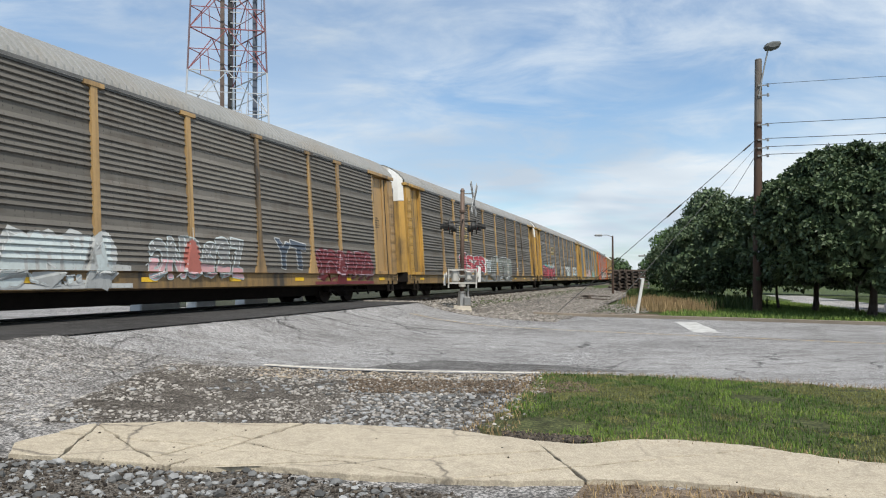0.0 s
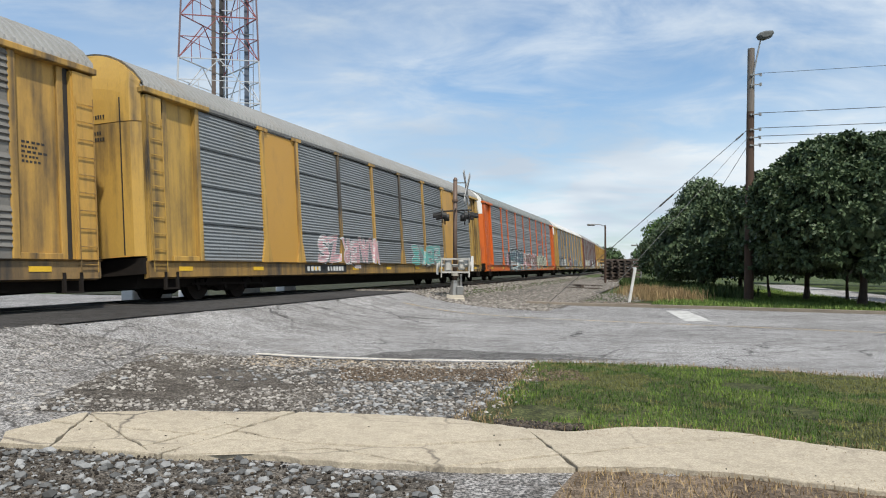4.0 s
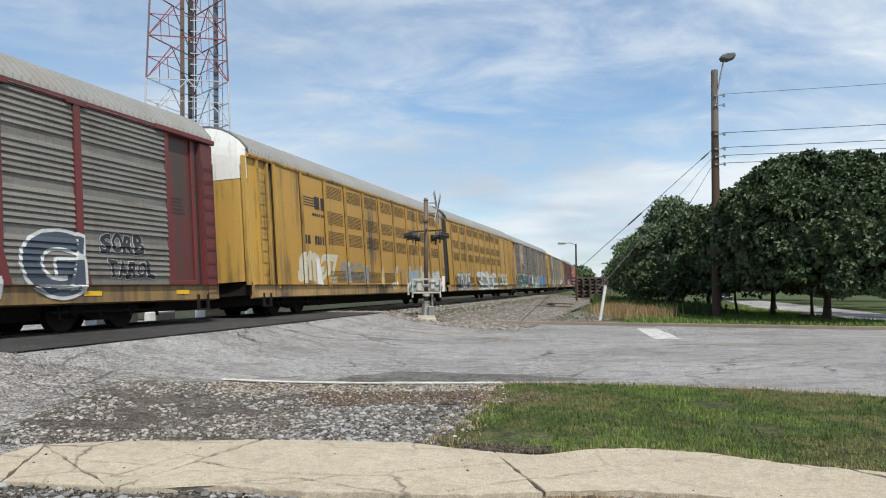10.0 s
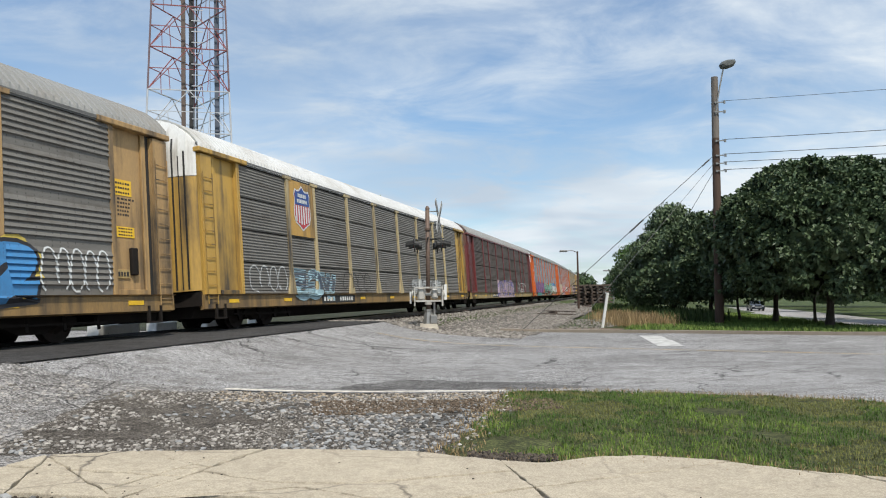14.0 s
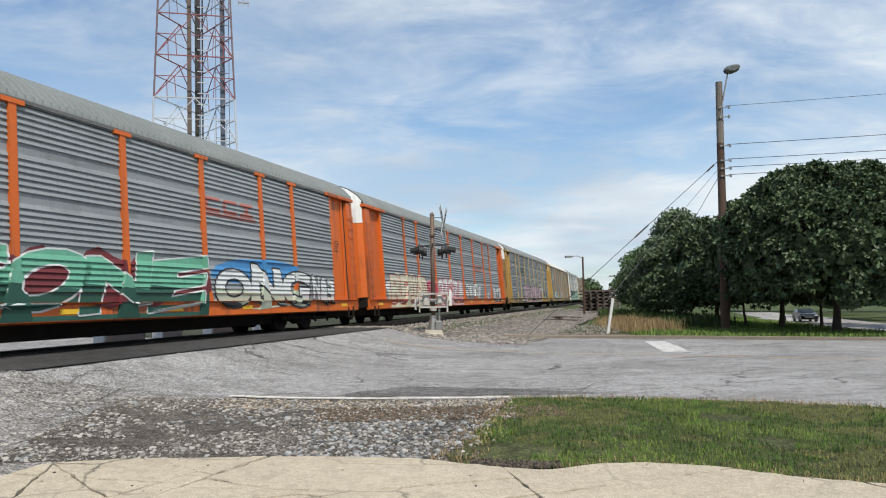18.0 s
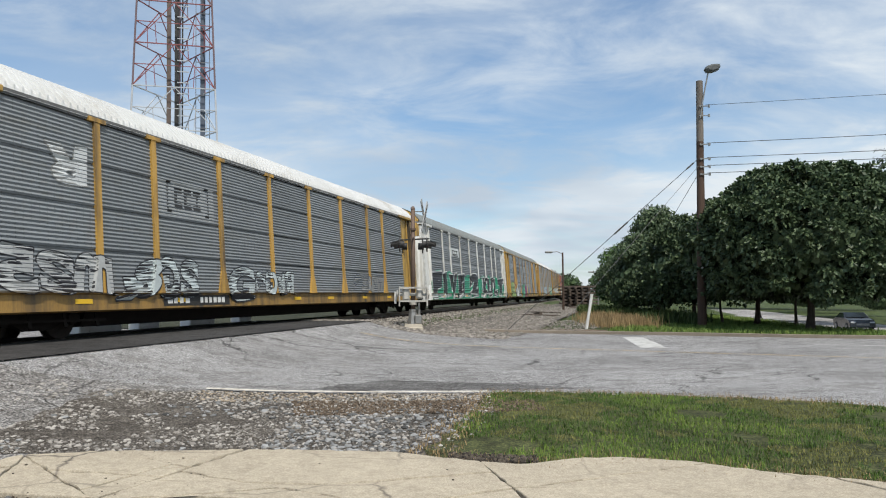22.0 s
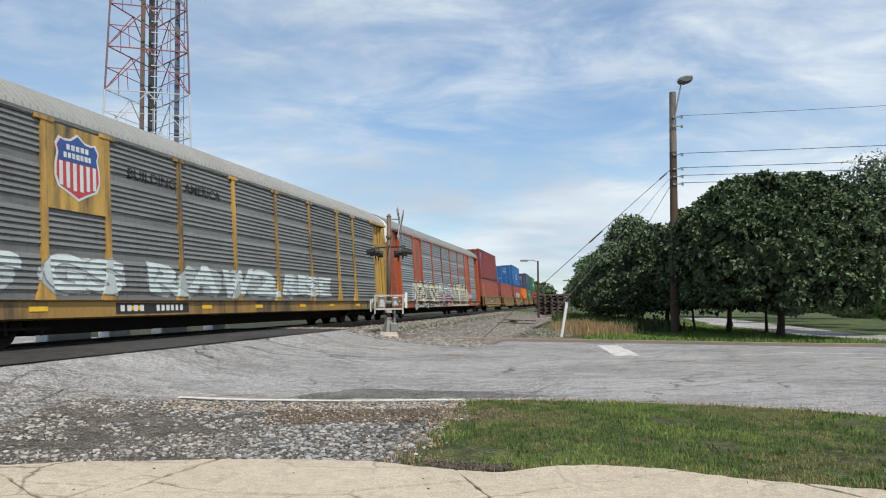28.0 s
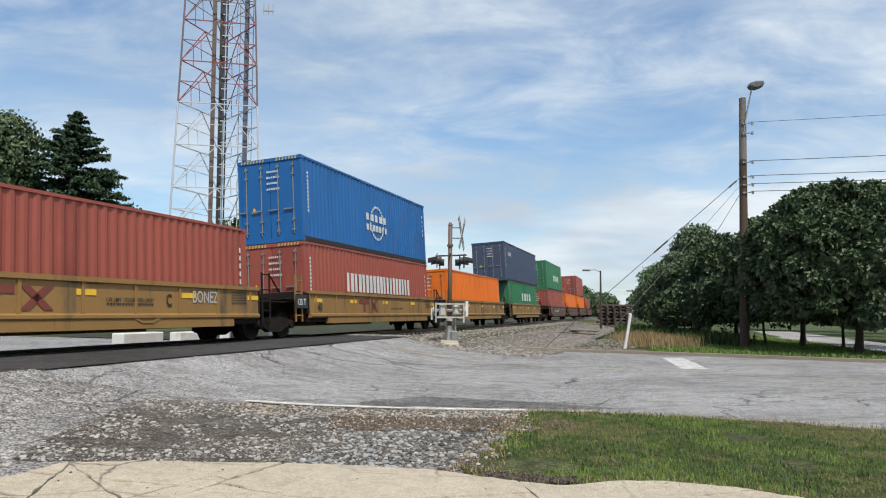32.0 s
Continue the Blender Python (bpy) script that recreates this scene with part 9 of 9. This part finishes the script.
def tree(x, y, h, w, base, n, leaf, seed, material, label, lobes=34, trunk=0.26, open_=0.0, group="trees", burst=0):
    r = np.random.RandomState(seed)
    z0 = gz(x, y)
    ob = tagged(new("tree"), label, "tree", group)
    ob.location = (x, y, z0 - 0.03)
    ch = h - base
    cen = np.array([0, 0, base + ch * 0.48])
    bm = bmesh.new()
    top = Vector((0.1 * r.randn(), 0.1 * r.randn(), base + ch * 0.45))
    pts = [Vector((0, 0, -0.1)), Vector((0.04, 0, 0.25)), Vector((top.x * 0.4, top.y * 0.4, base * 0.9)), top]
    for (a, b), w0, w1 in zip(zip(pts, pts[1:]), (trunk * 2.6, trunk * 2.0, trunk * 1.6), (trunk * 2.0, trunk * 1.6, trunk * 0.8)):
        beam(bm, a, b, w0, sides=10, w2=w1)
    L, Rr = [], []
    for i in range(lobes):
        a = r.rand() * 6.283
        el = math.asin(np.clip(-0.85 + 1.83 * (i + 0.5) / lobes, -1, 1))
        R = min(w, ch) * (0.13 + 0.11 * r.rand()) * (34 / lobes) ** 0.5
        flat_ = math.cos(el) ** (0.35 if el < 0 else 0.9)
        k = 0.86 + 0.16 * r.rand()
        ex = max(w / 2 - R * 1.12, 0.2) * k
        p = cen + np.array([math.cos(a) * flat_ * ex, math.sin(a) * flat_ * ex, math.sin(el) * (ch / 2 - R * 0.8) * k])
        L.append(p)
        Rr.append(R)
        if i % 2 == 0 and p[2] > base + ch * 0.3:
            st = Vector((0, 0, base + ch * 0.12)).lerp(top, r.rand() * 0.9)
            mid = st.lerp(Vector(p), 0.5) + Vector((0, 0, 0.1 * ch * 0.3))
            beam(bm, st, mid, trunk * 0.75, sides=6, w2=trunk * 0.45)
            beam(bm, mid, Vector(p), trunk * 0.45, sides=6, w2=trunk * 0.15)
    part("trunk", bm, BARK, ob)
    L, Rr = np.array(L), np.array(Rr)
    k = r.choice(lobes, n, p=Rr ** 2 / (Rr ** 2).sum())
    d = r.randn(n, 3)
    d /= np.linalg.norm(d, axis=1)[:, None]
    rad = (0.55 + 0.45 * r.rand(n) ** 0.5) * (1 + 0.10 * r.randn(n))
    d[:, 2] = np.where((d[:, 2] < -0.2) & (r.rand(n) < 0.6), -d[:, 2], d[:, 2])
    c = L[k] + d * (Rr[k] * rad)[:, None] * np.array([1.12, 1.12, 0.8])
    if burst:
        # leaves stand in small bursts at the twigs' ends
        g = n // burst
        e = r.randn(g * burst, 3) + np.repeat(d[:g], burst, 0) * 0.7
        e /= np.linalg.norm(e, axis=1)[:, None]
        c, d = np.repeat(c[:g], burst, 0), np.repeat(d[:g], burst, 0)
        t = e + 0.0
        t[:, 2] -= 0.25
        b = np.cross(t, r.randn(len(t), 3))
        b /= np.linalg.norm(b, axis=1)[:, None] + 1e-9
        sz = leaf * (0.7 + 0.6 * r.rand(len(t)))[:, None]
        V = np.stack([c, c + t * sz * 0.55 + b * sz * 0.27, c + t * sz, c + t * sz * 0.55 - b * sz * 0.27], 1).reshape(-1, 3)
        F = (np.arange(len(c)) * 4)[:, None] + np.array([[0, 1, 2, 3]])
    else:
        V, F = leaf_cloud(c, d, leaf, r)
    # darker inner foliage that closes the crown
    m = n // 4
    di = r.randn(m, 3)
    di /= np.linalg.norm(di, axis=1)[:, None]
    ci = cen + di * (np.array([w / 2, w / 2, ch / 2]) * 0.74) * (r.rand(m, 1) ** 0.4)
    ci[:, :2] *= np.where(ci[:, 2:] < cen[2], 1.18, 1.0)
    if open_:
        ci = ci[: int(m * (1 - open_))]
        di = di[: len(ci)]
    V2, F2 = leaf_cloud(ci, di, leaf * 2.2, r)
    stuff_mesh("crown", np.concatenate([V, V2]), np.concatenate([F, F2 + len(V)]), material, "", parent=ob)
    return ob


tree(17.0, 28.2, 7.15, 8.5, 0.8, 112000, 0.19, 1, LEAF_DARK, "broad round dark green tree with a short trunk", 240, 0.18, burst=7)
tree(17.0, 32.5, 6.7, 6.8, 0.75, 63000, 0.19, 11, LEAF_DARK, "round dark green tree with a short trunk", 180, 0.14, burst=7)
tree(18.6, 32.0, 5.6, 4.2, 0.85, 26000, 0.19, 12, LEAF_DARK, "slender dark green tree behind the front row", 80, 0.075, burst=7)
tree(16.3, 34.6, 5.4, 4.0, 0.8, 24000, 0.19, 13, LEAF_DARK, "slender dark green tree behind the pole", 80, 0.075, burst=7)
tree(16.4, 38.0, 6.1, 6.2, 0.45, 45000, 0.19, 2, LEAF_DARK, "dense dark green tree behind the pole", 160, 0.14, burst=7)
tree(16.8, 44.5, 6.0, 6.4, 0.1, 28000, 0.16, 4, LEAF_DARK, "dense dark green tree in the row", 90, 0.16)
tree(18.0, 52.0, 5.6, 6.4, 0.05, 26000, 0.17, 5, LEAF_DARK, "dense dark green tree in the row", 90, 0.18)
tree(20.3, 61.0, 6.2, 6.0, 0.05, 24000, 0.18, 6, LEAF_MID, "fresh green rounded tree at the end of the row", 80, 0.2)
tree(25.6, 68.0, 10.6, 5.4, 5.0, 5000, 0.30, 7, LEAF_DARK, "taller tree with an open crown behind the row", 16, 0.25, 0.7)
tree(46.0, 59.0, 17.0, 9.5, 6.0, 6500, 0.34, 40, LEAF_DARK, "tall tree with an open crown beyond the street", 14, 0.35, 0.8, "far trees")
tree(38.0, 48.0, 8.0, 6.0, 0.8, 12000, 0.26, 41, LEAF_MID, "leafy green tree beyond the street", 40, 0.25, 0.0, "far trees")
for k, (x, y, h, w) in enumerate(((58, 55, 13, 10), (60, 44, 11, 10), (40, 76, 10, 10))):
    tree(x, y, h, w, 1.0, 7000, 0.45, 42 + k, LEAF_FAR, "leafy tree beyond the street", 30, 0.3, 0.2, "far trees")
# behind the track
tree(-10.6, 79.0, 14.6, 8.5, 1.0, 42000, 0.24, 61, LEAF_LIGHT, "green tree with a ragged crown behind the railway", 70, 0.35)
tree(-5.2, 80.0, 13.4, 8.0, 1.0, 38000, 0.24, 65, LEAF_LIGHT, "lower green tree with a ragged crown behind the railway", 70, 0.3)
tree(-43.5, 70.0, 22.5, 13.0, 3.0, 14000, 0.42, 62, LEAF_DARK, "tall leafy tree behind the railway", 36, 0.4)
tree(-52.0, 66.0, 21.0, 13.0, 3.0, 10000, 0.45, 63, LEAF_DARK, "tall leafy tree behind the railway", 30, 0.4)
tree(-23.0, 90.0, 14.0, 13.0, 1.0, 8000, 0.5, 64, LEAF_MID, "green tree behind the radio tower", 30, 0.3)


def conifer(x, y, h, w, seed, label):
    r = np.random.RandomState(seed)
    ob = tagged(new("tree"), label, "tree", "trees")
    ob.location = (x, y, gz(x, y))
    bm = bmesh.new()
    beam(bm, (0, 0, -0.1), (0, 0, h * 0.97), 0.7, sides=10, w2=0.08)
    C, D = [], []
    z = 1.2
    while z < h * 0.99:
        q = 1 - z / h
        reach = w / 2 * (q ** 1.0) * (0.85 + 0.3 * r.rand()) + 0.15
        for i in range(9):
            a = r.rand() * 6.283
            ln = reach * (0.7 + 0.45 * r.rand())
            tip = np.array([math.cos(a) * ln, math.sin(a) * ln, z - 0.12 * ln + 0.25 * ln * r.rand()])
            beam(bm, (0, 0, z), tuple(tip), 0.09, sides=4, w2=0.03)
            n = int(30 + 80 * ln)
            t = r.rand(n) ** 0.7
            p = np.array([0, 0, z]) * (1 - t[:, None]) + tip * t[:, None] + r.randn(n, 3) * np.array([0.20, 0.20, 0.10]) * (0.4 + 0.4 * ln / 3)
            C.append(p)
            D.append(np.tile([math.cos(a) * 0.3, math.sin(a) * 0.3, 1.0], (n, 1)))
        z += 0.42 + 0.25 * q
    part("trunk", bm, BARK, ob)
    V, F = leaf_cloud(np.concatenate(C), np.concatenate(D), 0.27, r, 0.5)
    stuff_mesh("crown", V, F, NEEDLE, "", parent=ob)


conifer(-35.3, 70.0, 20.8, 25.0, 71, "tall broad dark green spruce behind the railway")


def far_woods(name, pts, h, n, seed, label, leaf=1.1, wide=4.2):
    """A distant belt of trees: clumps of leaves along a line."""
    r = np.random.RandomState(seed)
    C, D = [], []
    total = 0
    for (x0, y0), (x1, y1) in zip(pts, pts[1:]):
        m = max(2, int(math.hypot(x1 - x0, y1 - y0) / 5))
        for i in range(m):
            q = (i + r.rand()) / m
            cx, cy = x0 + (x1 - x0) * q + r.randn() * 3, y0 + (y1 - y0) * q + r.randn() * 3
            hh = h * (0.65 + 0.5 * r.rand())
            k = n // (m * (len(pts) - 1))
            d = r.randn(k, 3)
            d /= np.linalg.norm(d, axis=1)[:, None]
            C.append(np.array([cx, cy, hh * 0.5]) + d * np.array([wide, wide, hh * 0.5]) * (0.6 + 0.45 * r.rand(k, 1)))
            D.append(d)
    V, F = leaf_cloud(np.concatenate(C), np.concatenate(D), leaf, r)
    V[:, 2] = np.maximum(V[:, 2], 0)
    return stuff_mesh(name, V, F, LEAF_FAR, label)


far_woods("far_woods", [(20, 200), (45, 170), (70, 130), (95, 100), (120, 70)], 7.5, 60000, 81, "distant belt of green trees", 0.8)
far_woods("far_woods", [(-140, 90), (-90, 120), (-40, 140), (0, 190)], 6, 18000, 82, "distant belt of trees beyond the railway")


far_woods("hedge", [edge_at(q, -37)[:2] for q in (14, 40, 70, 110)], 2.6, 60000, 83, "low belt of bushes beyond the side street", 0.34, 2.6)


# ---- lesser things ----
def build_tie_pile():
    rnd = random.Random(4)
    pile = tagged(new("tie_pile"), "stack of old dark wooden railway ties beside the track", "timber stack")
    pile.location = (20.5, 79.0, 0.02)
    me = mesh_of(box(bmesh.new(), -1.3, 1.3, -0.115, 0.115, 0, 0.18, 0.012), "tie", [TIE])
    for lay in range(13):
        for i in range(7 if lay % 2 == 0 else 4):
            ob = new("tie", me)
            ob.parent = pile
            if lay % 2 == 0:
                ob.location = (rnd.uniform(-0.25, 0.25) - 0.6 * (1 if i % 2 else -1), -0.9 + i * 0.29, lay * 0.185)
                ob.rotation_euler = (0, 0, radians(rnd.uniform(-3, 3)))
            else:
                ob.location = (-1.1 + i * 0.73, 0, lay * 0.185)
                ob.rotation_euler = (0, 0, radians(90 + rnd.uniform(-4, 4)))
    for i in range(6):
        ob = tagged(new("loose_tie", me), "dark old railway tie lying in the ballast", "railway tie", "loose ties")
        s = rnd.uniform(30, 62)
        x, y, _ = edge_at(s, -rnd.uniform(4.0, 6.5))
        ob.location = (x, y, gz(x, y) - 0.09)
        ob.rotation_euler = (0, radians(rnd.uniform(-4, 4)), radians(rnd.uniform(0, 180)))


build_tie_pile()


def concrete_block(x, y, w, h, rz, label):
    bm = box(bmesh.new(), -w / 2, w / 2, -0.22, 0.22, 0, h, 0.03)
    for dx in (-w * 0.28, w * 0.28):
        cyl(bm, (dx, -0.22, h * 0.45), (0, 1, 0), 0.035, 0.015, 8)
    ob = part("concrete_block", bm, WHITEP)
    ob.matrix_world = pose(x, y, gz(x, y) - 0.02, 0, 0, rz)
    tagged(ob, label, "concrete block", "white blocks behind the track")


concrete_block(-9.15, 22.7, 1.9, 0.46, 74, "white painted concrete block behind the track")
concrete_block(-8.55, 25.2, 1.1, 0.42, 72, "white painted concrete block behind the track")
concrete_block(-7.5, 28.0, 1.8, 0.46, 75, "white painted concrete block behind the track")
concrete_block(-6.5, 31.0, 1.0, 0.42, 72, "white painted concrete block behind the track")


def passenger_car(name, paint_m, label):
    """A saloon car: body with wheel arches, cabin, windows, lights, four wheels. Front towards +x."""
    car = tagged(new(name), label, "car")
    side = [(-2.25, 0.32), (-2.3, 0.62), (-2.2, 0.92), (-1.6, 1.0), (-1.0, 1.40), (0.1, 1.46), (0.85, 1.05), (1.9, 0.90), (2.25, 0.70), (2.28, 0.34), (1.75, 0.26), (-1.75, 0.26)]
    bm = bmesh.new()
    rings = []
    for y, k, dz in ((-0.90, 0.97, -0.01), (-0.86, 1.0, 0.0), (0.86, 1.0, 0.0), (0.90, 0.97, -0.01)):
        rings.append([bm.verts.new((x * k, y * (0.80 if z > 1.1 else 1.0), z + dz)) for x, z in side])
    loft(bm, rings, True)
    bm.faces.new(rings[0])
    bm.faces.new(rings[-1][::-1])
    bmesh.ops.recalc_face_normals(bm, faces=bm.faces)
    part("body", bm, paint_m, car)
    glass = mat("dark_car_glass", (0.02, 0.025, 0.03), (0.015, 0.02, 0.02), 0.08, 2, 10, 0.0)
    for y in (-1, 1):
        for pts in ([(-1.45, 1.02), (-0.95, 1.34), (-0.35, 1.38), (-0.35, 1.02)], [(-0.27, 1.02), (-0.27, 1.385), (0.1, 1.39), (0.68, 1.06)]):
            bm = bmesh.new()
            bm.faces.new([bm.verts.new((a, y * (0.905 - 0.16 * (b - 1.0) / 0.4), b)) for a, b in pts])
            part("side_window", bm, glass, car)
    for pts in ([(0.16, 1.44), (0.88, 1.07)], [(-1.06, 1.39), (-1.62, 1.03)]):
        (xa, za), (xb, zb) = pts
        bm = bmesh.new()
        bm.faces.new([bm.verts.new(v) for v in ((xa, -0.66, za), (xb + 0.01, -0.74, zb + 0.012), (xb + 0.01, 0.74, zb + 0.012), (xa, 0.66, za))])
        for v in bm.verts:
            v.co.z += 0.012
        part("windscreen", bm, glass, car)
    for y in (-0.66, 0.66):
        part("headlight", box(bmesh.new(), 2.13, 2.26, y - 0.17, y + 0.17, 0.66, 0.78, 0.02), mat("headlight_glass", (0.7, 0.72, 0.72), rough=0.15), car)
        part("tail_light", box(bmesh.new(), -2.29, -2.2, y - 0.17, y + 0.17, 0.72, 0.86, 0.02), mat("tail_light_red", (0.35, 0.02, 0.02), rough=0.2), car)
    part("grille", box(bmesh.new(), 2.2, 2.285, -0.45, 0.45, 0.48, 0.64, 0.01), GALV, car)
    for x in (-1.38, 1.38):
        for y in (-0.82, 0.82):
            w = part("wheel", cyl(bmesh.new(), (0, 0, 0), (0, 1, 0), 0.33, 0.11, 18), BLACKP, car, loc=(x, y, 0.33))
            part("rim", cyl(bmesh.new(), (0, 0, 0), (0, 1, 0), 0.21, 0.116, 12), GALV, w)
    return car


DARK_CAR = passenger_car("saloon_car", mat("car_black", (0.012, 0.013, 0.016), (0.02, 0.02, 0.024), 0.2, 1, 10, 0.0, spec=0.6), "glossy black saloon car driving along the side street")
GREY_CAR = passenger_car("saloon_car", mat("car_silver_grey", (0.30, 0.31, 0.33), (0.24, 0.25, 0.27), 0.3, 1, 10, 0.0, 0.4), "silver grey saloon car driving away along the side street")

# ties in the ballast next to the crossing
tie_mesh = mesh_of(box(bmesh.new(), -0.115, 0.115, -1.3, 1.3, -0.17, 0.0, 0.012), "tie", [TIE])
bed = tagged(new("track_ties"), "dark wooden ties under the rails", "", "", "structure")
for i in range(170):
    s = 6.6 + 0.52 * i
    x, y, h = track_at(s, CENTRE)
    ob = new("tie", tie_mesh)
    ob.parent = bed
    ob.location = (x, y, RAIL_Z - DROP - 0.14)
    ob.rotation_euler = (radians(-BANK), 0, math.pi / 2 - h)


# ---- what moves ----
def motions():
    lift = dict(LOADS)
    for thing, mid in CARS:
        up = lift.get(thing, 0.0)
        walk(thing, [(t, car_pose(mid - run(t)) @ Matrix.Translation((0, 0, up))) for t in range(0, 33, 2)])
    # the cars on the side street
    for car, rows in ((DARK_CAR, [(0, 187.0), (10, 122.8), (18, 71.4), (20.5, 55.4), (23.3, 37.4), (25, 28.0), (26.5, 24.0), (32, 23.0)]), (GREY_CAR, [(0, 49.0), (2, 36.2), (4, 24.0), (6, 14.0), (8, 8.5), (32, 8.0)])):
        out = []
        for t, s in rows:
            x, y, h = edge_at(s, -28.2)
            a, b = edge_at(s + 1, -28.2)[:2], edge_at(s - 1, -28.2)[:2]
            dz = math.degrees(math.atan2(gz(*b) - gz(*a), 2.0))
            out.append((t, pose(x, y, gz(x, y) + 0.01, 0, -dz, math.degrees(math.atan2(-math.cos(h), -math.sin(h))))))
        walk(car, out)
    # wheels turn while they pass close by
    for wheel, at in WHEELS:
        inside_t = [k / FPS for k in range(0, 32 * FPS + 1) if -13 < at - run(k / FPS) < 26]
        base = wheel.location.copy()
        rows = [(t, Matrix.Translation(base) @ Matrix.Rotation(-(run(t) - run(inside_t[0])) / WHEEL_R, 4, "Y")) for t in inside_t]
        if rows:
            if rows[0][0] > 0:
                rows.insert(0, (0, rows[0][1]))
            if rows[-1][0] < 32:
                rows.append((32, rows[-1][1]))
            walk(wheel, rows)


motions()
